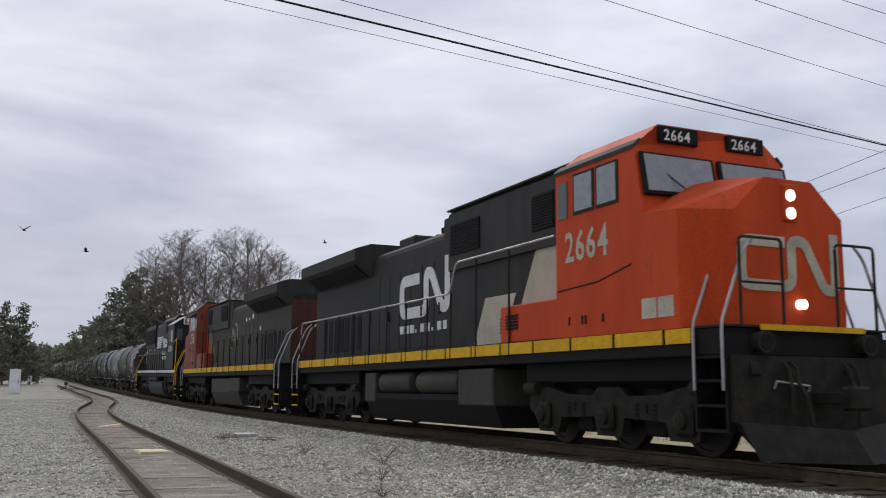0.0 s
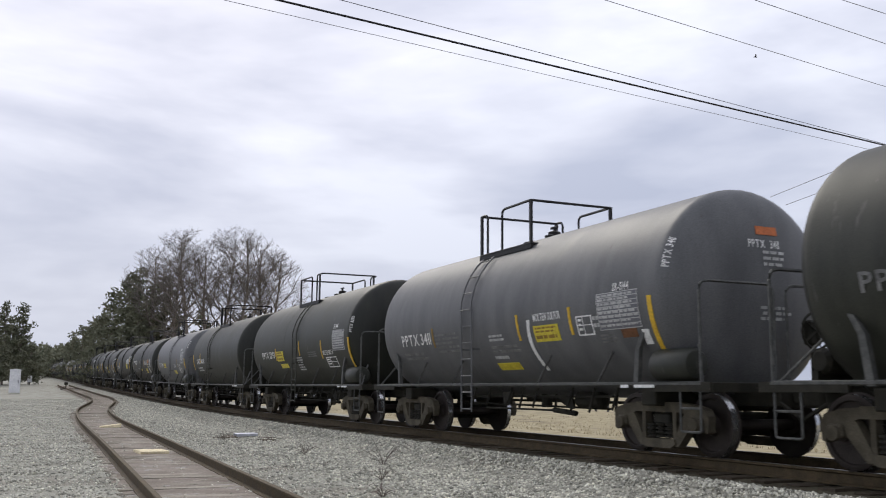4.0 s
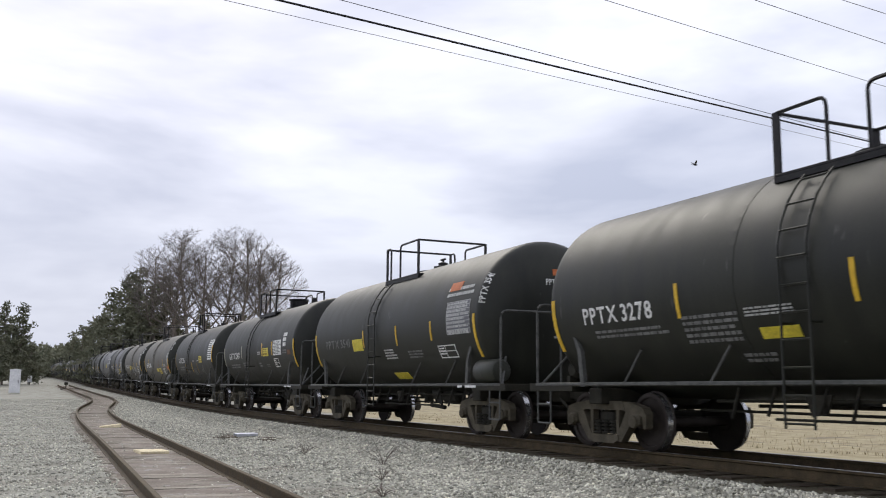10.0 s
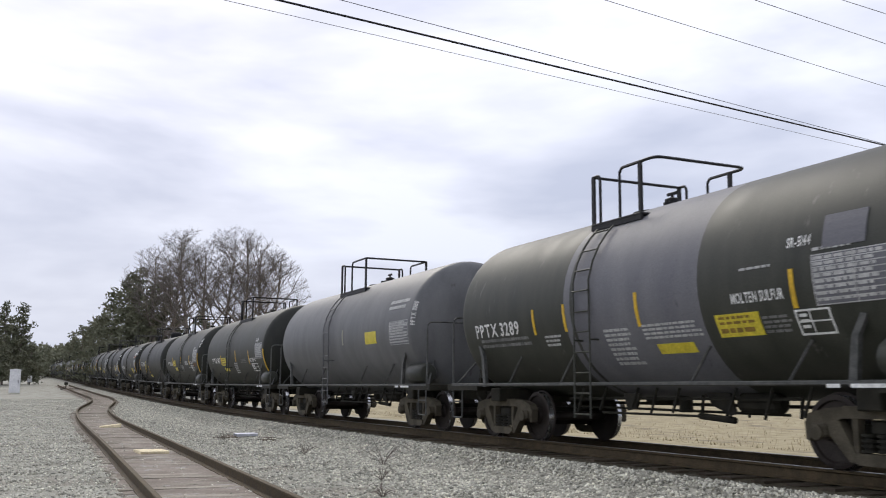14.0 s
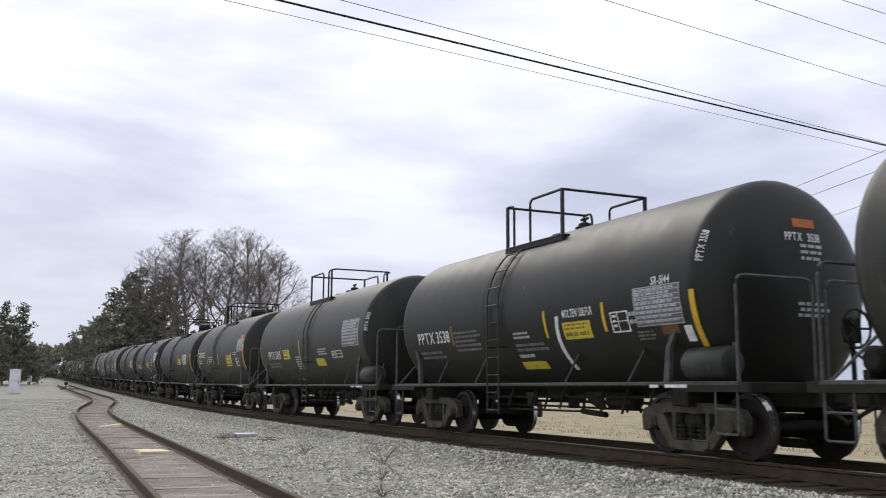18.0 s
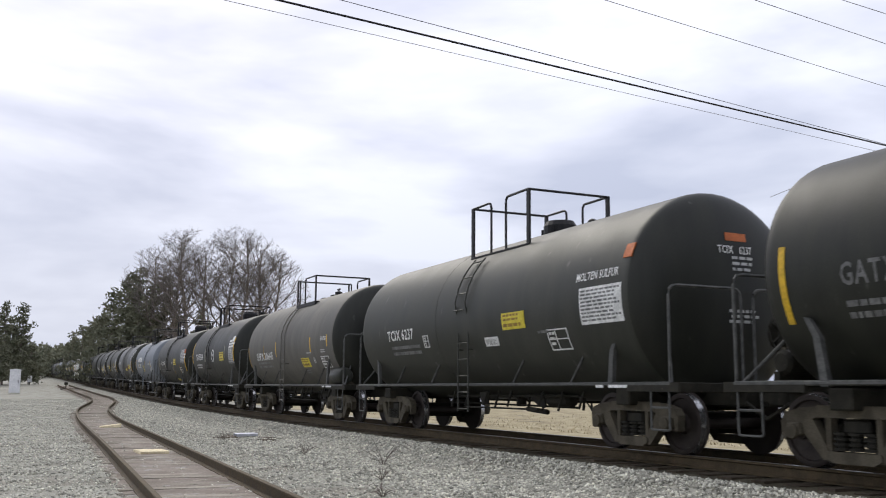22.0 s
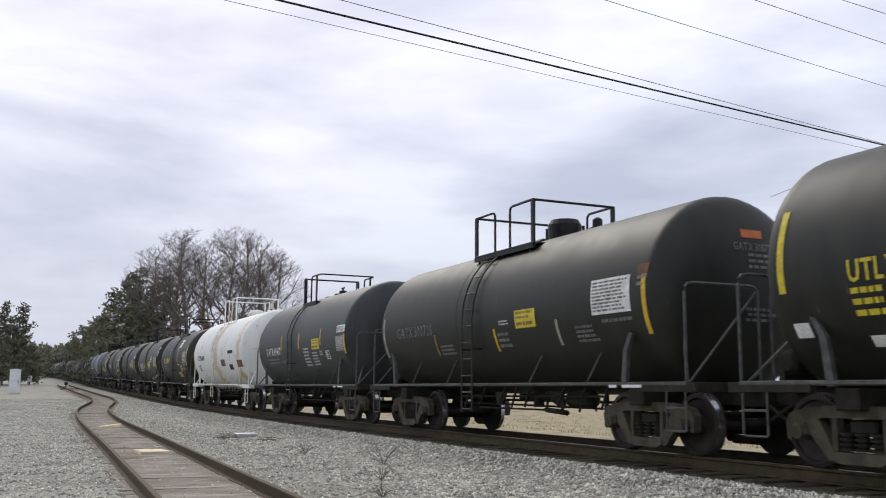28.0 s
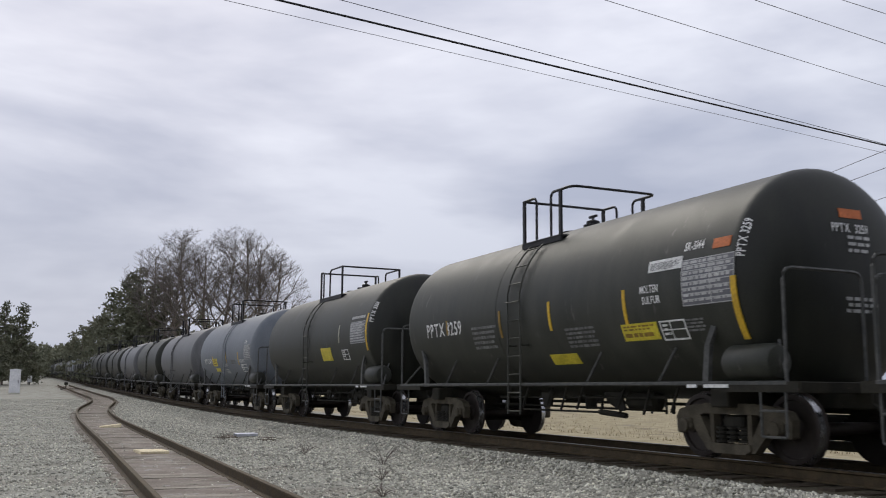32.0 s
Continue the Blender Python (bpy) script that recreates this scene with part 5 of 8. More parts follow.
SPEC[8] = [("number", -4.29, 2.02, 1.56, 0.21, "w"), ("tick", -2.58, 2.0, 2.46), ("plate", -2.5, -1.68, 1.98, 2.29), ("yellow", -1.96, -1.26, 1.74, 1.9), ("tick", 0.2, 2.02, 2.47), ("lines", 0.21, 0.93, 1.67, 2.0, 6, "w"), ("lines", 1.55, 2.5, 1.99, 2.21, 4, "w"), ("tick", 2.87, 2.02, 2.49), ("words", 3.0, 2.05, 0.95), ("lines", 2.66, 3.11, 1.82, 1.89, 1, "w"), ("lines", 3.23, 3.39, 1.79, 1.97, 2, "w"), ("box", 3.4, 4.0, 1.69, 1.99), ("data", 3.98, 5.11, 2.13, 2.73), ("test", 4.01, 2.76, 0.42), ("brown", 4.08, 4.83, 1.92, 2.07), ("tick", 5.31, 1.62, 2.53), ("lines", 3.82, 4.44, 1.68, 1.88, 4, "g"), ("shoulder", 5.45, 2.86, 5.45, 3.29)]
SPEC[9] = [("number", -4.76, 2.0, 1.84, 0.25, "w"), ("tick", -5.65, 1.6, 2.46), ("tick", -2.36, 1.95, 2.44), ("lines", -2.34, -1.19, 1.56, 1.97, 5, "g"), ("lines", -1.08, -0.19, 1.87, 2.0, 3, "w"), ("yellow", -0.9, -0.24, 1.6, 1.74), ("tick", 0.73, 1.94, 2.43), ("lines", -4.51, -2.46, 1.73, 1.88, 2, "g"), ("lines", -1.41, -0.76, 1.29, 1.43, 2, "g"), ("plate", 2.37, 3.09, 1.96, 2.31), ("curved", 2.17, 1.45, 1.95), ("curved", 4.18, 1.53, 1.98), ("data", 4.78, 5.83, 1.98, 2.47), ("white", 4.97, 5.85, 2.73, 3.0), ("shoulder", 5.8, 2.51, 5.8, 3.04)]
SPEC[10] = [("number", -4.39, 2.07, 2.1, 0.18, "g"), ("yellow", -2.1, -1.34, 1.94, 2.25), ("tick", -1.24, 2.01, 2.45), ("tick", 1.06, 1.98, 2.45), ("lines", 0.11, 0.84, 1.65, 1.91, 4, "w"), ("lines", 1.59, 2.48, 1.64, 1.83, 3, "g"), ("tick", 3.11, 2.01, 2.44), ("data", 3.96, 5.08, 2.1, 2.77), ("orange", 3.9, 4.44, 3.02, 3.21), ("lines", 3.86, 5.2, 2.84, 3.09, 2, "w"), ("lines", 4.03, 5.0, 2.03, 2.15, 1, "w"), ("tick", 5.27, 1.6, 2.46), ("yellow", 0.02, 0.89, 1.2, 1.35), ("box", 3.33, 4.2, 1.62, 1.89), ("shoulder", 5.55, 2.67, 5.55, 3.3), ("tick", -5.37, 1.61, 2.52)]
SPEC[11] = [("number", -4.35, 2.09, 1.89, 0.23, "w"), ("pale_tick", -5.36, 1.83, 2.58), ("pale_tick", -2.13, 2.08, 2.56), ("lines", -4.31, -2.64, 1.69, 1.87, 2, "g"), ("lines", -2.08, -1.43, 1.68, 1.91, 3, "g"), ("tick", 1.2, 2.09, 2.57), ("plate", 1.35, 2.12, 2.08, 2.37), ("lines", 0.52, 0.94, 2.13, 2.27, 2, "w"), ("lines", 0.49, 0.93, 1.68, 1.86, 2, "g"), ("tick", 2.64, 2.1, 2.56), ("white", 2.83, 3.88, 2.08, 2.59), ("box", 2.77, 3.35, 1.68, 1.97), ("bold", 4.16, 4.62, 2.31, 2.81, 3, "w"), ("lines", 4.1, 4.54, 2.08, 2.24, 2, "g"), ("brown", 4.67, 5.05, 2.06, 2.22), ("tick", 5.45, 1.65, 2.56), ("lines", 1.6, 2.01, 1.68, 1.79, 2, "g")]
SPEC[12] = [("number", -4.04, 2.12, 1.89, 0.25, "w"), ("dim_tick", -5.17, 1.76, 2.65), ("lines", -4.07, -2.45, 1.69, 1.93, 2, "g"), ("lines", -1.73, -1.33, 2.17, 2.29, 2, "g"), ("dim_tick", -2.05, 1.62, 2.07), ("lines", -1.77, -1.23, 1.61, 1.76, 3, "g"), ("tick", -0.2, 1.65, 2.12), ("lines", 0.21, 0.64, 2.12, 2.22, 2, "w"), ("lines", 0.14, 0.8, 1.48, 1.8, 5, "g"), ("dim_tick", 1.29, 1.6, 2.08), ("plate", 2.01, 2.75, 2.08, 2.39), ("lines", 1.48, 1.95, 2.12, 2.21, 1, "w"), ("scribble", 2.54, 2.98, 1.46, 1.98), ("lines", 2.21, 2.53, 1.62, 1.74, 3, "g"), ("white", 4.28, 5.45, 2.18, 3.09), ("tick", 5.35, 2.06, 2.84)]
SPEC[13] = [("yellow", 0.32, 1.14, 1.71, 1.9), ("plate", 1.36, 2.28, 1.59, 1.9), ("dim_tick", 1.45, 2.01, 2.43), ("tick", 3.32, 2.06, 2.45), ("words", 3.5, 2.01, 0.97), ("box", 3.34, 4.18, 1.56, 1.89), ("data", 5.03, 5.8, 2.14, 2.75), ("orange", 4.96, 5.8, 1.83, 2.03), ("tick", 5.7, 1.57, 2.47), ("shoulder", 5.75, 2.98, 5.75, 3.44), ("number", -4.29, 1.98, 2.31, 0.27, "w"), ("tick", -5.49, 1.61, 2.51), ("tick", -3.27, 2.04, 2.52), ("lines", -4.23, -2.83, 1.64, 1.88, 2, "g")]
SPEC[14] = [("number", -4.29, 1.98, 2.37, 0.22, "w"), ("plate", -1.69, -0.83, 1.85, 2.16), ("yellow", -0.65, 0.14, 1.94, 2.12), ("lines", -0.7, 0.03, 1.56, 1.88, 4, "g"), ("curved", 0.34, 1.4, 2.46), ("tick", 1.39, 1.89, 2.36), ("lines", 1.51, 2.41, 1.71, 2.06, 5, "w"), ("ring", 2.77, 1.79, 0.09), ("tick", 3.32, 1.9, 2.35), ("words", 3.56, 1.98, 0.98), ("box", 3.48, 4.22, 1.54, 1.89), ("data", 4.83, 5.65, 2.14, 2.74), ("test", 4.9, 2.86, 0.62), ("orange", 5.46, 5.65, 1.87, 1.98), ("lines", 4.37, 4.89, 1.62, 1.82, 4, "g"), ("tick", 5.55, 1.75, 2.5), ("white", 5.8, 5.65, 1.63, 1.81), ("shoulder", 5.6, 3.0, 5.6, 3.41)]
SPEC[15] = [("number", -4.71, 1.96, 1.77, 0.24, "w"), ("lines", -4.57, -2.58, 1.71, 1.91, 2, "g"), ("tick", -2.42, 1.91, 2.36), ("lines", -2.14, -1.59, 1.67, 1.88, 3, "w"), ("tick", -1.39, 1.92, 2.38), ("lines", -0.33, 0.39, 1.31, 1.89, 8, "w"), ("tick", 0.64, 1.89, 2.4), ("lines", 0.68, 2.08, 1.67, 1.91, 4, "w"), ("yellow", 0.88, 1.7, 1.48, 1.62), ("words", 2.69, 2.06, 0.94), ("plate", 2.31, 3.12, 1.65, 1.94), ("lines", 3.16, 3.65, 1.64, 1.87, 4, "g"), ("tick", 3.77, 1.93, 2.4), ("box", 3.72, 4.26, 1.61, 1.91), ("data", 4.1, 5.2, 1.94, 2.52), ("test", 3.71, 2.66, 0.39), ("grey", 4.27, 4.89, 2.59, 2.98), ("lines", 2.89, 3.47, 2.44, 2.5, 1, "w"), ("lines", 4.12, 4.74, 2.54, 2.61, 1, "w")]
SPEC[16] = [("yellow", 2.52, 3.31, 2.09, 2.4), ("data", 4.24, 5.43, 2.01, 2.56), ("lines", 4.08, 5.35, 2.8, 3.09, 2, "w"), ("pale_tick", 0.69, 2.14, 2.55), ("shoulder", 5.65, 2.43, 5.65, 3.01)]
SPEC[19] = [("number", -4.32, 2.08, 1.81, 0.27, "w"), ("tick", -5.42, 1.67, 2.62), ("tick", -2.47, 1.63, 2.09), ("lines", -4.35, -3.01, 1.5, 1.85, 3, "g"), ("lines", -1.47, -0.78, 1.63, 1.86, 3, "g"), ("tick", -0.52, 1.63, 2.08), ("yellow", -1.07, -0.31, 1.36, 1.5)]
SPEC[20] = [("number", -4.27, 1.96, 1.75, 0.2, "w"), ("pale_tick", -0.85, 1.91, 2.34), ("yellow", -1.27, -0.55, 1.34, 1.48), ("lines", 0.72, 2.2, 1.67, 2.1, 5, "g"), ("pale_tick", 2.44, 1.9, 2.36), ("plate", 2.74, 3.65, 1.65, 1.97), ("box", 4.08, 4.62, 1.64, 1.95), ("data", 4.46, 5.6, 2.0, 2.57), ("white", 4.53, 5.22, 2.89, 3.11), ("orange", 4.63, 5.12, 2.73, 2.88), ("lines", 3.92, 4.51, 2.68, 2.79, 1, "w"), ("tick", 5.5, 1.67, 2.4), ("shoulder", 5.55, 2.96, 5.55, 3.44)]
SPEC[21] = [("number", -4.38, 1.94, 1.69, 0.24, "w"), ("dim_tick", -2.59, 1.85, 2.27), ("lines", -2.51, -1.3, 1.69, 2.13, 5, "g"), ("lines", -4.43, -2.98, 1.57, 1.77, 2, "g"), ("lines", 0.02, 0.68, 1.84, 1.99, 2, "w"), ("lines", -0.0, 1.16, 1.61, 1.78, 2, "g"), ("lines", -0.02, 0.54, 1.49, 1.59, 1, "w"), ("yellow", -0.08, 0.78, 1.33, 1.46), ("tick", 1.23, 1.84, 2.31), ("curved", 1.58, 1.3, 2.19), ("words", 1.83, 2.15, 0.93), ("plate", 1.79, 2.62, 1.79, 2.07), ("tick", 3.03, 1.86, 2.32), ("box", 3.21, 3.67, 1.83, 2.15), ("lines", 3.7, 3.88, 1.89, 2.12, 2, "w"), ("data", 3.86, 4.95, 1.89, 2.45), ("test", 4.31, 2.47, 0.44), ("brown", 4.4, 4.79, 1.75, 1.88), ("lines", 3.81, 4.27, 1.67, 1.82, 3, "g"), ("tick", 5.23, 1.55, 2.33), ("white", 4.91, 5.07, 1.63, 1.85), ("shoulder", 5.4, 2.73, 5.4, 3.19)]
SPEC[22] = [("number", -4.39, 1.93, 1.63, 0.26, "w"), ("dim_tick", -5.44, 1.56, 2.42), ("dim_tick", -2.68, 1.93, 2.37), ("plate", -2.44, -1.69, 1.9, 2.21), ("lines", -4.41, -3.04, 1.6, 1.8, 2, "g"), ("tick", -0.48, 1.99, 2.47), ("lines", -1.09, -0.35, 1.52, 1.96, 6, "w"), ("yellow", 1.13, 1.87, 1.68, 1.84), ("lines", 1.44, 2.33, 1.91, 2.12, 3, "w"), ("yellow", 1.08, 1.93, 1.62, 1.82), ("box", 2.76, 3.63, 1.82, 2.02), ("data", 3.8, 5.17, 2.11, 2.82), ("shoulder", 5.65, 2.47, 5.65, 2.97), ("pale_tick", 5.14, 2.09, 2.76)]
SPEC[23] = [("tick", -2.52, 1.94, 2.37), ("tick", -1.09, 1.89, 2.34), ("tick", -0.05, 1.9, 2.36), ("lines", -2.18, -1.17, 1.99, 2.29, 3, "w"), ("plate", 1.68, 2.71, 1.82, 2.27), ("tick", 2.67, 1.9, 2.38), ("lines", 3.14, 3.82, 2.21, 2.37, 2, "w"), ("box", 3.53, 4.07, 1.8, 2.13), ("data", 3.77, 4.94, 2.38, 2.88), ("orange", 4.14, 4.76, 2.86, 3.03), ("tick", 5.04, 1.68, 2.64), ("number", -4.61, 2.28, 1.52, 0.25, "w"), ("tick", -4.87, 1.74, 2.71), ("lines", -4.6, -3.89, 1.94, 2.17, 2, "w")]
SPEC[24] = [("number", -4.42, 2.13, 1.94, 0.23, "g"), ("pale_tick", -5.33, 1.65, 2.54), ("pale_tick", -2.14, 2.07, 2.51), ("tick", 1.26, 2.06, 2.54), ("plate", 1.56, 2.33, 2.05, 2.36), ("tick", 2.83, 2.08, 2.55), ("white", 3.06, 4.11, 2.05, 2.56), ("brown", 4.57, 4.95, 2.66, 2.85), ("bold", 4.58, 4.96, 2.33, 2.63, 3, "g"), ("lines", 4.37, 5.04, 2.13, 2.24, 2, "g"), ("tick", 5.45, 1.64, 2.6), ("lines", 2.96, 3.67, 1.71, 1.97, 3, "g"), ("lines", 0.72, 1.15, 2.11, 2.21, 2, "g")]
SPEC[25] = [("number", -4.33, 1.94, 1.82, 0.24, "w"), ("tick", -5.19, 1.6, 2.4), ("tick", -2.29, 1.9, 2.37), ("tick", -0.77, 1.89, 2.37), ("lines", -1.88, -0.82, 1.51, 1.91, 4, "g"), ("plate", 1.18, 1.93, 1.99, 2.3), ("lines", 1.21, 2.09, 1.82, 1.91, 2, "g"), ("tick", 2.21, 1.93, 2.41), ("lines", 2.39, 3.11, 1.68, 1.96, 5, "w"), ("yellow", -0.16, 0.6, 1.22, 1.34), ("lines", 0.79, 1.42, 1.2, 1.35, 2, "g"), ("lines", -1.15, -0.52, 1.23, 1.37, 2, "g"), ("white", 4.59, 5.45, 2.32, 2.9), ("tick", 5.35, 1.77, 2.36), ("shoulder", 5.4, 2.44, 5.4, 2.96), ("lines", 3.47, 4.05, 2.01, 2.52, 3, "w")]
SPEC[26] = [("white", 3.29, 4.33, 2.04, 2.55), ("brown", 4.49, 4.94, 2.58, 2.75), ("bold", 4.5, 4.94, 2.05, 2.53, 3, "g"), ("lines", 2.08, 2.85, 2.04, 2.32, 3, "g"), ("tick", 5.1, 1.82, 2.68), ("dim_tick", -2.01, 1.74, 2.08), ("dim_tick", -0.28, 1.7, 2.08), ("dim_tick", 2.03, 1.67, 2.11), ("tick", -4.81, 1.75, 2.69), ("number", -3.92, 2.14, 1.48, 0.25, "g"), ("lines", -3.91, -3.3, 1.7, 1.96, 2, "g")]
SPEC[27] = [("number", -4.06, 2.09, 1.61, 0.23, "w"), ("box", -1.96, -1.69, 1.86, 2.13), ("plate", 1.81, 2.66, 2.05, 2.36), ("white", 0.99, 1.53, 1.78, 1.95), ("box", 3.35, 4.0, 1.62, 1.98), ("white", 4.5, 5.67, 1.99, 2.58), ("words", 4.39, 2.7, 1.2), ("orange", 5.62, 5.95, 2.96, 3.18), ("lines", -3.91, -2.04, 1.68, 1.95, 2, "g"), ("lines", 3.06, 3.41, 1.89, 1.97, 1, "g")]
SPEC[28] = [("number", -3.89, 1.94, 2.34, 0.25, "w"), ("dim_tick", -2.81, 1.98, 2.44), ("tick", -1.13, 2.01, 2.51), ("lines", -3.87, -1.96, 1.61, 1.86, 2, "g"), ("dim_tick", -5.09, 1.72, 2.44), ("plate", 1.74, 2.59, 1.61, 1.89), ("tick", 2.97, 2.05, 2.5), ("lines", 2.5, 3.04, 1.99, 2.05, 1, "w"), ("ring", 3.19, 1.8, 0.09), ("test", 4.06, 2.36, 0.53), ("lines", 4.0, 4.44, 1.98, 2.1, 2, "w"), ("box", 3.86, 4.6, 1.56, 1.9), ("tick", 4.66, 2.17, 2.51), ("lines", 1.79, 2.26, 1.4, 1.52, 2, "g")]
SPEC[29] = [("pale_tick", -1.49, 2.09, 2.66), ("ring", 0.41, 2.33, 0.29), ("plate", 1.9, 2.75, 2.08, 2.44), ("pale_tick", 2.98, 2.19, 2.69), ("data", 3.81, 4.9, 1.94, 2.55), ("bold", 3.82, 4.9, 2.55, 2.91, 3, "w"), ("white", 4.31, 4.68, 2.89, 3.04), ("tick", 4.8, 2.02, 2.98), ("number", -3.76, 2.19, 1.8, 0.28, "w"), ("tick", -4.73, 2.07, 3.06), ("lines", -3.72, -2.3, 1.75, 1.99, 2, "w")]
SPEC[30] = [("number", -3.81, 2.08, 1.68, 0.21, "w"), ("pale_tick", -4.56, 1.72, 2.52), ("pale_tick", -2.09, 1.77, 2.21), ("lines", -3.81, -1.42, 1.62, 1.84, 2, "g"), ("lines", 0.5, 0.94, 2.12, 2.23, 2, "w"), ("plate", 1.22, 2.0, 2.05, 2.39), ("lines", 0.44, 1.0, 1.68, 1.92, 3, "g"), ("dim_tick", 1.07, 1.57, 2.02), ("yellow", 0.3, 1.19, 1.19, 1.3), ("dim_tick", 3.28, 1.64, 2.08), ("box", 3.27, 3.9, 1.63, 1.92), ("data", 3.85, 5.03, 2.18, 2.84), ("orange", 4.98, 5.41, 2.66, 2.85), ("bold", 4.97, 5.44, 2.36, 2.62, 2, "w"), ("lines", 4.37, 5.06, 2.05, 2.18, 2, "g"), ("tick", 5.35, 1.71, 2.65)]
SPEC[31] = [("name_bars", -3.4, 2.39, 2.34, 0.33), ("number", -3.49, 1.98, 1.8, 0.28, "w"), ("dim_tick", -2.56, 2.0, 2.35), ("lines", -1.3, -0.85, 1.7, 2.06, 5, "g"), ("plate", -0.66, 0.12, 1.73, 2.15), ("tick", 0.66, 1.99, 2.45), ("words", 2.54, 2.15, 0.9), ("tick", 3.51, 2.0, 2.49), ("box", 3.11, 3.6, 1.62, 1.9), ("lines", 2.53, 2.81, 1.71, 1.91, 4, "g"), ("data", 3.65, 4.3, 1.79, 2.3), ("tick", -4.82, 1.91, 2.56)]
SPEC[32] = [("number", -4.95, 2.32, 1.51, 0.23, "w"), ("yellow", 0.77, 1.58, 1.79, 1.96), ("brown", 1.74, 2.86, 1.79, 2.16), ("plate", 2.95, 4.02, 1.92, 2.25), ("box", 4.0, 4.57, 1.81, 2.14), ("lines", 4.37, 5.25, 2.55, 2.94, 4, "w"), ("data", 4.31, 5.25, 2.06, 2.49), ("shoulder", 5.2, 2.87, 5.2, 3.4), ("tick", 5.15, 1.67, 2.51)]
SPEC[35] = [("number", -3.52, 2.16, 1.56, 0.24, "l"), ("lemon_tick", -4.53, 2.11, 3.13), ("white", -4.5, -4.26, 1.58, 1.75), ("lines", -3.52, -3.01, 1.72, 2.09, 3, "l"), ("white", -3.46, -3.21, 1.44, 1.56)]
SPEC[36] = [("number", -4.43, 2.14, 2.08, 0.23, "g"), ("pale_tick", -5.29, 1.72, 2.66), ("dim_tick", -2.29, 1.68, 2.13), ("lines", -2.12, -1.38, 1.65, 1.89, 3, "g"), ("lines", 0.74, 1.14, 2.14, 2.25, 2, "w"), ("tick", 0.51, 1.68, 2.11), ("plate", 1.39, 2.13, 2.07, 2.4), ("lines", 0.62, 1.09, 1.7, 2.02, 3, "g"), ("pale_tick", 2.82, 1.71, 2.15), ("white", 3.95, 5.0, 2.14, 2.7), ("brown", 5.18, 5.45, 2.67, 2.83), ("lines", 5.19, 5.45, 2.46, 2.66, 2, "g"), ("tick", 5.35, 1.78, 2.72), ("lines", 3.37, 4.0, 1.7, 2.0, 4, "g"), ("lines", 4.19, 5.16, 1.96, 2.06, 1, "g")]
SPEC[37] = [("number", -3.74, 2.06, 1.9, 0.25, "w"), ("tick", -1.75, 2.21, 2.68), ("tick", 0.35, 2.19, 2.68), ("scribble", -1.9, -1.22, 1.67, 1.88), ("lines", 0.83, 1.43, 1.59, 2.19, 6, "w"), ("lines", 1.71, 2.32, 1.61, 2.04, 5, "w"), ("lines", 2.48, 2.8, 1.9, 2.06, 3, "w"), ("plate", 1.77, 2.51, 2.12, 2.44), ("tick", 2.66, 2.22, 2.71), ("lines", -3.67, -2.16, 1.72, 1.95, 2, "g"), ("box", 3.08, 3.41, 1.8, 2.05), ("dim_tick", -4.8, 2.28, 2.94), ("data", 4.13, 5.0, 2.01, 2.41), ("white", 4.2, 5.0, 2.52, 2.72), ("tick", 4.9, 1.92, 2.46)]
SPEC[38] = [("black", 2.78, 3.76, 2.33, 2.46), ("brown", 1.27, 2.06, 1.83, 2.11), ("black", 2.84, 3.48, 1.67, 1.88), ("brown", 4.46, 5.4, 1.76, 2.03), ("number", -4.08, 2.15, 1.64, 0.21, "k"), ("tick", -5.06, 1.59, 2.47), ("lines", -4.04, -3.62, 1.64, 1.93, 3, "k")]
SPEC[39] = [("number", -3.58, 2.17, 2.09, 0.28, "l"), ("pale_tick", -4.49, 1.59, 2.91), ("pale_tick", -1.21, 2.31, 3.03), ("lines", -3.78, -2.09, 1.65, 2.06, 3, "g"), ("lemon_tick", 1.51, 2.16, 3.05), ("bold", 1.49, 2.41, 2.95, 3.4, 3, "w"), ("lines", 1.41, 2.28, 2.0, 2.08, 1, "l"), ("yellow", 1.17, 2.1, 1.41, 1.66), ("box", 2.4, 2.91, 1.71, 2.0), ("data", 3.22, 4.27, 2.11, 2.7), ("lines", 3.35, 3.96, 1.95, 2.04, 1, "l"), ("orange", 3.23, 3.67, 1.76, 1.89), ("lemon_tick", 4.56, 1.99, 3.01), ("white", 4.57, 4.75, 1.57, 1.72)]
SPEC[40] = [("number", -3.74, 2.0, 1.92, 0.29, "w"), ("tick", -4.74, 1.59, 2.4), ("tick", -1.43, 1.93, 2.41), ("lines", -3.79, -1.57, 1.69, 1.94, 2, "w"), ("lines", -1.29, -0.4, 1.85, 2.15, 4, "w"), ("plate", 0.61, 1.32, 1.98, 2.28), ("tick", 1.7, 1.95, 2.43), ("lines", 0.61, 1.57, 1.83, 1.96, 2, "w"), ("yellow", -0.19, 0.55, 1.21, 1.31), ("lines", -3.61, -2.75, 1.41, 1.45, 1, "w"), ("data", 3.55, 4.64, 2.04, 2.61), ("bold", 2.13, 2.73, 2.31, 2.67, 3, "w"), ("yellow", 0.91, 1.78, 2.0, 2.35), ("tick", 4.87, 1.92, 2.61), ("shoulder", 4.95, 2.68, 4.95, 3.28)]
SPEC[41] = [("number", -4.2, 2.16, 1.98, 0.2, "g"), ("scribble", -1.83, 0.02, 1.69, 2.26), ("plate", 1.71, 2.51, 2.05, 2.37), ("data", 2.87, 3.96, 1.97, 2.63), ("white", 4.18, 5.0, 2.7, 2.91), ("lines", 4.01, 4.77, 2.12, 2.22, 1, "g"), ("lemon_tick", 4.9, 1.68, 2.51), ("dim_tick", 2.43, 1.74, 2.06)]
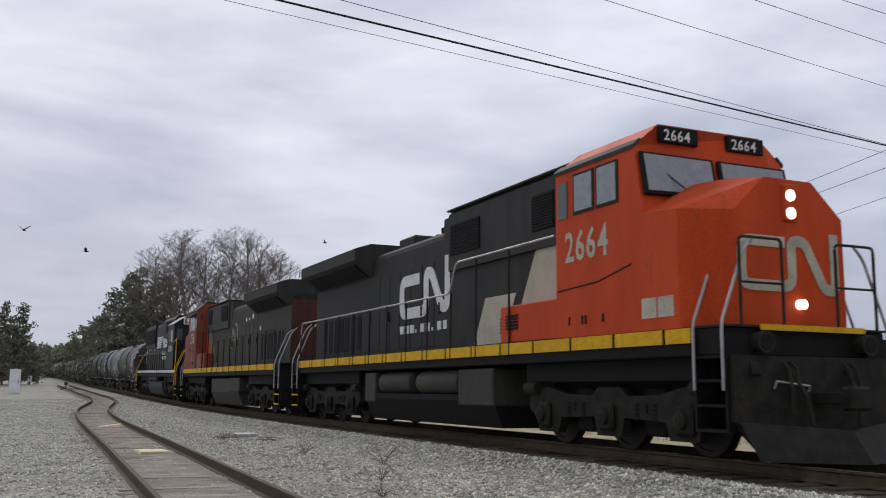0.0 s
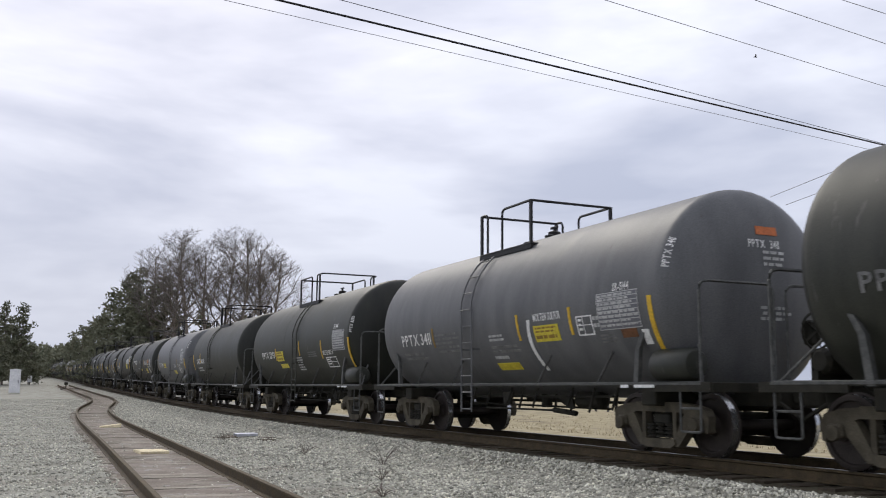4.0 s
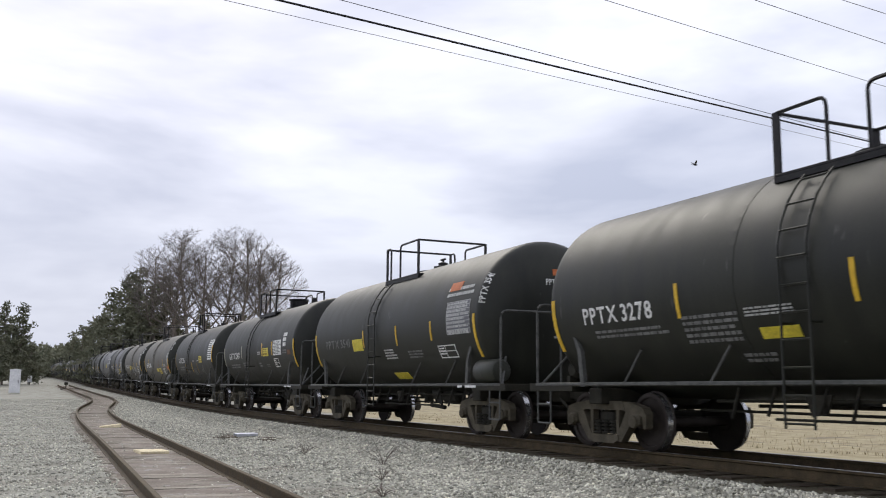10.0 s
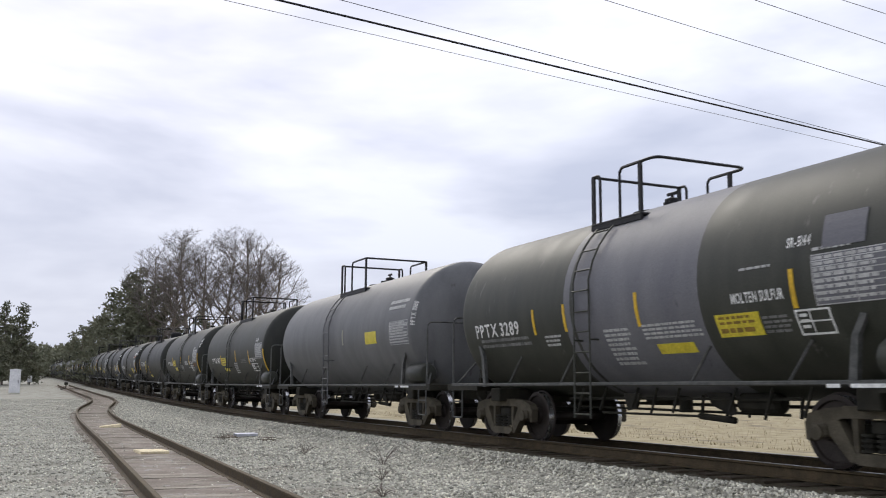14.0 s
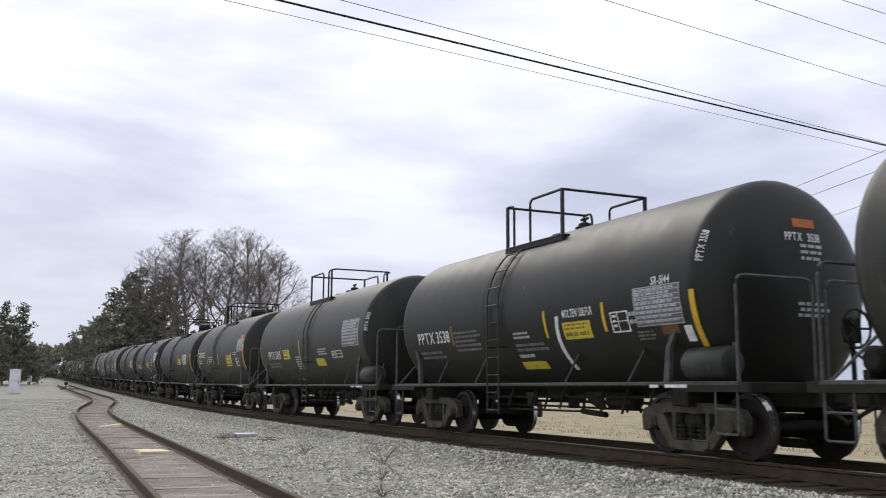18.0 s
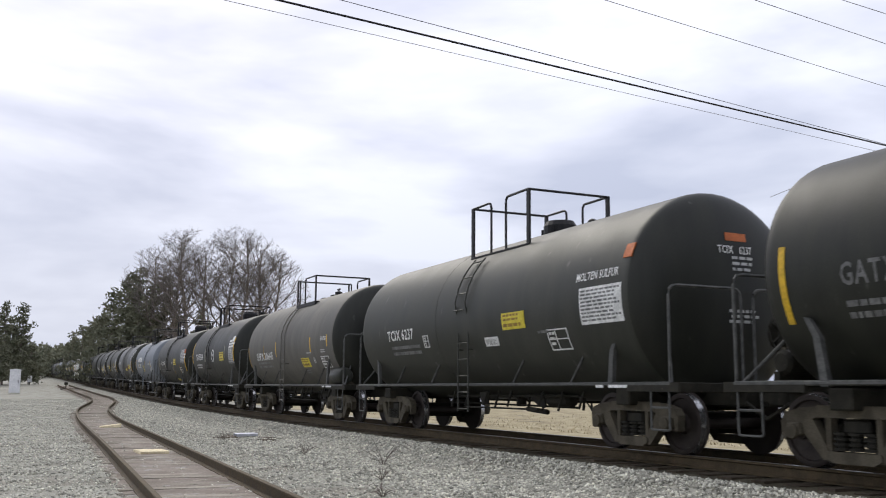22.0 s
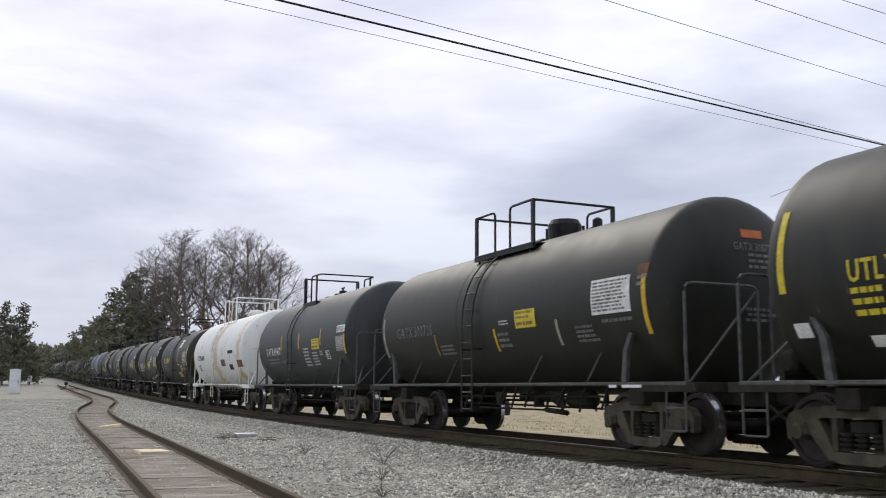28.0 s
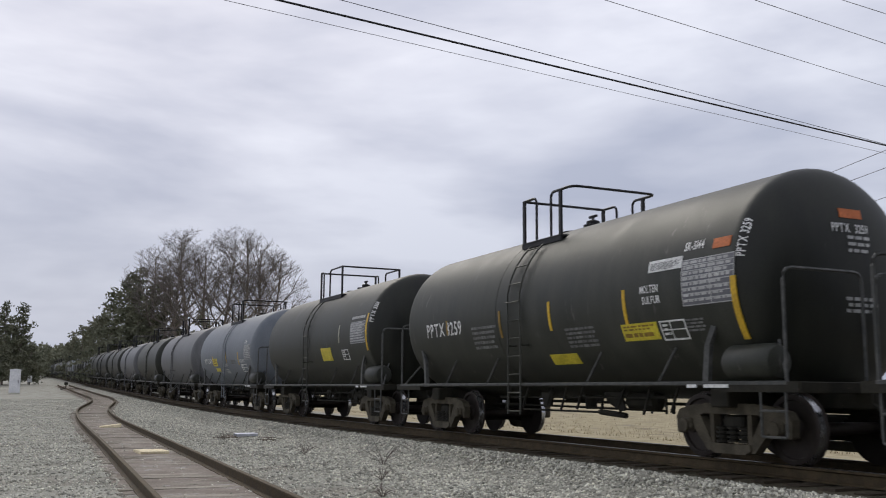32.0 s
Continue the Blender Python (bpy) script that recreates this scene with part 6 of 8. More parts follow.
SPEC[42] = [("number", -4.42, 2.08, 1.78, 0.27, "w"), ("dim_tick", -3.37, 2.08, 2.39), ("lines", -2.22, -1.15, 1.7, 2.18, 5, "g"), ("dim_tick", -1.0, 1.92, 2.43), ("tick", 0.82, 1.96, 2.46), ("lines", 1.24, 2.21, 1.62, 1.97, 5, "g"), ("yellow", 0.45, 1.32, 1.39, 1.56), ("tick", 3.03, 1.93, 2.46), ("stack", 3.45, 3.93, 2.2, 2.47), ("plate", 2.85, 3.72, 1.69, 1.94), ("box", 3.79, 4.36, 1.66, 1.94), ("lines", 4.37, 4.8, 1.74, 1.93, 4, "g"), ("white", 3.65, 4.41, 2.65, 2.82), ("data", 4.41, 5.51, 2.11, 2.74), ("test", 4.42, 2.88, 0.42), ("orange", 5.02, 5.36, 2.84, 2.98), ("tick", 5.5, 1.61, 2.43), ("shoulder", 5.55, 2.69, 5.55, 3.22)]
SPEC[43] = [("pale_tick", 2.74, 2.22, 2.71), ("data", 3.71, 4.86, 2.16, 2.72), ("lines", 3.75, 4.78, 2.75, 2.88, 1, "w"), ("box", 2.87, 3.4, 1.74, 2.02), ("yellow", 0.99, 1.91, 1.75, 2.12), ("tick", 4.97, 1.94, 2.91), ("shoulder", 5.2, 2.68, 5.2, 3.22)]


TANK_R = {11: 1.55, 12: 1.57, 19: 1.56, 24: 1.55, 25: 1.57, 26: 1.56, 27: 1.67, 30: 1.56, 31: 1.53, 36: 1.55, 38: 1.67}      # slimmer and fatter tanks


def build_cars():
    global TR
    front = -75.75
    for i, (s, paint, mark, number, ink, fit, label) in enumerate(CARS):
        rear = REAR.get(i, s - 5.65)
        front = FRONT.get(i, front)
        hl = round((front - rear) / 0.1) * 0.05
        centre = rear + hl
        white = paint == "tank_white"
        TR = TANK_R.get(i, 1.60)
        lay, dx = RAILS.get(i, ("AB"[i % 2], s - centre))
        spec = []
        for m in SPEC.get(i, SPEC[(8, 21, 7)[i % 3]]):
            room = hl - (0.15 if m[0] in TICK or m[0] == "shoulder" else 0.42)
            if m[0] in SHEET or m[0] in ("lines", "data", "box"):
                m = (m[0], m[1], min(m[2], room)) + m[3:]
                if m[2] - m[1] < 0.12:
                    continue
            if abs(m[1]) < room:
                spec.append(m)
        car = tank_car(label, paint, hl, hl + 0.975, mark, number, ink, fit, 4.85 if i in (27, 38) else 4.61,
                       2 if i < 45 else 0, dx, BANDS.get(i, ()), "tank_white" if white else "frame", "tank_white" if white else "cage", lay, spec)
        if i == 19:
            star_tag(car, -1.95, 2.02)
        TRAIN.append((car, centre, Matrix.Identity(4)))
        front = rear - 1.92


build_cars()
# ---------------------------------------------------------------- locomotives


def stroke(bm, pts, w, y, t=0.012):
    """A painted band of width w along the points (x, z) on a side face at y, corners mitred."""
    P = [Vector((a, b)) for a, b in pts]
    lo, hi = [], []
    for i, p in enumerate(P):
        d0 = (P[i] - P[i - 1]).normalized() if i else (P[1] - P[0]).normalized()
        d1 = (P[i + 1] - P[i]).normalized() if i + 1 < len(P) else d0
        n0, n1 = Vector((-d0.y, d0.x)), Vector((-d1.y, d1.x))
        n = (n0 + n1).normalized()
        k = w / 2 / max(0.4, n.dot(n0))
        lo.append(p - n * k)
        hi.append(p + n * k)
    front = [(bm.verts.new((p.x, y - t, p.y)), bm.verts.new((q.x, y - t, q.y))) for p, q in zip(lo, hi)]
    back = [(bm.verts.new((p.x, y + 0.01, p.y)), bm.verts.new((q.x, y + 0.01, q.y))) for p, q in zip(lo, hi)]
    for i in range(len(P) - 1):
        for u, w in ((front, front), (back, back)):
            bm.faces.new((u[i][0], u[i + 1][0], w[i + 1][1], w[i][1]))
        for e in (0, 1):
            bm.faces.new((front[i][e], front[i + 1][e], back[i + 1][e], back[i][e]))
    for i in (0, len(P) - 1):
        bm.faces.new((front[i][0], front[i][1], back[i][1], back[i][0]))


def rounded(pts, r=0.2, n=4):
    return [(v.x, v.z) for v in bend([(a, 0, b) for a, b in pts], r, n)]


def front_quad(bm, poly, x, t=0.012):
    """A plate on a face that looks along the track, drawn in (y, z)."""
    prism(bm, poly, x - 0.01, x + t, "x")


def word_on_side(bm, body, size, x, z, y, squeeze=0.9, run=1):
    letters(bm, body, size, lambda u, v: Vector((x + run * u, y, z + v)), squeeze)


def long_truck(parent, x, axles, wheel_r=0.533):
    t = new("truck")
    t.parent = parent
    t.matrix_basis = pose(x, 0, 0)
    for s in (-1, 1):
        def frame_side(bm):
            y0, y1 = s * 1.04, s * 1.20
            prism(bm, [(-2.5, 0.95), (-2.55, 0.62), (-2.25, 0.42), (-2.2, 0.22), (-1.55, 0.22), (-1.45, 0.48), (-0.42, 0.52), (-0.34, 0.22), (0.34, 0.22), (0.42, 0.52), (1.45, 0.48), (1.55, 0.22), (2.2, 0.22), (2.25, 0.42), (2.55, 0.62), (2.5, 0.95), (1.9, 1.0), (1.3, 0.88), (0.5, 0.86), (0.3, 1.0), (-0.3, 1.0), (-0.5, 0.86), (-1.3, 0.88), (-1.9, 1.0)], y0, y1)
            for a in axles:
                box(bm, a - 0.2, a + 0.2, min(y1, s * 1.30), max(y1, s * 1.30), 0.30, 0.74, 0.05)
            for a in (-1.0, 1.0):
                box(bm, a - 0.03, a + 0.03, min(y1, s * 1.23), max(y1, s * 1.23), 0.60, 0.76, 0.01)
        piece("side_frame", "loco_truck", t, frame_side, ("lt", s))

        for a in axles:
            piece("journal_box", "loco_truck", t, lambda bm: lathe(bm, [(s * 1.30, 0.14), (s * 1.36, 0.13), (s * 1.38, 0.06)], 12, "y", (0, 0, 0.53)), ("lj", s), at=pose(a, 0, 0))
        for a in (-2.35, 2.35):
            piece("brake_cylinder", "loco_truck", t, lambda bm: lathe(bm, [(-0.2, 0.11), (0.2, 0.11)], 12, "x", (0, s * 1.24, 0.98)), ("lc", s), at=pose(a, 0, 0))

        def springs(bm):
            prof = []
            for z in (0.50, 0.57, 0.64, 0.71):
                prof += [(z, 0.11), (z + 0.035, 0.11), (z + 0.04, 0.08), (z + 0.065, 0.08)]
            lathe(bm, prof[:-2], 10, "z", (0, s * 1.12, 0))
        for a in (-1.9, -1.2, -0.75, 0.75, 1.2, 1.9):
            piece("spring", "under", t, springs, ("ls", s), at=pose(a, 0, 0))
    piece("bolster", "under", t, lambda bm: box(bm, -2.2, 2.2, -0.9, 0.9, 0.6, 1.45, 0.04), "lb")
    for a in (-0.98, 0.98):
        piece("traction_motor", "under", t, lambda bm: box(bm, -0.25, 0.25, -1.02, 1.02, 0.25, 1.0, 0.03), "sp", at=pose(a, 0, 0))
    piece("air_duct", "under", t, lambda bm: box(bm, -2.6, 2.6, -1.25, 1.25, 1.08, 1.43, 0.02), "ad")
    for a in axles:
        w = piece("wheelset", "wheel", t, lambda bm: loco_wheels(bm, wheel_r), "lw", smooth=True, at=pose(a, 0, wheel_r))
        WHEELS.append((w, ("loco", a)))


def loco_wheels(bm, r):
    lathe(bm, [(-1.0, 0.1), (1.0, 0.1)], 10, "y")
    for s in (-1, 1):
        prof = [(0.685, r + 0.028), (0.705, r + 0.030), (0.718, r + 0.006), (0.815, r - 0.004), (0.822, r - 0.02), (0.822, r - 0.08), (0.79, r - 0.1), (0.775, 0.2), (0.84, 0.17), (0.84, 0.1), (0.66, 0.1), (0.67, 0.18), (0.735, r - 0.1), (0.69, r - 0.06)]
        lathe(bm, [(s * a, b) for a, b in prof], 28, "y")


def hood_shell(bm, x0, x1, w, z0, z1, r=0.18):
    """A hood with rounded top edges."""
    sec = [(-w, z0), (w, z0), (w, z1 - r)]
    for i in range(1, 4):
        a = math.pi / 2 * i / 3
        sec.append((w - r + r * math.cos(a), z1 - r + r * math.sin(a)))
    for i in range(0, 4):
        a = math.pi / 2 + math.pi / 2 * i / 3
        sec.append((-w + r + r * math.cos(a), z1 - r + r * math.sin(a)))
    prism(bm, sec, x0, x1, "x")


def hand_rail(parent, pts, posts, material, s, deck=1.8):
    """A side handrail with its stanchions down to the deck's edge."""
    def run(bm):
        pipe(bm, bend([(a, s * 1.5, b) for a, b in pts], 0.12), 0.022, 6)
    piece("handrail", material, parent, run)
    for x, z in posts:
        piece("stanchion", "frame", parent, lambda bm: rod(bm, (x, s * 1.5, deck - 0.22), (x, s * 1.5, z), 0.024, 6), ("st", round(x, 1), s, round(z, 2)))


def louvres(bm, x0, x1, z0, z1, y, n):
    for i in range(n):
        z = z0 + (z1 - z0) * (i + 0.5) / n
        box(bm, x0, x1, y - 0.02, y + 0.02, z - 0.018, z + 0.018)


def sill_stripe(lo, a, b, step, z0, z1, material, skip=0.04):
    x = a
    while x < b - 0.1:
        e = min(b, x + step)
        for s in (-1, 1):
            piece("sill_stripe", material, lo, lambda bm: box(bm, x + skip, e - skip, s * 1.497 - 0.012, s * 1.497 + 0.012, z0, z1), ("ss", round(x, 2), s, round(e, 2)))
        x = e


def steps(lo, x, s, e, edge):
    """A corner stepwell with its treads and two bent grab rails."""
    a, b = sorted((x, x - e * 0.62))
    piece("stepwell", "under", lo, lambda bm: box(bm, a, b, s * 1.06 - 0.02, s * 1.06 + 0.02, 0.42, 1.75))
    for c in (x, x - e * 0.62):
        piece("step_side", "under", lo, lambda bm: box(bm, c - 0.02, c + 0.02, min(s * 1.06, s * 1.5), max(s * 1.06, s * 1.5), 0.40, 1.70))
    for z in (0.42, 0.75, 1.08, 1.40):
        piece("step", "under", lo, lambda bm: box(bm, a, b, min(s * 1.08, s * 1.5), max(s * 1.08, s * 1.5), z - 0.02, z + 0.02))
    for z in (0.42, 0.75) if edge else ():
        piece("step_edge", edge, lo, lambda bm: box(bm, a, b, s * 1.5 - 0.015, s * 1.5 + 0.015, z - 0.02, z + 0.025))


def grab_rails(lo, x, s, e, material):
    for d, top in ((0.02, 3.05), (0.60, 3.0)):
        piece("grab_rail", material, lo, lambda bm: pipe(bm, bend([(x - e * d, s * 1.53, 0.95), (x - e * d, s * 1.53, 1.85), (x - e * d, s * 1.12, 2.85), (x - e * d, s * 0.92, top)], 0.1), 0.022, 6), None)


def wide_cab_loco(label, cab, hood, mark, number, half, s_train, flip, rail_ink, lit, worn, tank_style):
    """A six-axle road unit with a full-width nose; x points to its own front."""
    lo = thing("diesel_locomotive", label, "locomotive", "locomotives of the freight train")
    k = -1.0 if flip else 1.0
    top = lo
    near = 1 if flip else -1           # the side towards the camera, in the unit's own space
    run = -1 if flip else 1

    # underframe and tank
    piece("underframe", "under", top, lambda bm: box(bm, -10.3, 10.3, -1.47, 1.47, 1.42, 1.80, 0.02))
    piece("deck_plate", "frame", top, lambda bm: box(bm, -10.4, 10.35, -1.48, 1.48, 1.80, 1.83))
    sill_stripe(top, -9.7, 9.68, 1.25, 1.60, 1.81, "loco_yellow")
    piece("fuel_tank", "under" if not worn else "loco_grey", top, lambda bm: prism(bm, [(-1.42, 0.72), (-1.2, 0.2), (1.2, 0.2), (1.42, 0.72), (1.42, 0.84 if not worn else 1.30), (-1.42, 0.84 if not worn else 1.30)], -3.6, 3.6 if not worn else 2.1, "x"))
    if not worn:
        for y in (-1.17, 1.17):
            for a, b in ((-2.75, -0.65), (-0.35, 1.95)):
                piece("air_reservoir", "loco_grey", top, lambda bm: lathe(bm, [(a, 0.1), (a + 0.06, 0.24), (a + 0.14, 0.27), (b - 0.14, 0.27), (b - 0.06, 0.24), (b, 0.1)], 20, "x", (0, y, 1.10)), None, smooth=True)
        piece("battery_box", "loco_grey", top, lambda bm: box(bm, 2.05, 3.62, -1.44, 1.44, 0.62, 1.36, 0.03))
        piece("battery_box", "loco_grey", top, lambda bm: box(bm, -3.62, -2.85, -1.44, 1.44, 0.62, 1.36, 0.03))
    else:
        piece("battery_box", "loco_grey", top, lambda bm: box(bm, -3.85, -2.15, -1.46, 1.46, 0.78, 1.33, 0.03))
    for x in (-7.2, 7.2):
        long_truck(top, x, (-1.95, 0.0, 1.95))
    for e in (-1, 1):
        def pilot(bm):
            prism(bm, [(-1.45, 0.55), (-0.95, 0.08), (0.95, 0.08), (1.45, 0.55), (1.45, 1.42), (-1.45, 1.42)], e * 10.38 - 0.06, e * 10.38 + 0.06, "x")
            if e > 0:
                f = [bm.verts.new(p) for p in ((10.44, -1.4, 0.55), (11.0, 0, 0.45), (10.44, 1.4, 0.55), (10.75, 1.35, 0.06), (11.3, 0, 0.03), (10.75, -1.35, 0.06))]
                bm.faces.new((f[0], f[1], f[4], f[5]))
                bm.faces.new((f[1], f[2], f[3], f[4]))
        piece("pilot_plow" if e > 0 else "pilot", "loco_truck" if e > 0 else "under", top, pilot)
        piece("coupler", "loco_truck", top, lambda bm: (box(bm, min(e * 10.3, e * 11.0), max(e * 10.3, e * 11.0), -0.1, 0.1, 0.78, 0.95, 0.02), box(bm, min(e * 10.95, e * 11.2), max(e * 10.95, e * 11.2), -0.17, 0.17, 0.7, 1.02, 0.04)))
        for s in (-1, 1):
            steps(top, e * 10.33, s, e, "" if lit and e > 0 else "loco_yellow")
            grab_rails(top, e * 10.33, s, e, "silver")
            piece("brake_hose", "frame", top, lambda bm: pipe(bm, [(e * 10.45, s * 0.5, 1.25), (e * 10.7, s * 0.48, 0.9), (e * 10.75, s * 0.42, 0.5)], 0.03, 6), None)
        piece("end_edge", "loco_yellow", top, lambda bm: box(bm, e * 10.42 - 0.02, e * 10.42 + 0.02, -0.95, 0.95, 1.76, 1.84))

    # long hood
    piece("engine_hood", hood, top, lambda bm: hood_shell(bm, -9.0, 0.3, 0.95, 1.8, 4.64 if not worn else 4.5, 0.22))
    piece("equipment_hood", hood, top, lambda bm: hood_shell(bm, 0.3, 6.1, 0.98, 1.8, 4.9 if not worn else 4.76, 0.06))
    tall = 4.84 if worn else 4.98
    piece("dynamic_brake_box", hood, top, lambda bm: prism(bm, [(-1.06, 3.6), (1.06, 3.6), (1.06, tall - 0.09), (0.97, tall), (-0.97, tall), (-1.06, tall - 0.09)], 0.72, 5.9, "x"))
    piece("roof_gutter", hood, top, lambda bm: box(bm, 0.68, 5.94, -1.10, 1.10, tall - 0.012, tall + 0.03, 0.01))
    for s in (-1, 1):
        for a, b in ((0.85, 2.3), (4.55, 5.35)):
            piece("intake_grille", "grille", top, lambda bm: louvres(bm, a, b, 3.95, 4.62, s * 1.074, 12), None)
            piece("grille_back", "grille", top, lambda bm: box(bm, a, b, s * 1.064 - 0.004, s * 1.064 + 0.004, 3.93, 4.64), None)
        for i in range(7):
            x = -8.75 + i * 0.52
            piece("hood_grille", "grille", top, lambda bm: box(bm, x, x + 0.34, s * 0.966 - 0.006, s * 0.966 + 0.006, 2.02, 3.02), ("hg", i, s))
        for i in range(13):
            x = -8.9 + i * 0.72
            piece("hood_door", hood, top, lambda bm: box(bm, x + 0.02, x + 0.69, s * 0.95 - 0.014, s * 0.95 + 0.014, 1.95, 3.95 if x > -5.2 else 3.1, 0.004), ("hd", i, s))
        for x in (-4.6, -3.2, -1.0, 0.05):
            piece("door_latch", "frame", top, lambda bm: box(bm, x, x + 0.05, s * 0.98 - 0.03, s * 0.98 + 0.03, 2.7, 2.95), ("dl", x, s))
        if worn:
            for x, z, w in ((-3.9, 3.75, 0.22), (-3.2, 3.72, 0.12), (-2.7, 3.68, 0.2), (-0.6, 3.62, 0.12), (0.9, 3.5, 0.12), (2.3, 3.2, 0.1), (-5.2, 3.2, 0.2)):
                piece("notice_plate", "loco_white", top, lambda bm: box(bm, x, x + w, s * 0.972 - 0.004, s * 0.972 + 0.004, z, z + w * 0.8), ("np", x, s))
        piece("side_locker", cab, top, lambda bm: box(bm, 4.0, 6.12, min(s * 0.9, s * 1.47), max(s * 0.9, s * 1.47), 1.82, 2.52, 0.02), ("sl", s, cab))
        piece("locker_louvre", "grille", top, lambda bm: louvres(bm, 4.25, 4.7, 2.05, 2.35, s * 1.475, 5), ("ll", s))
        piece("hood_louvre", "grille", top, lambda bm: louvres(bm, 3.1, 3.6, 2.05, 2.4, s * 0.985, 5), ("hl", s))
    # radiator wings
    low = 0.13 if worn else 0.0

    def wings(bm):
        prism(bm, [(y, z - low) for y, z in ((-1.52, 4.46), (-1.52, 4.78), (-1.05, 4.94), (1.05, 4.94), (1.52, 4.78), (1.52, 4.46), (0.96, 4.02), (-0.96, 4.02))], -9.62, -4.4, "x")
    piece("radiator_housing", hood if not worn else "loco_black", top, wings)
    for s in (-1, 1):
        piece("radiator_shutter", "grille", top, lambda bm: prism(bm, [(y, z - low) for y, z in ((s * 1.40, 4.372), (s * 1.02, 4.072), (s * 1.045, 4.042), (s * 1.425, 4.34))], -9.1, -4.7, "x"), None)
    piece("hood_end", hood, top, lambda bm: hood_shell(bm, -9.62, -9.0, 0.95, 1.8, 4.3, 0.2))
    piece("end_panel", "sooty_red", top, lambda bm: prism(bm, [(-0.93, 1.84), (0.93, 1.84), (0.93, 4.1), (-0.93, 4.1)], -9.65, -9.615, "x"), None, "soot-darkened red end panel")
    piece("end_window", "grille", top, lambda bm: front_quad(bm, [(-0.35, 3.45), (-0.08, 3.45), (-0.08, 3.92), (-0.35, 3.92)], -9.675, 0.01))
    piece("end_lamp", "loco_white", top, lambda bm: lathe(bm, [(-9.74, 0.02), (-9.73, 0.09), (-9.62, 0.1)], 12, "x", (0, -0.22, 4.12)))
    piece("exhaust_outlet", hood, top, lambda bm: box(bm, -3.9, -2.8, -0.42, 0.42, 4.4, 5.02, 0.05))
    piece("roof_horn", "frame", top, lambda bm: [rod(bm, (-1.5 + d, -0.2, 4.80), (-1.5 + d + 0.4 * f, -0.2 + g, 4.86 + 0.03 * f), 0.02, 6, 0.07) for d, f, g in ((0, 1, 0.1), (0, 1, -0.15), (0.1, -1, 0.0))] + [rod(bm, (-1.45, -0.2, 4.5), (-1.45, -0.2, 4.82), 0.03, 6)])
    piece("roof_frame", "frame", top, lambda bm: pipe(bm, bend([(-8.9, -0.5, 4.95), (-8.9, -0.5, 5.16), (-8.9, 0.5, 5.16), (-8.9, 0.5, 4.95)], 0.05), 0.02, 5))
    piece("lift_eye", "frame", top, lambda bm: [pipe(bm, [(x, -0.3, 4.45), (x, -0.3, 4.56), (x + 0.1, -0.3, 4.6), (x + 0.2, -0.3, 4.56), (x + 0.2, -0.3, 4.45)], 0.02, 5) for x in (-0.1, 0.12, -5.2)])

    # cab and nose
    def cab_body(bm):
        prism(bm, [(-1.5, 1.82), (1.5, 1.82), (1.5, 4.70), (1.02, 5.10), (-1.02, 5.10), (-1.5, 4.70)], 6.12, 8.42, "x")
        # raked front above the nose
        v = [bm.verts.new(p) for p in ((8.42, -1.5, 1.82), (8.42, 1.5, 1.82), (8.42, 1.5, 4.70), (8.42, 1.02, 5.10), (8.42, -1.02, 5.10), (8.42, -1.5, 4.70), (8.64, -1.5, 3.60), (8.64, 1.5, 3.60), (8.64, 1.5, 1.82), (8.64, -1.5, 1.82))]
        bm.faces.new((v[4], v[3], v[2], v[7], v[6], v[5]))
        bm.faces.new((v[0], v[5], v[6], v[9]))
        bm.faces.new((v[1], v[8], v[7], v[2]))
    piece("cab_body", cab, top, cab_body)

    if not worn:
        for s in (-1, 1):
            piece("roof_edge", "loco_black", top, lambda bm: prism(bm, [(s * 1.52, 4.66), (s * 1.52, 4.72), (s * 1.40, 4.83), (s * 1.36, 4.80)][::-s], 6.08, 8.44, "x"), None, "dark gutter along the roof's edge")
        piece("roof_antenna", "frame", top, lambda bm: (box(bm, 7.0, 7.5, -0.25, 0.25, 5.08, 5.20, 0.03), rod(bm, (7.25, 0.0, 5.1), (7.25, 0.0, 5.35), 0.04, 8)))
    if worn:
        piece("cab_roof", "loco_black", top, lambda bm: prism(bm, [(-1.53, 4.66), (-1.04, 5.11), (1.04, 5.11), (1.53, 4.66), (1.53, 4.72), (1.05, 5.15), (-1.05, 5.15), (-1.53, 4.72)], 6.08, 8.44, "x"), None, "sooty black roof sheet")

    def nose(bm):
        def sec(x, w, zs, zc, wc):
            return [bm.verts.new(p) for p in ((x, -w, 1.82), (x, -w, zs), (x, -wc, zc), (x, wc, zc), (x, w, zs), (x, w, 1.82))]
        a, b, c = sec(8.5, 1.5, 3.62, 4.14 if not worn else 3.75, 0.55), sec(9.42, 1.5, 3.54, 4.08 if not worn else 3.66, 0.5), sec(10.05 if not worn else 9.6, 1.02 if not worn else 1.35, 3.46, 3.98 if not worn else 3.6, 0.45)
        for p, q in ((a, b), (b, c)):
            for i in range(5):
                bm.faces.new((p[i], p[i + 1], q[i + 1], q[i]))
        bm.faces.new(c)
        bm.faces.new(a[::-1])
    piece("nose", cab, top, nose)
    piece("nose_door", cab, top, lambda bm: front_quad(bm, [(-0.9, 1.9), (-0.42, 1.9), (-0.42, 3.3), (-0.9, 3.3)], 10.046, 0.006))

    def raked(bm, y0, y1, lo_, hi, t=0.014):
        """A pane that lies on the raked front of the cab."""
        def at(y, f):
            return Vector((8.645 - 0.19 * f, y, 3.72 + 0.95 * f))
        ps = [at(y0, lo_), at(y1, lo_ + 0.04), at(y1, hi), at(y0, hi)]
        q = [p + Vector((0.05, 0, 0.02)) for p in ps]
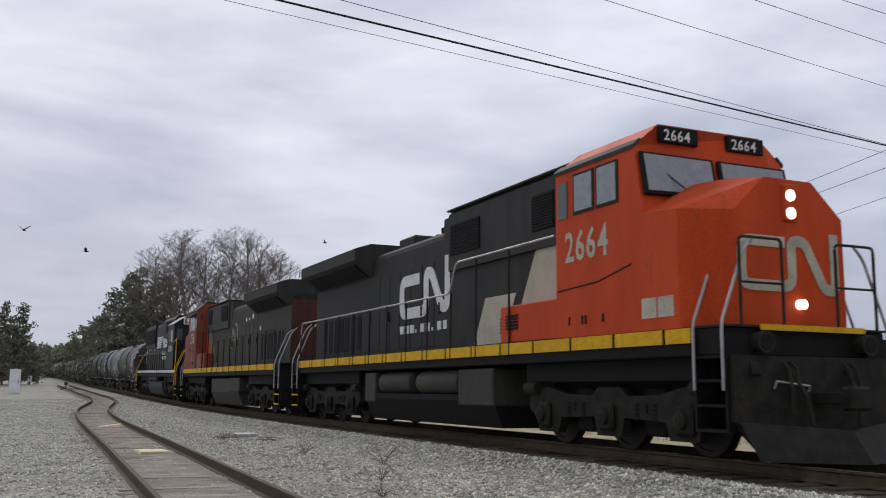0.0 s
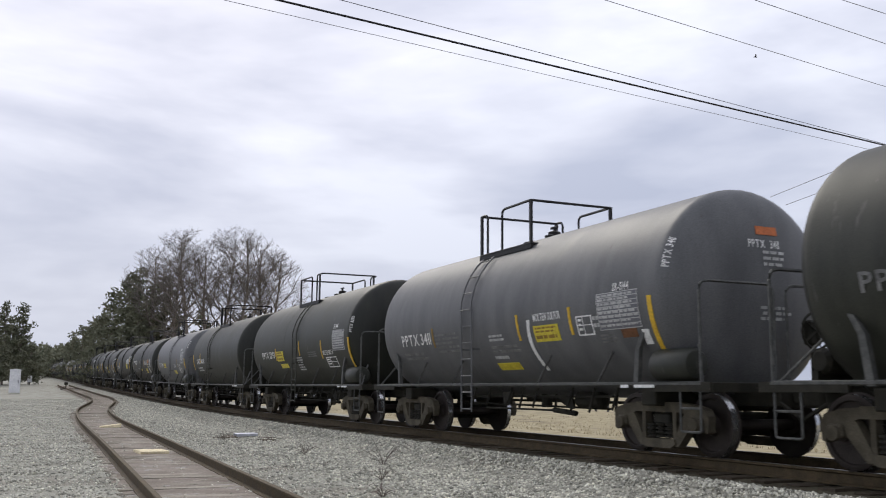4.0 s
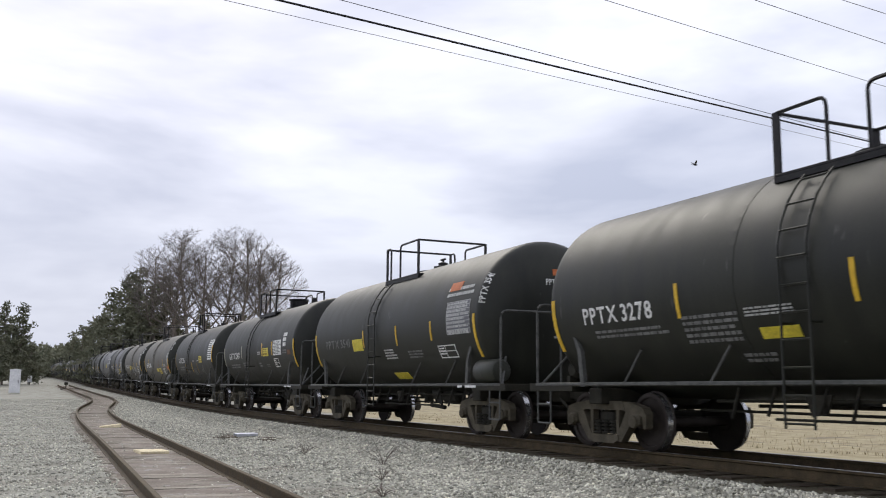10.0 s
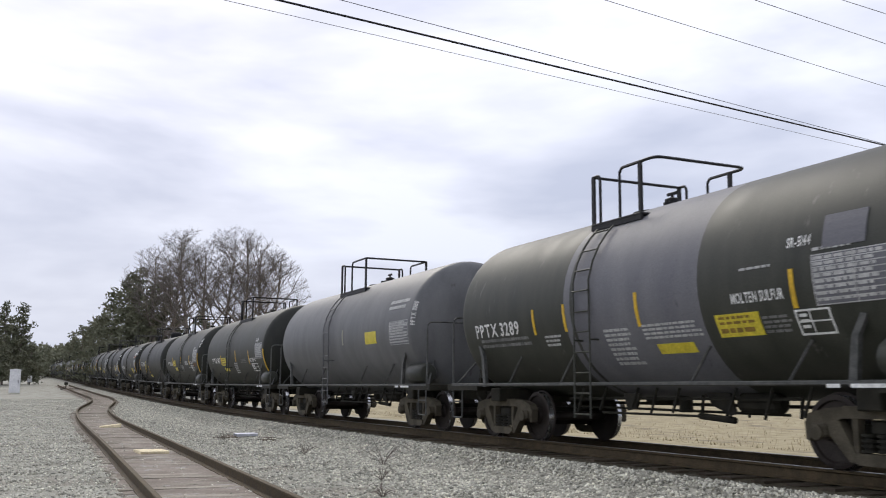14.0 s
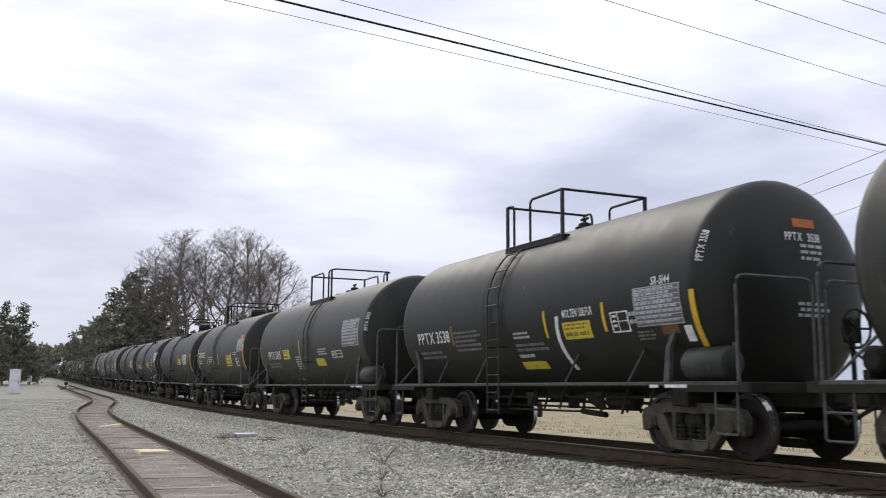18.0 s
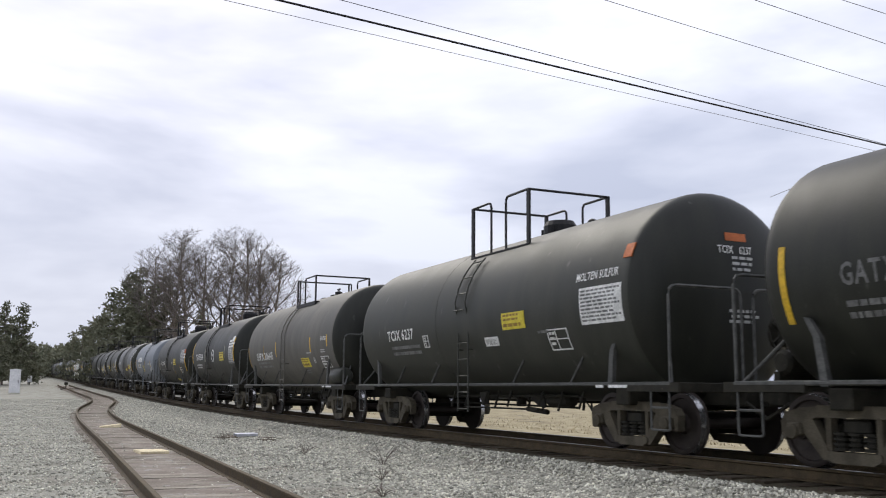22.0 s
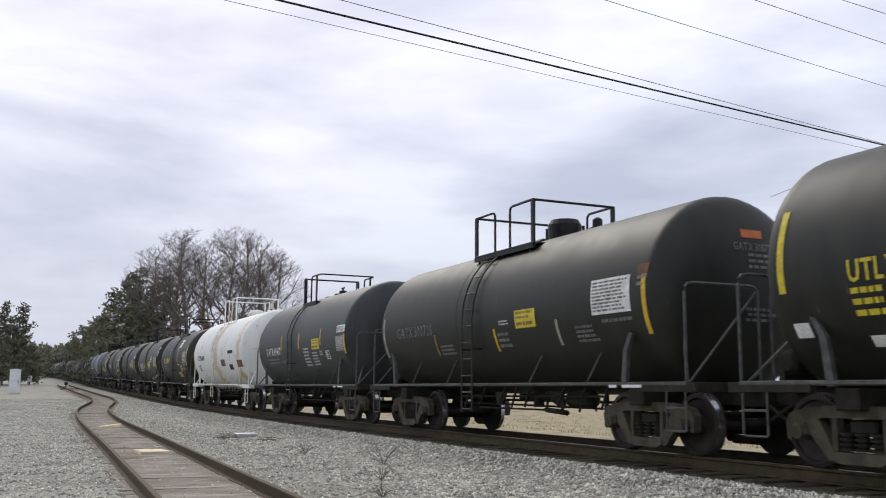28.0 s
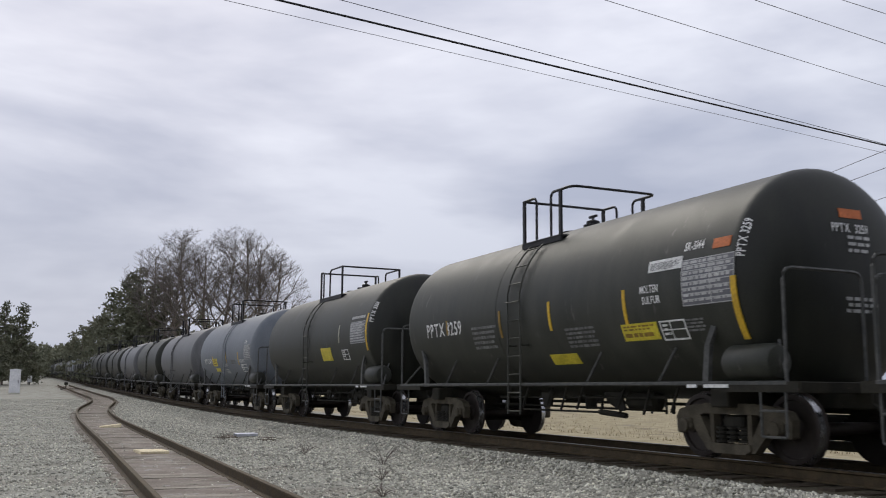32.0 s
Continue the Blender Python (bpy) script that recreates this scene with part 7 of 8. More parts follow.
        vs = [bm.verts.new(p) for p in ps + q]
        for f in ((0, 1, 2, 3), (7, 6, 5, 4), (0, 4, 5, 1), (1, 5, 6, 2), (2, 6, 7, 3), (3, 7, 4, 0)):
            bm.faces.new([vs[i] for i in f])
    for a, b in ((-1.46, -0.05), (0.05, 1.46)):
        fr = piece("windshield", "grille", top, lambda bm: raked(bm, a, b, 0.18, 0.90), None, "black rubber window surround")
        piece("pane", "windscreen", fr, lambda bm: raked(bm, a + 0.06, b - 0.06, 0.23, 0.86, 0.02), None, "windscreen glass", at=pose(0.012, 0, 0.005))
        piece("wiper", "frame", fr, lambda bm: rod(bm, (8.72, (a + b) / 2, 4.02), (8.55, (a + b) / 2 - 0.35, 4.35), 0.012, 5), None)
    for s in (-1, 1):
        drop = 0.14 if worn else 0.0
        for a, b in ((6.7, 7.32), (7.38, 8.0)):
            fr = piece("cab_window", "silver" if worn else "frame", top, lambda bm: box(bm, a, b, s * 1.505 - 0.012, s * 1.505 + 0.012, 3.88 - drop, 4.58 - drop), ("cw", a, s, worn), "metal window frame")
            # pale pane colour stands in for daylight seen through the cab
            piece("pane", "windscreen", fr, lambda bm: box(bm, a + 0.05, b - 0.05, s * 1.512 - 0.012, s * 1.512 + 0.012, 3.93 - drop, 4.54 - drop), ("cp", a, s, worn))
        if worn:
            piece("window_awning", "grille", top, lambda bm: prism(bm, [(s * 1.5, 4.62), (s * 1.5, 4.56), (s * 1.74, 4.40), (s * 1.76, 4.43)], 6.5, 8.15, "x"), ("aw", s), "black sheet awning over the cab windows")
            piece("soot_streak", "sooty_red", top, lambda bm: box(bm, 6.14, 6.5, s * 1.503 - 0.006, s * 1.503 + 0.006, 1.84, 4.66), ("sk", s), "soot-darkened strip of cab side")
        piece("vent_window", "glass", top, lambda bm: box(bm, 6.22, 6.5, s * 1.505 - 0.012, s * 1.505 + 0.012, 3.86, 4.5), ("vw", s))
        nb = piece("number_board", "grille", top, lambda bm: box(bm, 8.38, 8.50, min(s * 0.3, s * 1.05), max(s * 0.3, s * 1.05), 4.80, 5.06, 0.01), ("nb", s))
        piece("board_number", "loco_white", nb, lambda bm: letters(bm, number, 0.24, lambda u, v: Vector((8.512, (-0.98 if s < 0 else 0.37) + u, 4.835 + v)), 0.98), None)
        piece("cab_number", "cream" if not worn else "cream", top, lambda bm: word_on_side(bm, number, 0.72, 6.42 if s < 0 else 7.85, 3.10, s * 1.508, 0.82, 1 if s < 0 else -1), None, "painted road number")
        piece("seam", "grille", top, lambda bm: stroke(bm, [(6.15, 2.62), (7.4, 2.68), (8.3, 2.86)], 0.025, s * 1.5 if s > 0 else -1.495), None)
        for x in (6.5, 6.9, 7.0, 7.5):
            piece("side_vent", "grille", top, lambda bm: box(bm, x, x + 0.05, s * 1.505 - 0.006, s * 1.505 + 0.006, 2.02, 2.16), ("sv", x, s))
        piece("repair_panel", "cream" if not worn else "old_red", top, lambda bm: (box(bm, 8.55, 8.9, s * 1.503 - 0.006, s * 1.503 + 0.006, 2.0, 2.3), box(bm, 8.94, 9.3, s * 1.503 - 0.006, s * 1.503 + 0.006, 2.0, 2.3)), None, "pale repainted panel")
    hl = piece("headlight", cab, top, lambda bm: box(bm, 9.96, 10.09, -0.13, 0.13, 3.35, 3.92, 0.03), None, "twin headlight housing")
    for z in (3.74, 3.48):
        piece("lens", "lamp" if lit else "loco_white", hl, lambda bm: lathe(bm, [(10.05, 0.088), (10.10, 0.088), (10.115, 0.05)], 16, "x", (0, 0, z)), None)
    for s in (-1, 1):
        dl = piece("ditch_light", "frame", top, lambda bm: lathe(bm, [(10.3, 0.13), (10.5, 0.15), (10.52, 0.15)], 16, "x", (0, s * 0.95, 1.60)), None)
        piece("lens", "grille", dl, lambda bm: lathe(bm, [(10.51, 0.12), (10.53, 0.11)], 16, "x", (0, s * 0.95, 1.60)), None)
    if lit:
        piece("uncoupling_lever", "silver", top, lambda bm: pipe(bm, bend([(10.46, -0.80, 0.98), (10.50, -0.80, 1.08), (10.50, -0.20, 1.02), (10.46, -0.20, 0.95)], 0.03), 0.016, 5), None, "bare steel uncoupling lever")
        piece("hose_bracket", "loco_truck", top, lambda bm: box(bm, 10.43, 10.50, -1.2, -1.04, 1.15, 1.32, 0.02), None)
        for y in (-0.62, -0.48, 0.48, 0.62):
            piece("air_hose", "frame", top, lambda bm: pipe(bm, [(10.44, y, 1.34), (10.55, y, 1.25), (10.60, y, 0.95), (10.55, y * 0.95, 0.72)], 0.024, 6), None)
    piece("nose_lamp", "lamp" if lit else "loco_white", top, lambda bm: lathe(bm, [(10.04, 0.075), (10.14, 0.075), (10.15, 0.04)], 16, "x", (0, 0.12, 2.17)))
    # front platform rails
    for a, b in ((-1.25, -0.5), (0.5, 1.25)):
        piece("platform_rail", "frame", top, lambda bm: (pipe(bm, bend([(10.38, a, 1.8), (10.38, a, 3.02), (10.38, b, 3.02), (10.38, b, 1.8)], 0.08), 0.022, 6), rod(bm, (10.38, a, 2.4), (10.38, b, 2.4), 0.018, 5)), None)
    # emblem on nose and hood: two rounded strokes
    ink = "loco_white" if not worn else "dim_cream"

    def emblem(bm, x, z, w, h, t, y, run):
        c = rounded([(x + run * 0.42 * w, z + h * 0.86), (x + run * t * 0.5, z + h * 0.86), (x + run * t * 0.5, z + t * 0.5), (x + run * 0.56 * w, z + t * 0.5), (x + run * 0.56 * w, z + h * 0.93), (x + run * 0.66 * w, z + h * 0.93), (x + run * 0.86 * w, z + t * 0.6), (x + run * 0.965 * w, z + t * 0.6), (x + run * 0.965 * w, z + h * 1.2)], t * 0.9, 4)
        stroke(bm, c, t, y)
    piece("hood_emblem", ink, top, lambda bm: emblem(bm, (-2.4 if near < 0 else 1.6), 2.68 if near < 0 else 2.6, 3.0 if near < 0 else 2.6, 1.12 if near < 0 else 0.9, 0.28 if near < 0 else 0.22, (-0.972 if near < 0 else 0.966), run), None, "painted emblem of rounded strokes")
    if not worn:
        piece("web_line", "loco_white", top, lambda bm: [box(bm, -2.35 + i * 0.33, -2.35 + i * 0.33 + w, -0.986, -0.96, 2.32, 2.32 + h) for i, (w, h) in enumerate(((0.24, 0.2), (0.24, 0.2), (0.24, 0.2), (0.07, 0.08), (0.2, 0.2), (0.2, 0.2), (0.07, 0.08), (0.2, 0.2), (0.2, 0.2)))], None, "row of pale bars")

    def nose_emblem(bm):
        pts = rounded([(-0.15, 3.05), (-0.92, 3.05), (-0.92, 2.42), (0.0, 2.42), (0.0, 3.08), (0.25, 3.08), (0.62, 2.4), (0.82, 2.4), (0.82, 3.2)], 0.16, 3)
        P = [Vector(p) for p in pts]
        for p, q in zip(P, P[1:]):
            d = (q - p).normalized()
            n = Vector((-d.y, d.x)) * 0.08
            p, q = p - d * 0.03, q + d * 0.03
            prism(bm, [tuple(p - n), tuple(q - n), tuple(q + n), tuple(p + n)], 10.055, 10.066, "x")
    if not worn:
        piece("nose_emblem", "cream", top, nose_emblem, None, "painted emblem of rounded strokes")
    # slanted paint stripes behind the cab
    c1, c2 = ("cream", cab) if not worn else ("dim_cream", cab)
    for s in (-1, 1):
        y = s * 0.992 if s < 0 else 0.992
        if worn:
            piece("paint_stripe", c1, top, lambda bm: prism(bm, [(6.0, 3.84), (5.0, 3.84), (3.2, 1.88), (4.2, 1.88)], y - 0.006, y + 0.006), None, "slanted pale stripe")
            piece("paint_field", "orange", top, lambda bm: prism(bm, [(6.11, 3.84), (6.02, 3.84), (4.45, 2.15), (6.11, 2.15)], y - 0.006, y + 0.006), None, "orange painted field")
        else:
            piece("paint_stripe", c1, top, lambda bm: prism(bm, [(3.95, 2.55), (4.9, 4.2), (6.11, 4.3), (6.11, 2.55)], y - 0.006, y + 0.006), None, "slanted pale stripe")
            piece("paint_field", c2, top, lambda bm: prism(bm, [(3.2, 1.86), (3.6, 2.55), (4.2, 2.55), (4.2, 1.86)], y - 0.006, y + 0.006), None)
            piece("paint_stripe", c1, top, lambda bm: prism(bm, [(1.9, 1.86), (2.45, 2.85), (3.78, 2.85), (3.2, 1.86)], y - 0.006, y + 0.006), None, "slanted pale stripe")
    for s in (-1, 1):
        posts = [(x, 3.0) for x in (-9.5, -8.2, -6.95, -5.7, -4.45, -3.2, -1.95, -0.7, 0.55)] + [(1.8, 3.0), (3.0, 3.6), (4.4, 3.6)]
        hand_rail(top, [(-9.62, 2.2), (-9.4, 3.0), (1.72, 2.98), (2.05, 3.62), (6.05, 3.62)], posts, rail_ink, s)
    m = Matrix.Rotation(math.pi, 4, "Z") if flip else Matrix.Identity(4)
    TRAIN.append((top, s_train, m))
    return top


def short_cab_loco(label, number, s_train):
    """A six-axle road unit with a small cab, a low nose and a long boxy hood; it runs cab first."""
    lo = thing("diesel_locomotive", label, "locomotive", "locomotives of the freight train")
    B = "gloss_black"
    piece("underframe", "under", lo, lambda bm: box(bm, -9.9, 9.9, -1.47, 1.47, 1.40, 1.80, 0.02))
    piece("deck_plate", "frame", lo, lambda bm: box(bm, -10.0, 10.0, -1.48, 1.48, 1.80, 1.83))
    sill_stripe(lo, -9.2, 9.3, 1.05, 1.64, 1.79, "loco_white", 0.03)
    piece("fuel_tank", "loco_grey", lo, lambda bm: hood_tank(bm), smooth=False)
    for y in (-1.2, 1.2):
        piece("air_reservoir", "loco_grey", lo, lambda bm: lathe(bm, [(-3.4, 0.1), (-3.3, 0.2), (0.4, 0.2), (0.5, 0.1)], 18, "x", (0, y, 1.28)), None, smooth=True)
    piece("equipment_box", "under", lo, lambda bm: box(bm, 3.5, 4.35, -1.3, 1.3, 0.62, 1.42, 0.03))
    piece("equipment_box", "under", lo, lambda bm: box(bm, -4.1, -3.2, -1.3, 1.3, 0.62, 1.42, 0.03))
    for x in (-6.6, 6.6):
        long_truck(lo, x, (-1.95, 0.0, 1.95))
    for e in (-1, 1):
        piece("pilot", "under", lo, lambda bm: prism(bm, [(-1.45, 0.5), (-0.95, 0.1), (0.95, 0.1), (1.45, 0.5), (1.45, 1.40), (-1.45, 1.40)], e * 10.0 - 0.06, e * 10.0 + 0.06, "x"))
        piece("coupler", "loco_truck", lo, lambda bm: (box(bm, min(e * 10.0, e * 10.7), max(e * 10.0, e * 10.7), -0.1, 0.1, 0.78, 0.95, 0.02), box(bm, min(e * 10.65, e * 10.9), max(e * 10.65, e * 10.9), -0.17, 0.17, 0.7, 1.02, 0.04)))
        for s in (-1, 1):
            steps(lo, e * 9.95, s, e, "loco_yellow")
            grab_rails(lo, e * 9.95, s, e, "loco_yellow")
            piece("brake_hose", "frame", lo, lambda bm: pipe(bm, [(e * 10.05, s * 0.5, 1.25), (e * 10.3, s * 0.48, 0.9), (e * 10.35, s * 0.42, 0.5)], 0.03, 6), None)
    piece("engine_hood", B, lo, lambda bm: hood_shell(bm, -8.85, 5.9, 0.95, 1.8, 4.85, 0.12))
    piece("radiator_section", B, lo, lambda bm: prism(bm, [(-1.02, 3.4), (1.02, 3.4), (1.06, 4.80), (1.0, 4.88), (-1.0, 4.88), (-1.06, 4.80)], -8.87, -3.7, "x"))
    piece("brake_section", B, lo, lambda bm: prism(bm, [(-1.12, 3.85), (1.12, 3.85), (1.12, 4.86), (0.92, 5.08), (-0.92, 5.08), (-1.12, 4.86)], 0.82, 5.9, "x"))
    for s in (-1, 1):
        piece("radiator_grille", "grille", lo, lambda bm: louvres(bm, -8.80, -3.85, 3.68, 4.60, s * 1.062, 18), None)
        piece("grille_back", "grille", lo, lambda bm: box(bm, -8.84, -3.8, s * 1.05 - 0.01, s * 1.05 + 0.014, 3.62, 4.62), None)
        piece("brake_grille", "grille", lo, lambda bm: louvres(bm, 2.0, 3.95, 4.15, 4.82, s * 1.128, 12), None)
        piece("brake_grille_back", "grille", lo, lambda bm: box(bm, 1.96, 3.98, s * 1.118 - 0.008, s * 1.118 + 0.008, 4.13, 4.84), None)
        piece("intake_grille", "grille", lo, lambda bm: louvres(bm, 4.15, 5.6, 3.75, 4.75, s * 1.128, 16), None)
        piece("intake_back", "grille", lo, lambda bm: box(bm, 4.1, 5.65, s * 1.06 - 0.06, s * 1.06 + 0.066, 3.72, 4.78), None)
        for i in range(13):
            x = -8.7 + i * 0.98
            piece("hood_door", B, lo, lambda bm: box(bm, x + 0.02, x + 0.94, s * 0.95 - 0.014, s * 0.95 + 0.014, 1.95, 3.15, 0.004), ("nd", i, s))
            piece("door_latch", "loco_white" if i in (1, 2, 4) else "frame", lo, lambda bm: box(bm, x + 0.4, x + 0.55, s * 0.97 - 0.012, s * 0.97 + 0.012, 3.2, 3.27), ("nl", i, s))
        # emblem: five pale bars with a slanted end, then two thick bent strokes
        y = s * 0.97
        for i in range(5):
            z = 3.28 + i * 0.155
            piece("emblem_bar", "loco_white", lo, lambda bm: prism(bm, [(-2.98, z), (-1.25 + i * 0.2, z), (-1.10 + i * 0.2, z + 0.12), (-2.96, z + 0.12)], y - 0.008, y + 0.008), ("eb", i, s), "pale painted bar")
        piece("emblem_stroke", "loco_white", lo, lambda bm: stroke(bm, [(-0.02, 3.26), (0.02, 3.98), (0.12, 3.98), (0.62, 3.35), (0.70, 3.35), (0.74, 4.06)], 0.24, y - 0.005), None, "white painted emblem stroke")
        piece("emblem_stroke", "loco_white", lo, lambda bm: stroke(bm, rounded([(1.80, 3.95), (1.12, 3.95), (1.08, 3.68), (1.66, 3.62), (1.62, 3.37), (0.92, 3.37)], 0.12, 3), 0.22, y - 0.005), None, "white painted emblem stroke")
        for z, r in ((2.80, 7), (2.50, 8)):
            for i in range(r):
                piece("name_bar", "loco_white", lo, lambda bm: prism(bm, [(-0.55 + i * 0.25, z), (-0.55 + i * 0.25 + 0.17, z), (-0.55 + i * 0.25 + 0.21, z + 0.2), (-0.55 + i * 0.25 + 0.04, z + 0.2)], y - 0.008, y + 0.008), ("nb", i, z, s), "white painted bar")
        for i in range(4):
            piece("end_bar", "loco_white", lo, lambda bm: box(bm, -8.8, -8.45 + 0.04 * i, y - 0.008, y + 0.008, 2.30 + i * 0.25, 2.46 + i * 0.25), ("xb", i, s))
    for x in (-8.1, -6.7, -5.2):
        piece("radiator_fan", "frame", lo, lambda bm: lathe(bm, [(4.84, 0.62), (4.99, 0.62), (5.01, 0.55)], 20, "z", (x, 0, 0)), ("rf", x))
    # cab and low nose
    piece("cab_body", B, lo, lambda bm: prism(bm, [(-1.5, 1.82), (1.5, 1.82), (1.5, 4.42), (0.85, 4.86), (-0.85, 4.86), (-1.5, 4.42)], 5.9, 8.25, "x"))
    piece("cab_roof", "silver", lo, lambda bm: prism(bm, [(-1.54, 4.41), (-0.87, 4.87), (0.87, 4.87), (1.54, 4.41), (1.54, 4.44), (0.88, 4.905), (-0.88, 4.905), (-1.54, 4.44)], 5.85, 8.3, "x"), None, "pale grey weathered roof sheet")
    piece("antenna", "frame", lo, lambda bm: rod(bm, (6.6, 0, 4.8), (6.6, 0, 5.12), 0.04, 6))
    piece("nose", B, lo, lambda bm: prism(bm, [(-0.95, 1.82), (0.95, 1.82), (0.95, 3.5), (0.8, 3.72), (-0.8, 3.72), (-0.95, 3.5)], 8.25, 9.5, "x"))
    for i in range(5):
        z = 2.72 + i * 0.2
        piece("nose_bar", "loco_white", lo, lambda bm: front_quad(bm, [(-0.86 + 0.05 * (4 - i), z), (0.86, z), (0.86, z + 0.12), (-0.86 + 0.05 * (4 - i), z + 0.12)], 9.5, 0.012), None, "white painted nose bar")
    nb = piece("number_board", "loco_white", lo, lambda bm: box(bm, 8.2, 8.34, -1.0, 1.0, 4.40, 4.80, 0.02), None, "white lit number board")
    for y in (-0.92, 0.22):
        piece("board_number", "grille", nb, lambda bm: letters(bm, number, 0.40, lambda u, v: Vector((8.352, y - 0.02 + u, 4.455 + v)), 0.84), None)
    hd = piece("headlight", "silver", lo, lambda bm: box(bm, 8.3, 8.40, -0.15, 0.15, 4.34, 4.86, 0.05))
    for z in (4.48, 4.70):
        piece("lens", "grille", hd, lambda bm: lathe(bm, [(8.38, 0.09), (8.415, 0.08), (8.42, 0.03)], 14, "x", (0, 0, z)), None)
    for s in (-1, 1):
        fr = piece("cab_window", "frame", lo, lambda bm: box(bm, 6.45, 7.62, s * 1.505 - 0.012, s * 1.505 + 0.012, 3.38, 4.08), ("ncw", s))
        for a, b in ((6.52, 6.98), (7.04, 7.5)):
            piece("pane", "glass", fr, lambda bm: box(bm, a, b, s * 1.513 - 0.012, s * 1.513 + 0.012, 3.43, 4.03), ("ncp", a, s))
        piece("wind_deflector", "loco_white", lo, lambda bm: box(bm, 7.62, 7.70, s * 1.53 - 0.04, s * 1.53 + 0.04, 3.4, 4.08), ("wd", s))
        piece("cab_number", "loco_white", lo, lambda bm: [word_on_side(bm, number, 0.47, (6.36 if s < 0 else 7.75) + d, 2.86 + k, s * (1.508 + d * 0.1), 1.20, 1 if s < 0 else -1) for d, k in ((0, 0), (0.025, 0.0), (0.012, 0.016))], None, "painted road number")
        piece("front_window", "glass", lo, lambda bm: front_quad(bm, [(s * 1.02, 3.5), (s * 1.36, 3.5), (s * 1.36, 4.15), (s * 1.02, 4.15)], 8.25, 0.015), None)
        posts = [(x, 2.86) for x in (-9.2, -8.1, -7.05, -6.0, -4.95, -3.9, -2.85, -1.8, -0.75, 0.3, 1.35, 2.4, 3.45, 4.5)]
        hand_rail(lo, [(-9.5, 2.2), (-9.2, 2.86), (5.4, 2.86), (5.75, 3.3)], posts, "rail_bar", s)
        piece("cab_rail", "loco_yellow", lo, lambda bm: pipe(bm, bend([(8.3, s * 1.5, 3.35), (9.3, s * 1.5, 3.55), (9.3, s * 1.5, 2.3), (9.0, s * 1.5, 1.8)], 0.12), 0.024, 6), None)
    TRAIN.append((lo, s_train, Matrix.Identity(4)))


def hood_tank(bm):
    prism(bm, [(-1.40, 0.75), (-1.25, 0.30), (-1.0, 0.18), (1.0, 0.18), (1.25, 0.30), (1.40, 0.75), (1.40, 1.02), (1.2, 1.10), (-1.2, 1.10), (-1.40, 1.02)], -3.2, 3.5, "x")


wide_cab_loco("bright orange and black diesel locomotive with lit headlights", "orange", "loco_black", 0, "2664", 11.15, -20.22, False, "silver", True, False, 0)
wide_cab_loco("faded red and sooty grey diesel locomotive running backwards", "old_red", "loco_grey", 0, "2516", 11.15, -42.52, True, "frame", False, True, 1)
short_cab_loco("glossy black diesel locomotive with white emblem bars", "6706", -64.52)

# ---------------------------------------------------------------- trees


def bare_tree(seed, height, wide):
    """A leafless hardwood: a tall trunk, limbs that spread from it, and branches that fork down to twigs, within a rounded outline."""
    r = random.Random(seed)
    parts = {"trunk": ([], []), "crown": ([], [])}
    mid, up = Vector((0, 0, height * 0.60)), height * 0.40

    def inside(p):
        q = p - mid
        return (q.x / wide) ** 2 + (q.y / wide) ** 2 + (q.z / up) ** 2 < 1.0

    def limb(p, d, length, rad, depth):
        vs, fs = parts["trunk" if depth < 2 else "crown"]
        n, seg = (9, 5, 3, 2, 2)[depth], (6, 4, 3, 3, 3)[depth]
        step, rings, way = length / n, [], []
        q, dd = p.copy(), d.copy()
        for i in range(n + 1):
            a = dd.cross(Vector((0.3, 0.2, 0.9))).normalized()
            b = dd.cross(a)
            rr = max(rad * (1 - 0.75 * i / n), 0.009)
            base = len(vs)
            for k in range(seg):
                t = 2 * math.pi * k / seg
                vs.append(tuple(q + rr * (a * math.cos(t) + b * math.sin(t))))
            rings.append(base)
            way.append((q.copy(), dd.copy(), rr))
            if i < n:
                q = q + dd * step
                lift = 0.0 if depth == 0 else 0.10 if i < n * 0.5 else -0.08
                k = 0.09 if depth == 0 else 0.17
                dd = (dd + Vector((r.gauss(0, k), r.gauss(0, k), lift + r.gauss(0, k * 0.7)))).normalized()
        for s, t in zip(rings, rings[1:]):
            for k in range(seg):
                fs.append((s + k, s + (k + 1) % seg, t + (k + 1) % seg, t + k))
        if depth >= 4:
            return
        kids = (15, 7, 6, 4)[depth]
        turn = r.uniform(0, 6.28)
        for k in range(kids):
            f = 0.34 + 0.66 * (k + r.random()) / kids if depth == 0 else 0.2 + 0.8 * (k + r.random()) / kids
            at, ad, rr = way[min(n, max(1, round(f * n)))]
            turn += 2.4 + r.uniform(-0.4, 0.4)
            side = Vector((math.cos(turn), math.sin(turn), 0.0))
            nd = (ad + side * (r.uniform(0.7, 1.3) if depth == 0 else r.uniform(0.6, 1.4))).normalized()
            long = (height * r.uniform(0.32, 0.48) * (1.15 - 0.6 * f) if depth == 0 else length * r.uniform(0.36, 0.58))
            while long > 0.35 and not inside(at + nd * long):
                long *= 0.82
            if long > 0.25:
                limb(at, nd, long, max(rr * 0.7, 0.010), depth + 1)
    limb(Vector((0, 0, -0.3)), Vector((r.gauss(0, 0.04), r.gauss(0, 0.04), 1)).normalized(), height * 0.93, height * 0.014, 0)
    return parts


def pine_tree(seed, height, width, bare=0.25):
    r = random.Random(seed)
    tv, tf, cv, cf = [], [], [], []

    def tube(p, q, r0, r1, vs, fs, seg=5):
        d = (q - p).normalized()
        a = d.cross(Vector((0.3, 0.9, 0.1))).normalized()
        b = d.cross(a)
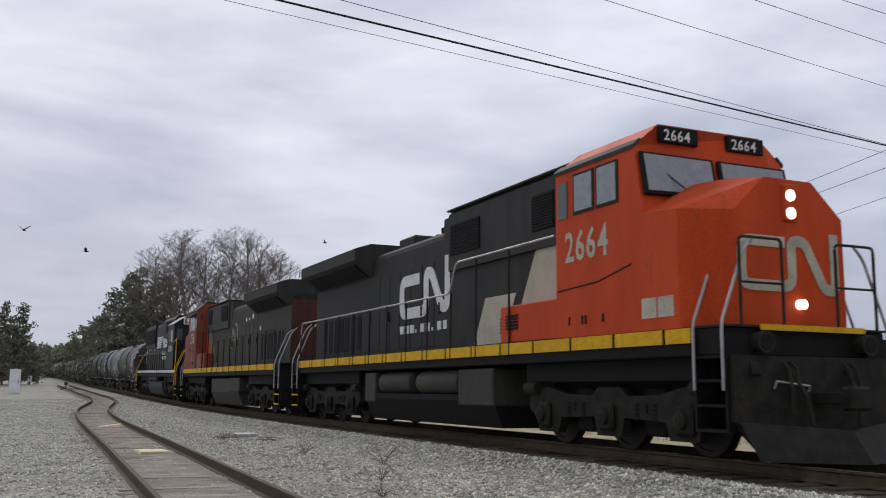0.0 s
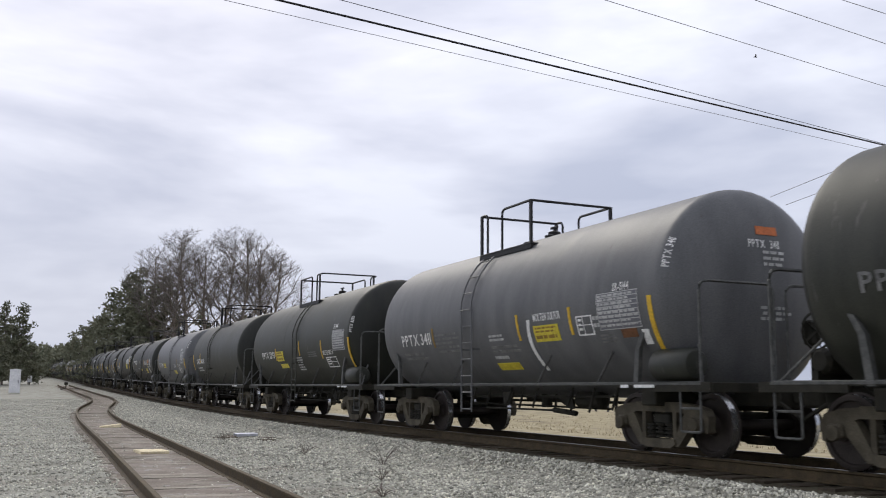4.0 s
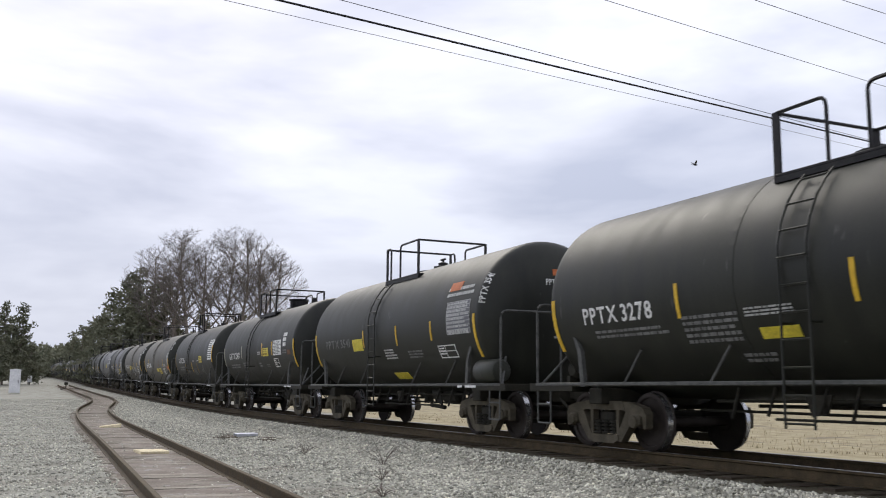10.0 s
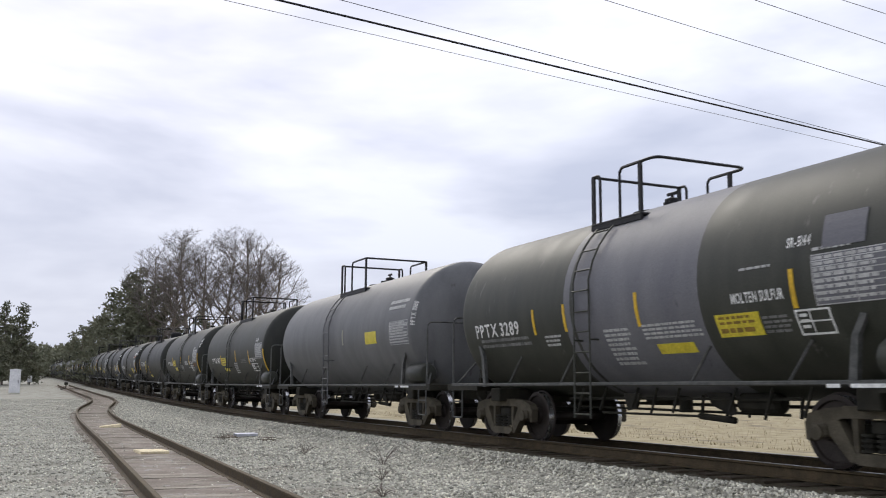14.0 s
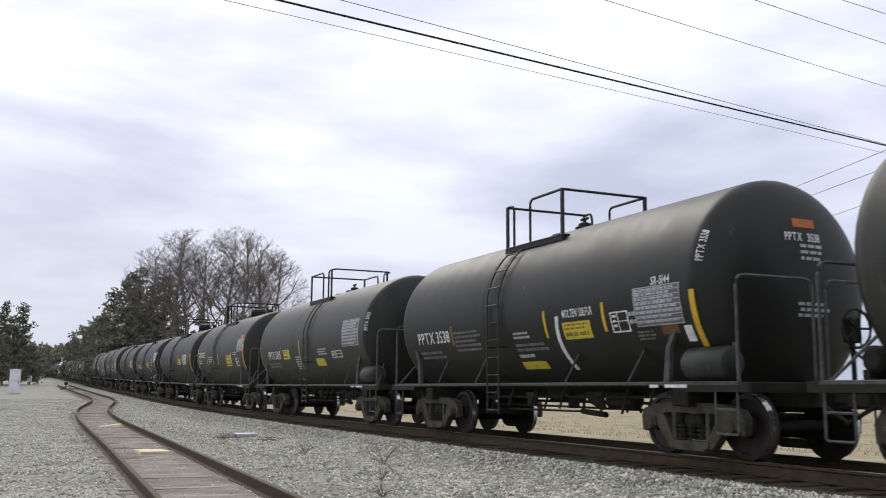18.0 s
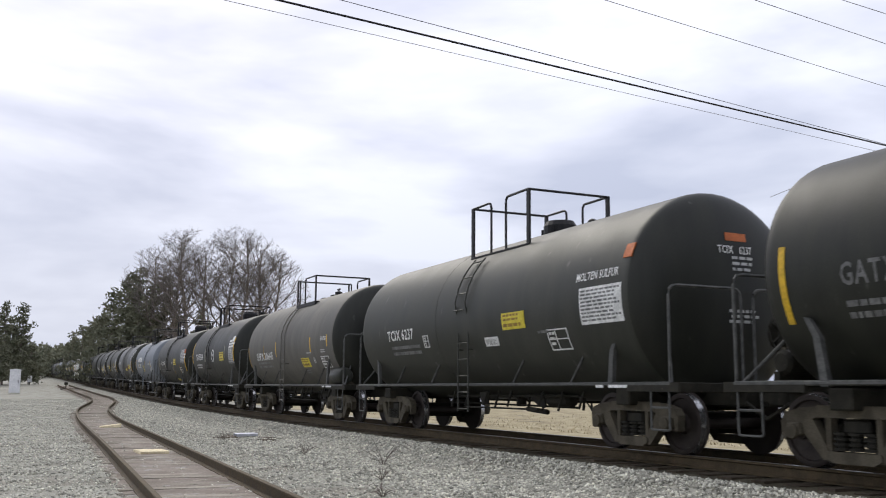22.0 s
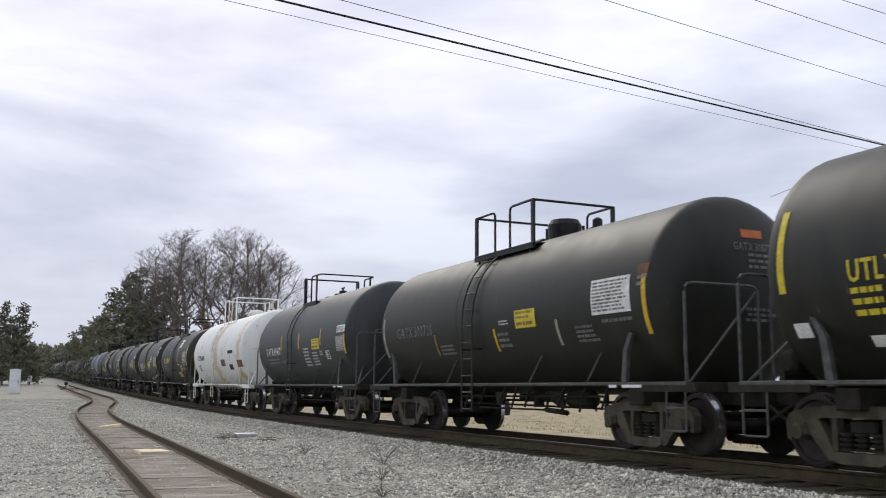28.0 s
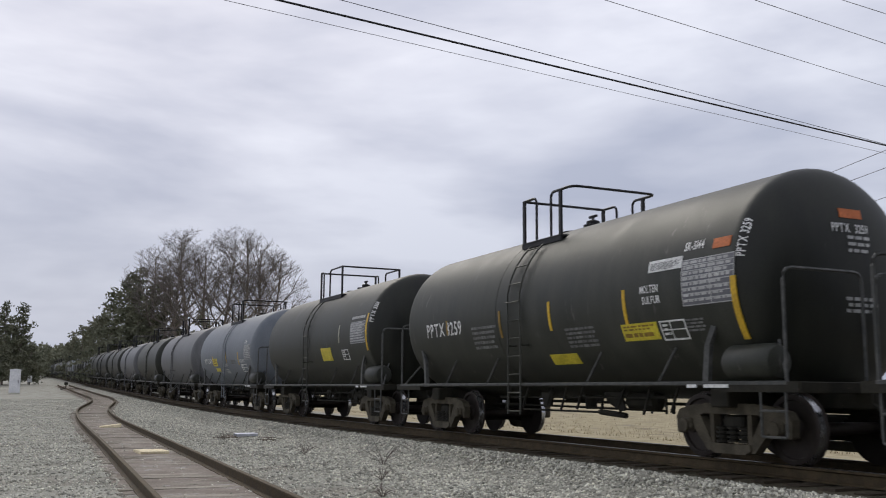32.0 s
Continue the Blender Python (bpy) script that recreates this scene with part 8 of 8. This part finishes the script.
        base = len(vs)
        for c, rr in ((p, r0), (q, r1)):
            for k in range(seg):
                t = 2 * math.pi * k / seg
                vs.append(tuple(c + rr * (a * math.cos(t) + b * math.sin(t))))
        for k in range(seg):
            fs.append((base + k, base + (k + 1) % seg, base + seg + (k + 1) % seg, base + seg + k))
    top = Vector((r.gauss(0, 0.2), r.gauss(0, 0.2), height))
    tube(Vector((0, 0, -0.3)), top * 0.6, height * 0.014, height * 0.009, tv, tf, 7)
    tube(top * 0.6, top, height * 0.009, 0.03, tv, tf, 6)
    n = int(height * 6)
    for i in range(n):
        f = bare + (1 - bare) * (i + r.random()) / n
        z = height * f
        reach = width * (1 - f) ** 0.62 * r.uniform(0.55, 1.1) * min(1.0, (f - bare) * 6 + 0.55) + 0.2
        a = r.uniform(0, 2 * math.pi)
        d = Vector((math.cos(a), math.sin(a), r.uniform(-0.1, 0.35)))
        p0 = top * f
        tip = p0 + d * reach
        tube(p0, tip, 0.05, 0.015, tv, tf, 3)
        for j in range(max(5, int(reach * 11))):
            c = p0 + d * reach * r.uniform(0.3, 1.05) + Vector((r.gauss(0, 0.28), r.gauss(0, 0.28), r.gauss(0.1, 0.2)))
            for t in range(4):
                v = Vector((r.gauss(0, 1), r.gauss(0, 1), r.gauss(0.4, 0.7))).normalized() * r.uniform(0.25, 0.5)
                w = v.cross(Vector((r.gauss(0, 1), r.gauss(0, 1), r.gauss(0, 1)))).normalized() * r.uniform(0.06, 0.15)
                base = len(cv)
                cv.extend((tuple(c - w), tuple(c + w), tuple(c + v)))
                cf.append((base, base + 1, base + 2))
    return {"trunk": (tv, tf), "crown": (cv, cf)}


def plant(name, label, parts, x, y, z, crown_material, turn=0.0, scale=1.0, group="trees beside the line", base=None):
    if base is not None:
        return copy_thing(base, Matrix.Translation((x, y, z)) @ Matrix.Rotation(turn, 4, "Z") @ Matrix.Scale(1, 4))
    top = thing(name, label, "tree", group, pose(x, y, z, 0, 0, math.degrees(turn)))
    for key, material in (("trunk", "bark"), ("crown", crown_material)):
        vs, fs = parts[key]
        me = bpy.data.meshes.new(key)
        me.from_pydata(vs, [], fs)
        me.materials.append(M[material])
        ob = new(key, me)
        ob.parent = top
    return top


FW = STAND.to_3x3() @ Vector((0, 0, -1))
RT = STAND.to_3x3() @ Vector((1, 0, 0))


def bearing(deg, dist):
    """A place on the ground, dist metres from the camera, deg degrees clockwise of the line's far end."""
    a = radians(deg)
    x, y = EYE[0] - math.cos(a) * dist, EYE[1] + math.sin(a) * dist
    return x, y, ground_z(x, y)


def build_trees():
    bare = [bare_tree(40 + i, h, w) for i, (h, w) in enumerate(((16.8, 4.6), (17.6, 4.8), (18.4, 5.2), (16.2, 4.8)))]
    bases = {}
    # bearing, distance, size, kind
    for j, (deg, dist, k) in enumerate([(8.6, 108, 1), (9.7, 104, 1), (10.8, 106, 0), (12.3, 104, 2), (13.5, 105, 1), (14.3, 106, 3), (7.9, 114, 0), (11.5, 110, 1)]):
        x, y, z = bearing(deg, dist)
        m = Matrix.Translation((x, y, z)) @ Matrix.Rotation(j * 1.7, 4, "Z")
        if k in bases:
            copy_thing(bases[k], m)
        else:
            bases[k] = plant("bare_tree", "leafless grey hardwood tree with fine twigs", bare[k], x, y, z, "twig", j * 1.7)
    pines = {}
    spots = [(7.0, 118, 0), (7.7, 114, 1), (6.4, 122, 2), (5.6, 128, 1), (5.1, 135, 4), (8.5, 116, 2), (4.7, 150, 4), (4.1, 175, 4), (3.5, 205, 4), (9.6, 118, 3), (10.6, 120, 4), (6.0, 120, 3), (11.8, 122, 3), (13.0, 120, 4), (12.4, 118, 3), (14.2, 122, 3), (7.4, 120, 4), (9.0, 121, 4),
             (0.9, 160, 1), (0.5, 166, 4), (0.1, 158, 1), (-0.5, 150, 4), (-1.2, 145, 1), (1.4, 170, 3), (1.0, 172, 3), (-0.2, 152, 3)]
    sizes = [(14.2, 3.2, 0.15), (12.2, 3.0, 0.1), (13.4, 3.6, 0.2), (6.5, 3.0, 0.03), (9.5, 3.0, 0.05)]
    for j, (deg, dist, k) in enumerate(spots):
        x, y, z = bearing(deg, dist)
        if k in pines:
            copy_thing(pines[k], Matrix.Translation((x, y, z)) @ Matrix.Rotation(j * 2.1, 4, "Z"))
        else:
            pines[k] = plant("pine_tree", "olive green pine with a ragged crown", pine_tree(30 + k, *sizes[k]), x, y, z, "needles", 0)


build_trees()


def far_woods():
    """Woods beyond the end of the straight: many small leafy flecks over a low ridge."""
    r = random.Random(5)
    vs, fs = [], []
    for i in range(26000):
        deg = r.uniform(-4, 7)
        dist = r.uniform(300, 420)
        x, y, z = EYE[0] - math.cos(radians(deg)) * dist, EYE[1] + math.sin(radians(deg)) * dist, 0
        z = 0.0163 * far(x) - 0.5
        h = (10 + 4 * noise.noise(Vector((deg * 1.3, dist * 0.02, 0)))) * r.random() ** 0.6
        c = Vector((x, y, z + h))
        v = Vector((r.gauss(0, 1), r.gauss(0, 1), r.gauss(0, 1))).normalized() * r.uniform(0.5, 1.2)
        w = v.cross(Vector((r.gauss(0, 1), r.gauss(0, 1), r.gauss(0, 1)))).normalized() * r.uniform(0.3, 0.7)
        b = len(vs)
        vs.extend((tuple(c - w), tuple(c + w), tuple(c + v)))
        fs.append((b, b + 1, b + 2))
    me = bpy.data.meshes.new("far_woods")
    me.from_pydata(vs, [], fs)
    me.materials.append(M["needles"])
    tagged(new("far_woods", me), "hazy dark woods beyond the track's end", "woods", kind="stuff")


far_woods()

# ---------------------------------------------------------------- overhead wires


def ray(px, py):
    f = 784 / math.tan(radians(49.9) / 2)
    return (FW + RT * ((px - 784) / f) + (STAND.to_3x3() @ Vector((0, 1, 0))) * ((441 - py) / f)).normalized()


def wire(name, label, a, b, height, radius, material, sag=0.0):
    """A wire at that height over the eye, through two bearings, carried on beyond them."""
    pa, pb = [Vector(EYE) + ray(*p) * (height / ray(*p).z) for p in (a, b)]
    d = pb - pa
    bm = bmesh.new()
    pts = []
    for i in range(41):
        t = -0.6 + 2.4 * i / 40
        pts.append(pa + d * t + Vector((0, 0, sag * (t - 0) * (t - 1))))
    pipe(bm, pts, radius, 5)
    me = finish(bm, name)
    me.materials.append(M[material])
    tagged(new(name, me), label, "wire", "overhead wires")


wire("power_cable", "thick black overhead cable", (490, 0), (1568, 258), 9.0, 0.028, "cable")
wire("overhead_wire", "thin dark overhead wire", (602, 0), (1568, 256), 9.6, 0.010, "cable")
wire("overhead_wire", "thin grey overhead wire", (395, 0), (1310, 212), 9.2, 0.008, "wire")
wire("overhead_wire", "thin grey overhead wire", (1070, 0), (1568, 154), 10.5, 0.010, "wire")
wire("overhead_wire", "thin grey overhead wire", (1335, 0), (1568, 78), 10.5, 0.010, "wire")
wire("overhead_wire", "thin grey overhead wire", (1490, 0), (1568, 25), 10.5, 0.010, "wire")
wire("service_wire", "thin grey wire slanting across the sky", (1430, 322), (1568, 266), 6.5, 0.009, "wire")
wire("service_wire", "thin grey wire slanting across the sky", (1450, 341), (1568, 297), 6.0, 0.009, "wire")
wire("service_wire", "thin grey wire slanting across the sky", (1505, 371), (1568, 349), 5.6, 0.009, "wire")

# ---------------------------------------------------------------- small things on the ground


def cabinet():
    x, y = -100.0, -8.85
    top = thing("relay_cabinet", "white painted trackside relay cabinet on the gravel", "cabinet", m=pose(x, y, ground_z(x, y) - 0.05))
    piece("body", "cabinet", top, lambda bm: box(bm, -0.45, 0.45, -0.48, 0.48, 0.12, 2.25, 0.03))
    piece("plinth", "stone", top, lambda bm: box(bm, -0.5, 0.5, -0.53, 0.53, 0.0, 0.13, 0.02))
    piece("roof", "cabinet", top, lambda bm: prism(bm, [(-0.54, 2.25), (0.54, 2.25), (0.54, 2.30), (0, 2.38), (-0.54, 2.30)], -0.52, 0.52, "x"))
    d = piece("door", "cabinet", top, lambda bm: box(bm, 0.45, 0.48, -0.4, 0.4, 0.3, 2.1, 0.01))
    piece("handle", "frame", d, lambda bm: box(bm, 0.48, 0.52, 0.26, 0.31, 1.0, 1.3, 0.005))
    x, y = -165.0, -5.9
    post = thing("signal_case", "small white box on a short post", "cabinet", m=pose(x, y, ground_z(x, y) - 0.05))
    piece("case", "cabinet", post, lambda bm: box(bm, -0.3, 0.3, -0.32, 0.32, 0.45, 1.45, 0.03))
    piece("post", "frame", post, lambda bm: rod(bm, (0, 0, 0), (0, 0, 0.5), 0.08, 8))


cabinet()


def switch_stand():
    x, y = -122.0, -3.0
    top = thing("switch_stand", "dark rusty switch stand beside the turnout", "switch stand", m=pose(x, y, ground_z(x, y)))
    piece("base", "frame", top, lambda bm: box(bm, -0.35, 0.35, -0.6, 2.2, 0.02, 0.16, 0.02))
    piece("mast", "frame", top, lambda bm: rod(bm, (0, 0, 0.1), (0, 0, 0.7), 0.06, 8))
    piece("lever", "rail", top, lambda bm: rod(bm, (0, 0.05, 0.4), (0.1, -0.9, 0.22), 0.04, 6))
    piece("target", "frame", top, lambda bm: box(bm, -0.02, 0.02, -0.2, 0.2, 0.6, 0.9, 0.01))


switch_stand()


def lay_plank(label, x, y, z, w, l, turn, tilt=0.0, h=0.05):
    bm = bmesh.new()
    box(bm, -w / 2, w / 2, -l / 2, l / 2, 0.0, h, 0.006)
    r = random.Random(int(l * 100))
    for v in bm.verts:
        v.co += Vector((r.uniform(-1, 1) * 0.01, r.uniform(-1, 1) * 0.02, 0))
    me = finish(bm, "plank")
    me.materials.append(M["plank"])
    ob = tagged(new("plank", me), label, "plank", "loose planks on the siding")
    ob.matrix_basis = pose(x, y, z, tilt, 0, turn)


lay_plank("pale sawn timber block lying between the siding rails", -21.9, -7.04, -0.475, 0.85, 0.60, 4, 0, 0.075)
lay_plank("yellowish timber block tipped against the siding rail", -35.8, -6.5, -0.45, 0.8, 0.72, -6, 7, 0.11)


def scrap():
    x, y = -28.4, -3.45
    z = ground_z(x, y)
    bm = bmesh.new()
    box(bm, -0.09, 0.09, -0.36, 0.36, 0.06, 0.08, 0.005)
    box(bm, 0.07, 0.09, -0.36, 0.36, 0.0, 0.06, 0.005)
    box(bm, -0.09, -0.07, -0.36, 0.36, 0.0, 0.06, 0.005)
    me = finish(bm, "metal_channel")
    me.materials.append(M["scrap_metal"])
    tagged(new("metal_channel", me), "bent piece of bare metal channel on the gravel", "scrap metal").matrix_basis = pose(x, y, z + 0.05, 0, 8, 18)
    bm = bmesh.new()
    r = random.Random(3)
    for i in range(16):
        a, b = r.uniform(-1.1, 1.6), r.uniform(-0.75, 0.75)
        w, l = r.uniform(0.06, 0.22), r.uniform(0.08, 0.3)
        box(bm, a - w, a + w, b - l, b + l, -0.05, 0.012 + 0.03 * r.random(), 0.01)
    me = finish(bm, "rotten_tie")
    me.materials.append(M["tie"])
    tagged(new("rotten_tie", me), "dark rotten tie remains beside the scrap metal", "debris", kind="stuff").matrix_basis = pose(x + 0.2, y - 0.3, z, 0, 0, 20)


scrap()


def dry_weed(x, y, size, seed):
    r = random.Random(seed)
    top = thing("dry_weed", "leafless brown weed with thin curved stems", "weed", "dry weeds in the gravel", pose(x, y, ground_z(x, y) - 0.02))
    bm = bmesh.new()
    for i in range(16):
        a = r.uniform(0, 2 * math.pi)
        l, h = size * r.uniform(0.4, 1.0), size * r.uniform(0.3, 1.0)
        d = Vector((math.cos(a), math.sin(a), 0))
        pipe(bm, [Vector((0, 0, 0)), d * l * 0.3 + Vector((0, 0, h * 0.6)), d * l * 0.75 + Vector((0, 0, h)), d * l * 1.1 + Vector((0, 0, h * 0.8))], 0.005, 3)
    me = finish(bm, "stems")
    me.materials.append(M["bark"])
    ob = new("stems", me)
    ob.parent = top


for x, y, size, seed in ((-17.2, -3.45, 0.5, 1), (-14.3, -4.6, 0.25, 2), (-20.5, -4.0, 0.3, 3), (-12.2, -5.4, 0.22, 4), (-27.0, -4.4, 0.3, 5)):
    dry_weed(x, y, size, seed)


def grass_tufts():
    """Dry grass over the far field: bent blades, too many to count."""
    r = random.Random(11)
    vs, fs = [], []
    for i in range(12000):
        x, y = r.uniform(-60, 12), 9.5 + 40.0 * r.random() ** 1.8
        z = ground_z(x, y)
        h = r.uniform(0.04, 0.13)
        a = r.uniform(0, 6.283)
        d = Vector((math.cos(a), math.sin(a), 0))
        w = Vector((-d.y, d.x, 0)) * 0.02
        p = Vector((x, y, z - 0.02))
        q = p + d * h * 0.4 + Vector((0, 0, h))
        b = len(vs)
        vs.extend((tuple(p - w), tuple(p + w), tuple(q)))
        fs.append((b, b + 1, b + 2))
    me = bpy.data.meshes.new("dry_grass")
    me.from_pydata(vs, [], fs)
    me.materials.append(M["dry_grass"])
    tagged(new("dry_grass", me), "tall dry tan grass beyond the track", "grass", kind="stuff")


grass_tufts()

# ---------------------------------------------------------------- birds
BIRDS = []


def bird(rows):
    """A small dark bird: body, head, tail and two wings; rows of seconds and place."""
    top = thing("bird", "small dark bird in flight", "bird", "birds over the yard")
    piece("body", "feather", top, lambda bm: lathe(bm, [(-0.16, 0.01), (-0.1, 0.05), (0.02, 0.07), (0.1, 0.05), (0.16, 0.035), (0.2, 0.01)], 8, "x"), "b")
    piece("tail", "feather", top, lambda bm: prism(bm, [(-0.14, -0.02), (-0.3, -0.06), (-0.3, 0.06), (-0.14, 0.02)], -0.008, 0.008, "z"), "t")
    wings = [piece("wing", "feather", top, lambda bm: prism(bm, [(-0.07, 0.0), (0.08, 0.0), (0.05, s * 0.28), (-0.12, s * 0.48), (-0.1, s * 0.2)], -0.008, 0.008, "z"), ("w", s)) for s in (-1, 1)]
    BIRDS.append((top, wings, rows))


def sky_place(px, py, dist):
    return Vector(EYE) + ray(px, py) * dist


bird([(0.0, sky_place(42, 407, 60)), (1.0, sky_place(20, 372, 58)), (2.0, sky_place(-90, 330, 56)), (32.0, sky_place(-2600, -300, 200))])
bird([(0.0, sky_place(152, 445, 75)), (0.7, sky_place(186, 465, 75)), (1.4, sky_place(148, 450, 70)), (2.0, sky_place(134, 345, 62)), (2.5, sky_place(107, 249, 58)), (3.0, sky_place(72, 174, 56)), (3.6, sky_place(20, 60, 54)), (5.0, sky_place(-100, -200, 60)), (32.0, sky_place(-1500, -2400, 300))])
bird([(0.0, sky_place(575, 430, 95)), (0.2, sky_place(628, 435, 95)), (2.0, sky_place(1000, 300, 105)), (32.0, sky_place(9000, -3000, 600))])
bird([(0.0, sky_place(-200, 500, 90)), (1.4, sky_place(18, 322, 62)), (2.0, sky_place(54, 402, 60)), (2.6, sky_place(-60, 440, 60)), (32.0, sky_place(-2200, 500, 200))])
bird([(0.0, sky_place(-1500, 200, 150)), (7.5, sky_place(-170, 0, 80)), (8.0, sky_place(72, 88, 72)), (8.5, sky_place(320, 190, 64)), (9.0, sky_place(628, 268, 60)), (9.5, sky_place(930, 290, 64)), (10.0, sky_place(1230, 292, 70)), (11.0, sky_place(1800, 260, 90)), (32.0, sky_place(9000, -1000, 500))])
bird([(0.0, sky_place(-2200, -300, 200)), (5.5, sky_place(-30, 141, 80)), (6.0, sky_place(174, 180, 78)), (7.0, sky_place(582, 258, 76)), (8.0, sky_place(998, 344, 80)), (9.0, sky_place(1420, 400, 95)), (32.0, sky_place(9000, 200, 600))])


# ---------------------------------------------------------------- what moves


def motions():
    times = [float(t) for t in range(33)]
    for ob, s, m in TRAIN:
        walk(ob, [(t, on_line(s + SPEED * t) @ m) for t in times])
    # wheels roll without slipping; every wheelset in the same place on its truck shares one turn
    first = {}
    for w, a in WHEELS:
        a = (a, w.parent.parent.name == "diesel_locomotive.001")
        if a not in first:
            place = w.matrix_basis.translation.copy()
            back = -1 if a[1] else 1
            turn = back * SPEED / place.z
            walk(w, [(i / FPS, Matrix.Translation(place) @ Matrix.Rotation((turn * i / FPS) % (2 * math.pi), 4, "Y")) for i in range(frame(32.0))])
            first[a] = w
        else:
            w.rotation_mode = "QUATERNION"
            keys = w.animation_data_create()
            keys.action = first[a].animation_data.action
            keys.action_slot = first[a].animation_data.action_slot

    # birds: they glide along their rows and flap now and then
    for ob, wings, rows in BIRDS:
        keys = []
        for (t, p), (t2, p2) in zip(rows, rows[1:] + [(rows[-1][0] + 1, rows[-1][1] * 2 - rows[-2][1])]):
            keys.append((t, Matrix.Translation(p) @ Matrix.Rotation(math.atan2(p2.y - p.y, p2.x - p.x), 4, "Z")))
        walk(ob, keys)
        for w, s in zip(wings, (-1, 1)):
            walk(w, [(i * 0.2, Matrix.Rotation(s * radians((35, -25)[i % 2]), 4, "X")) for i in range(161)])


motions()
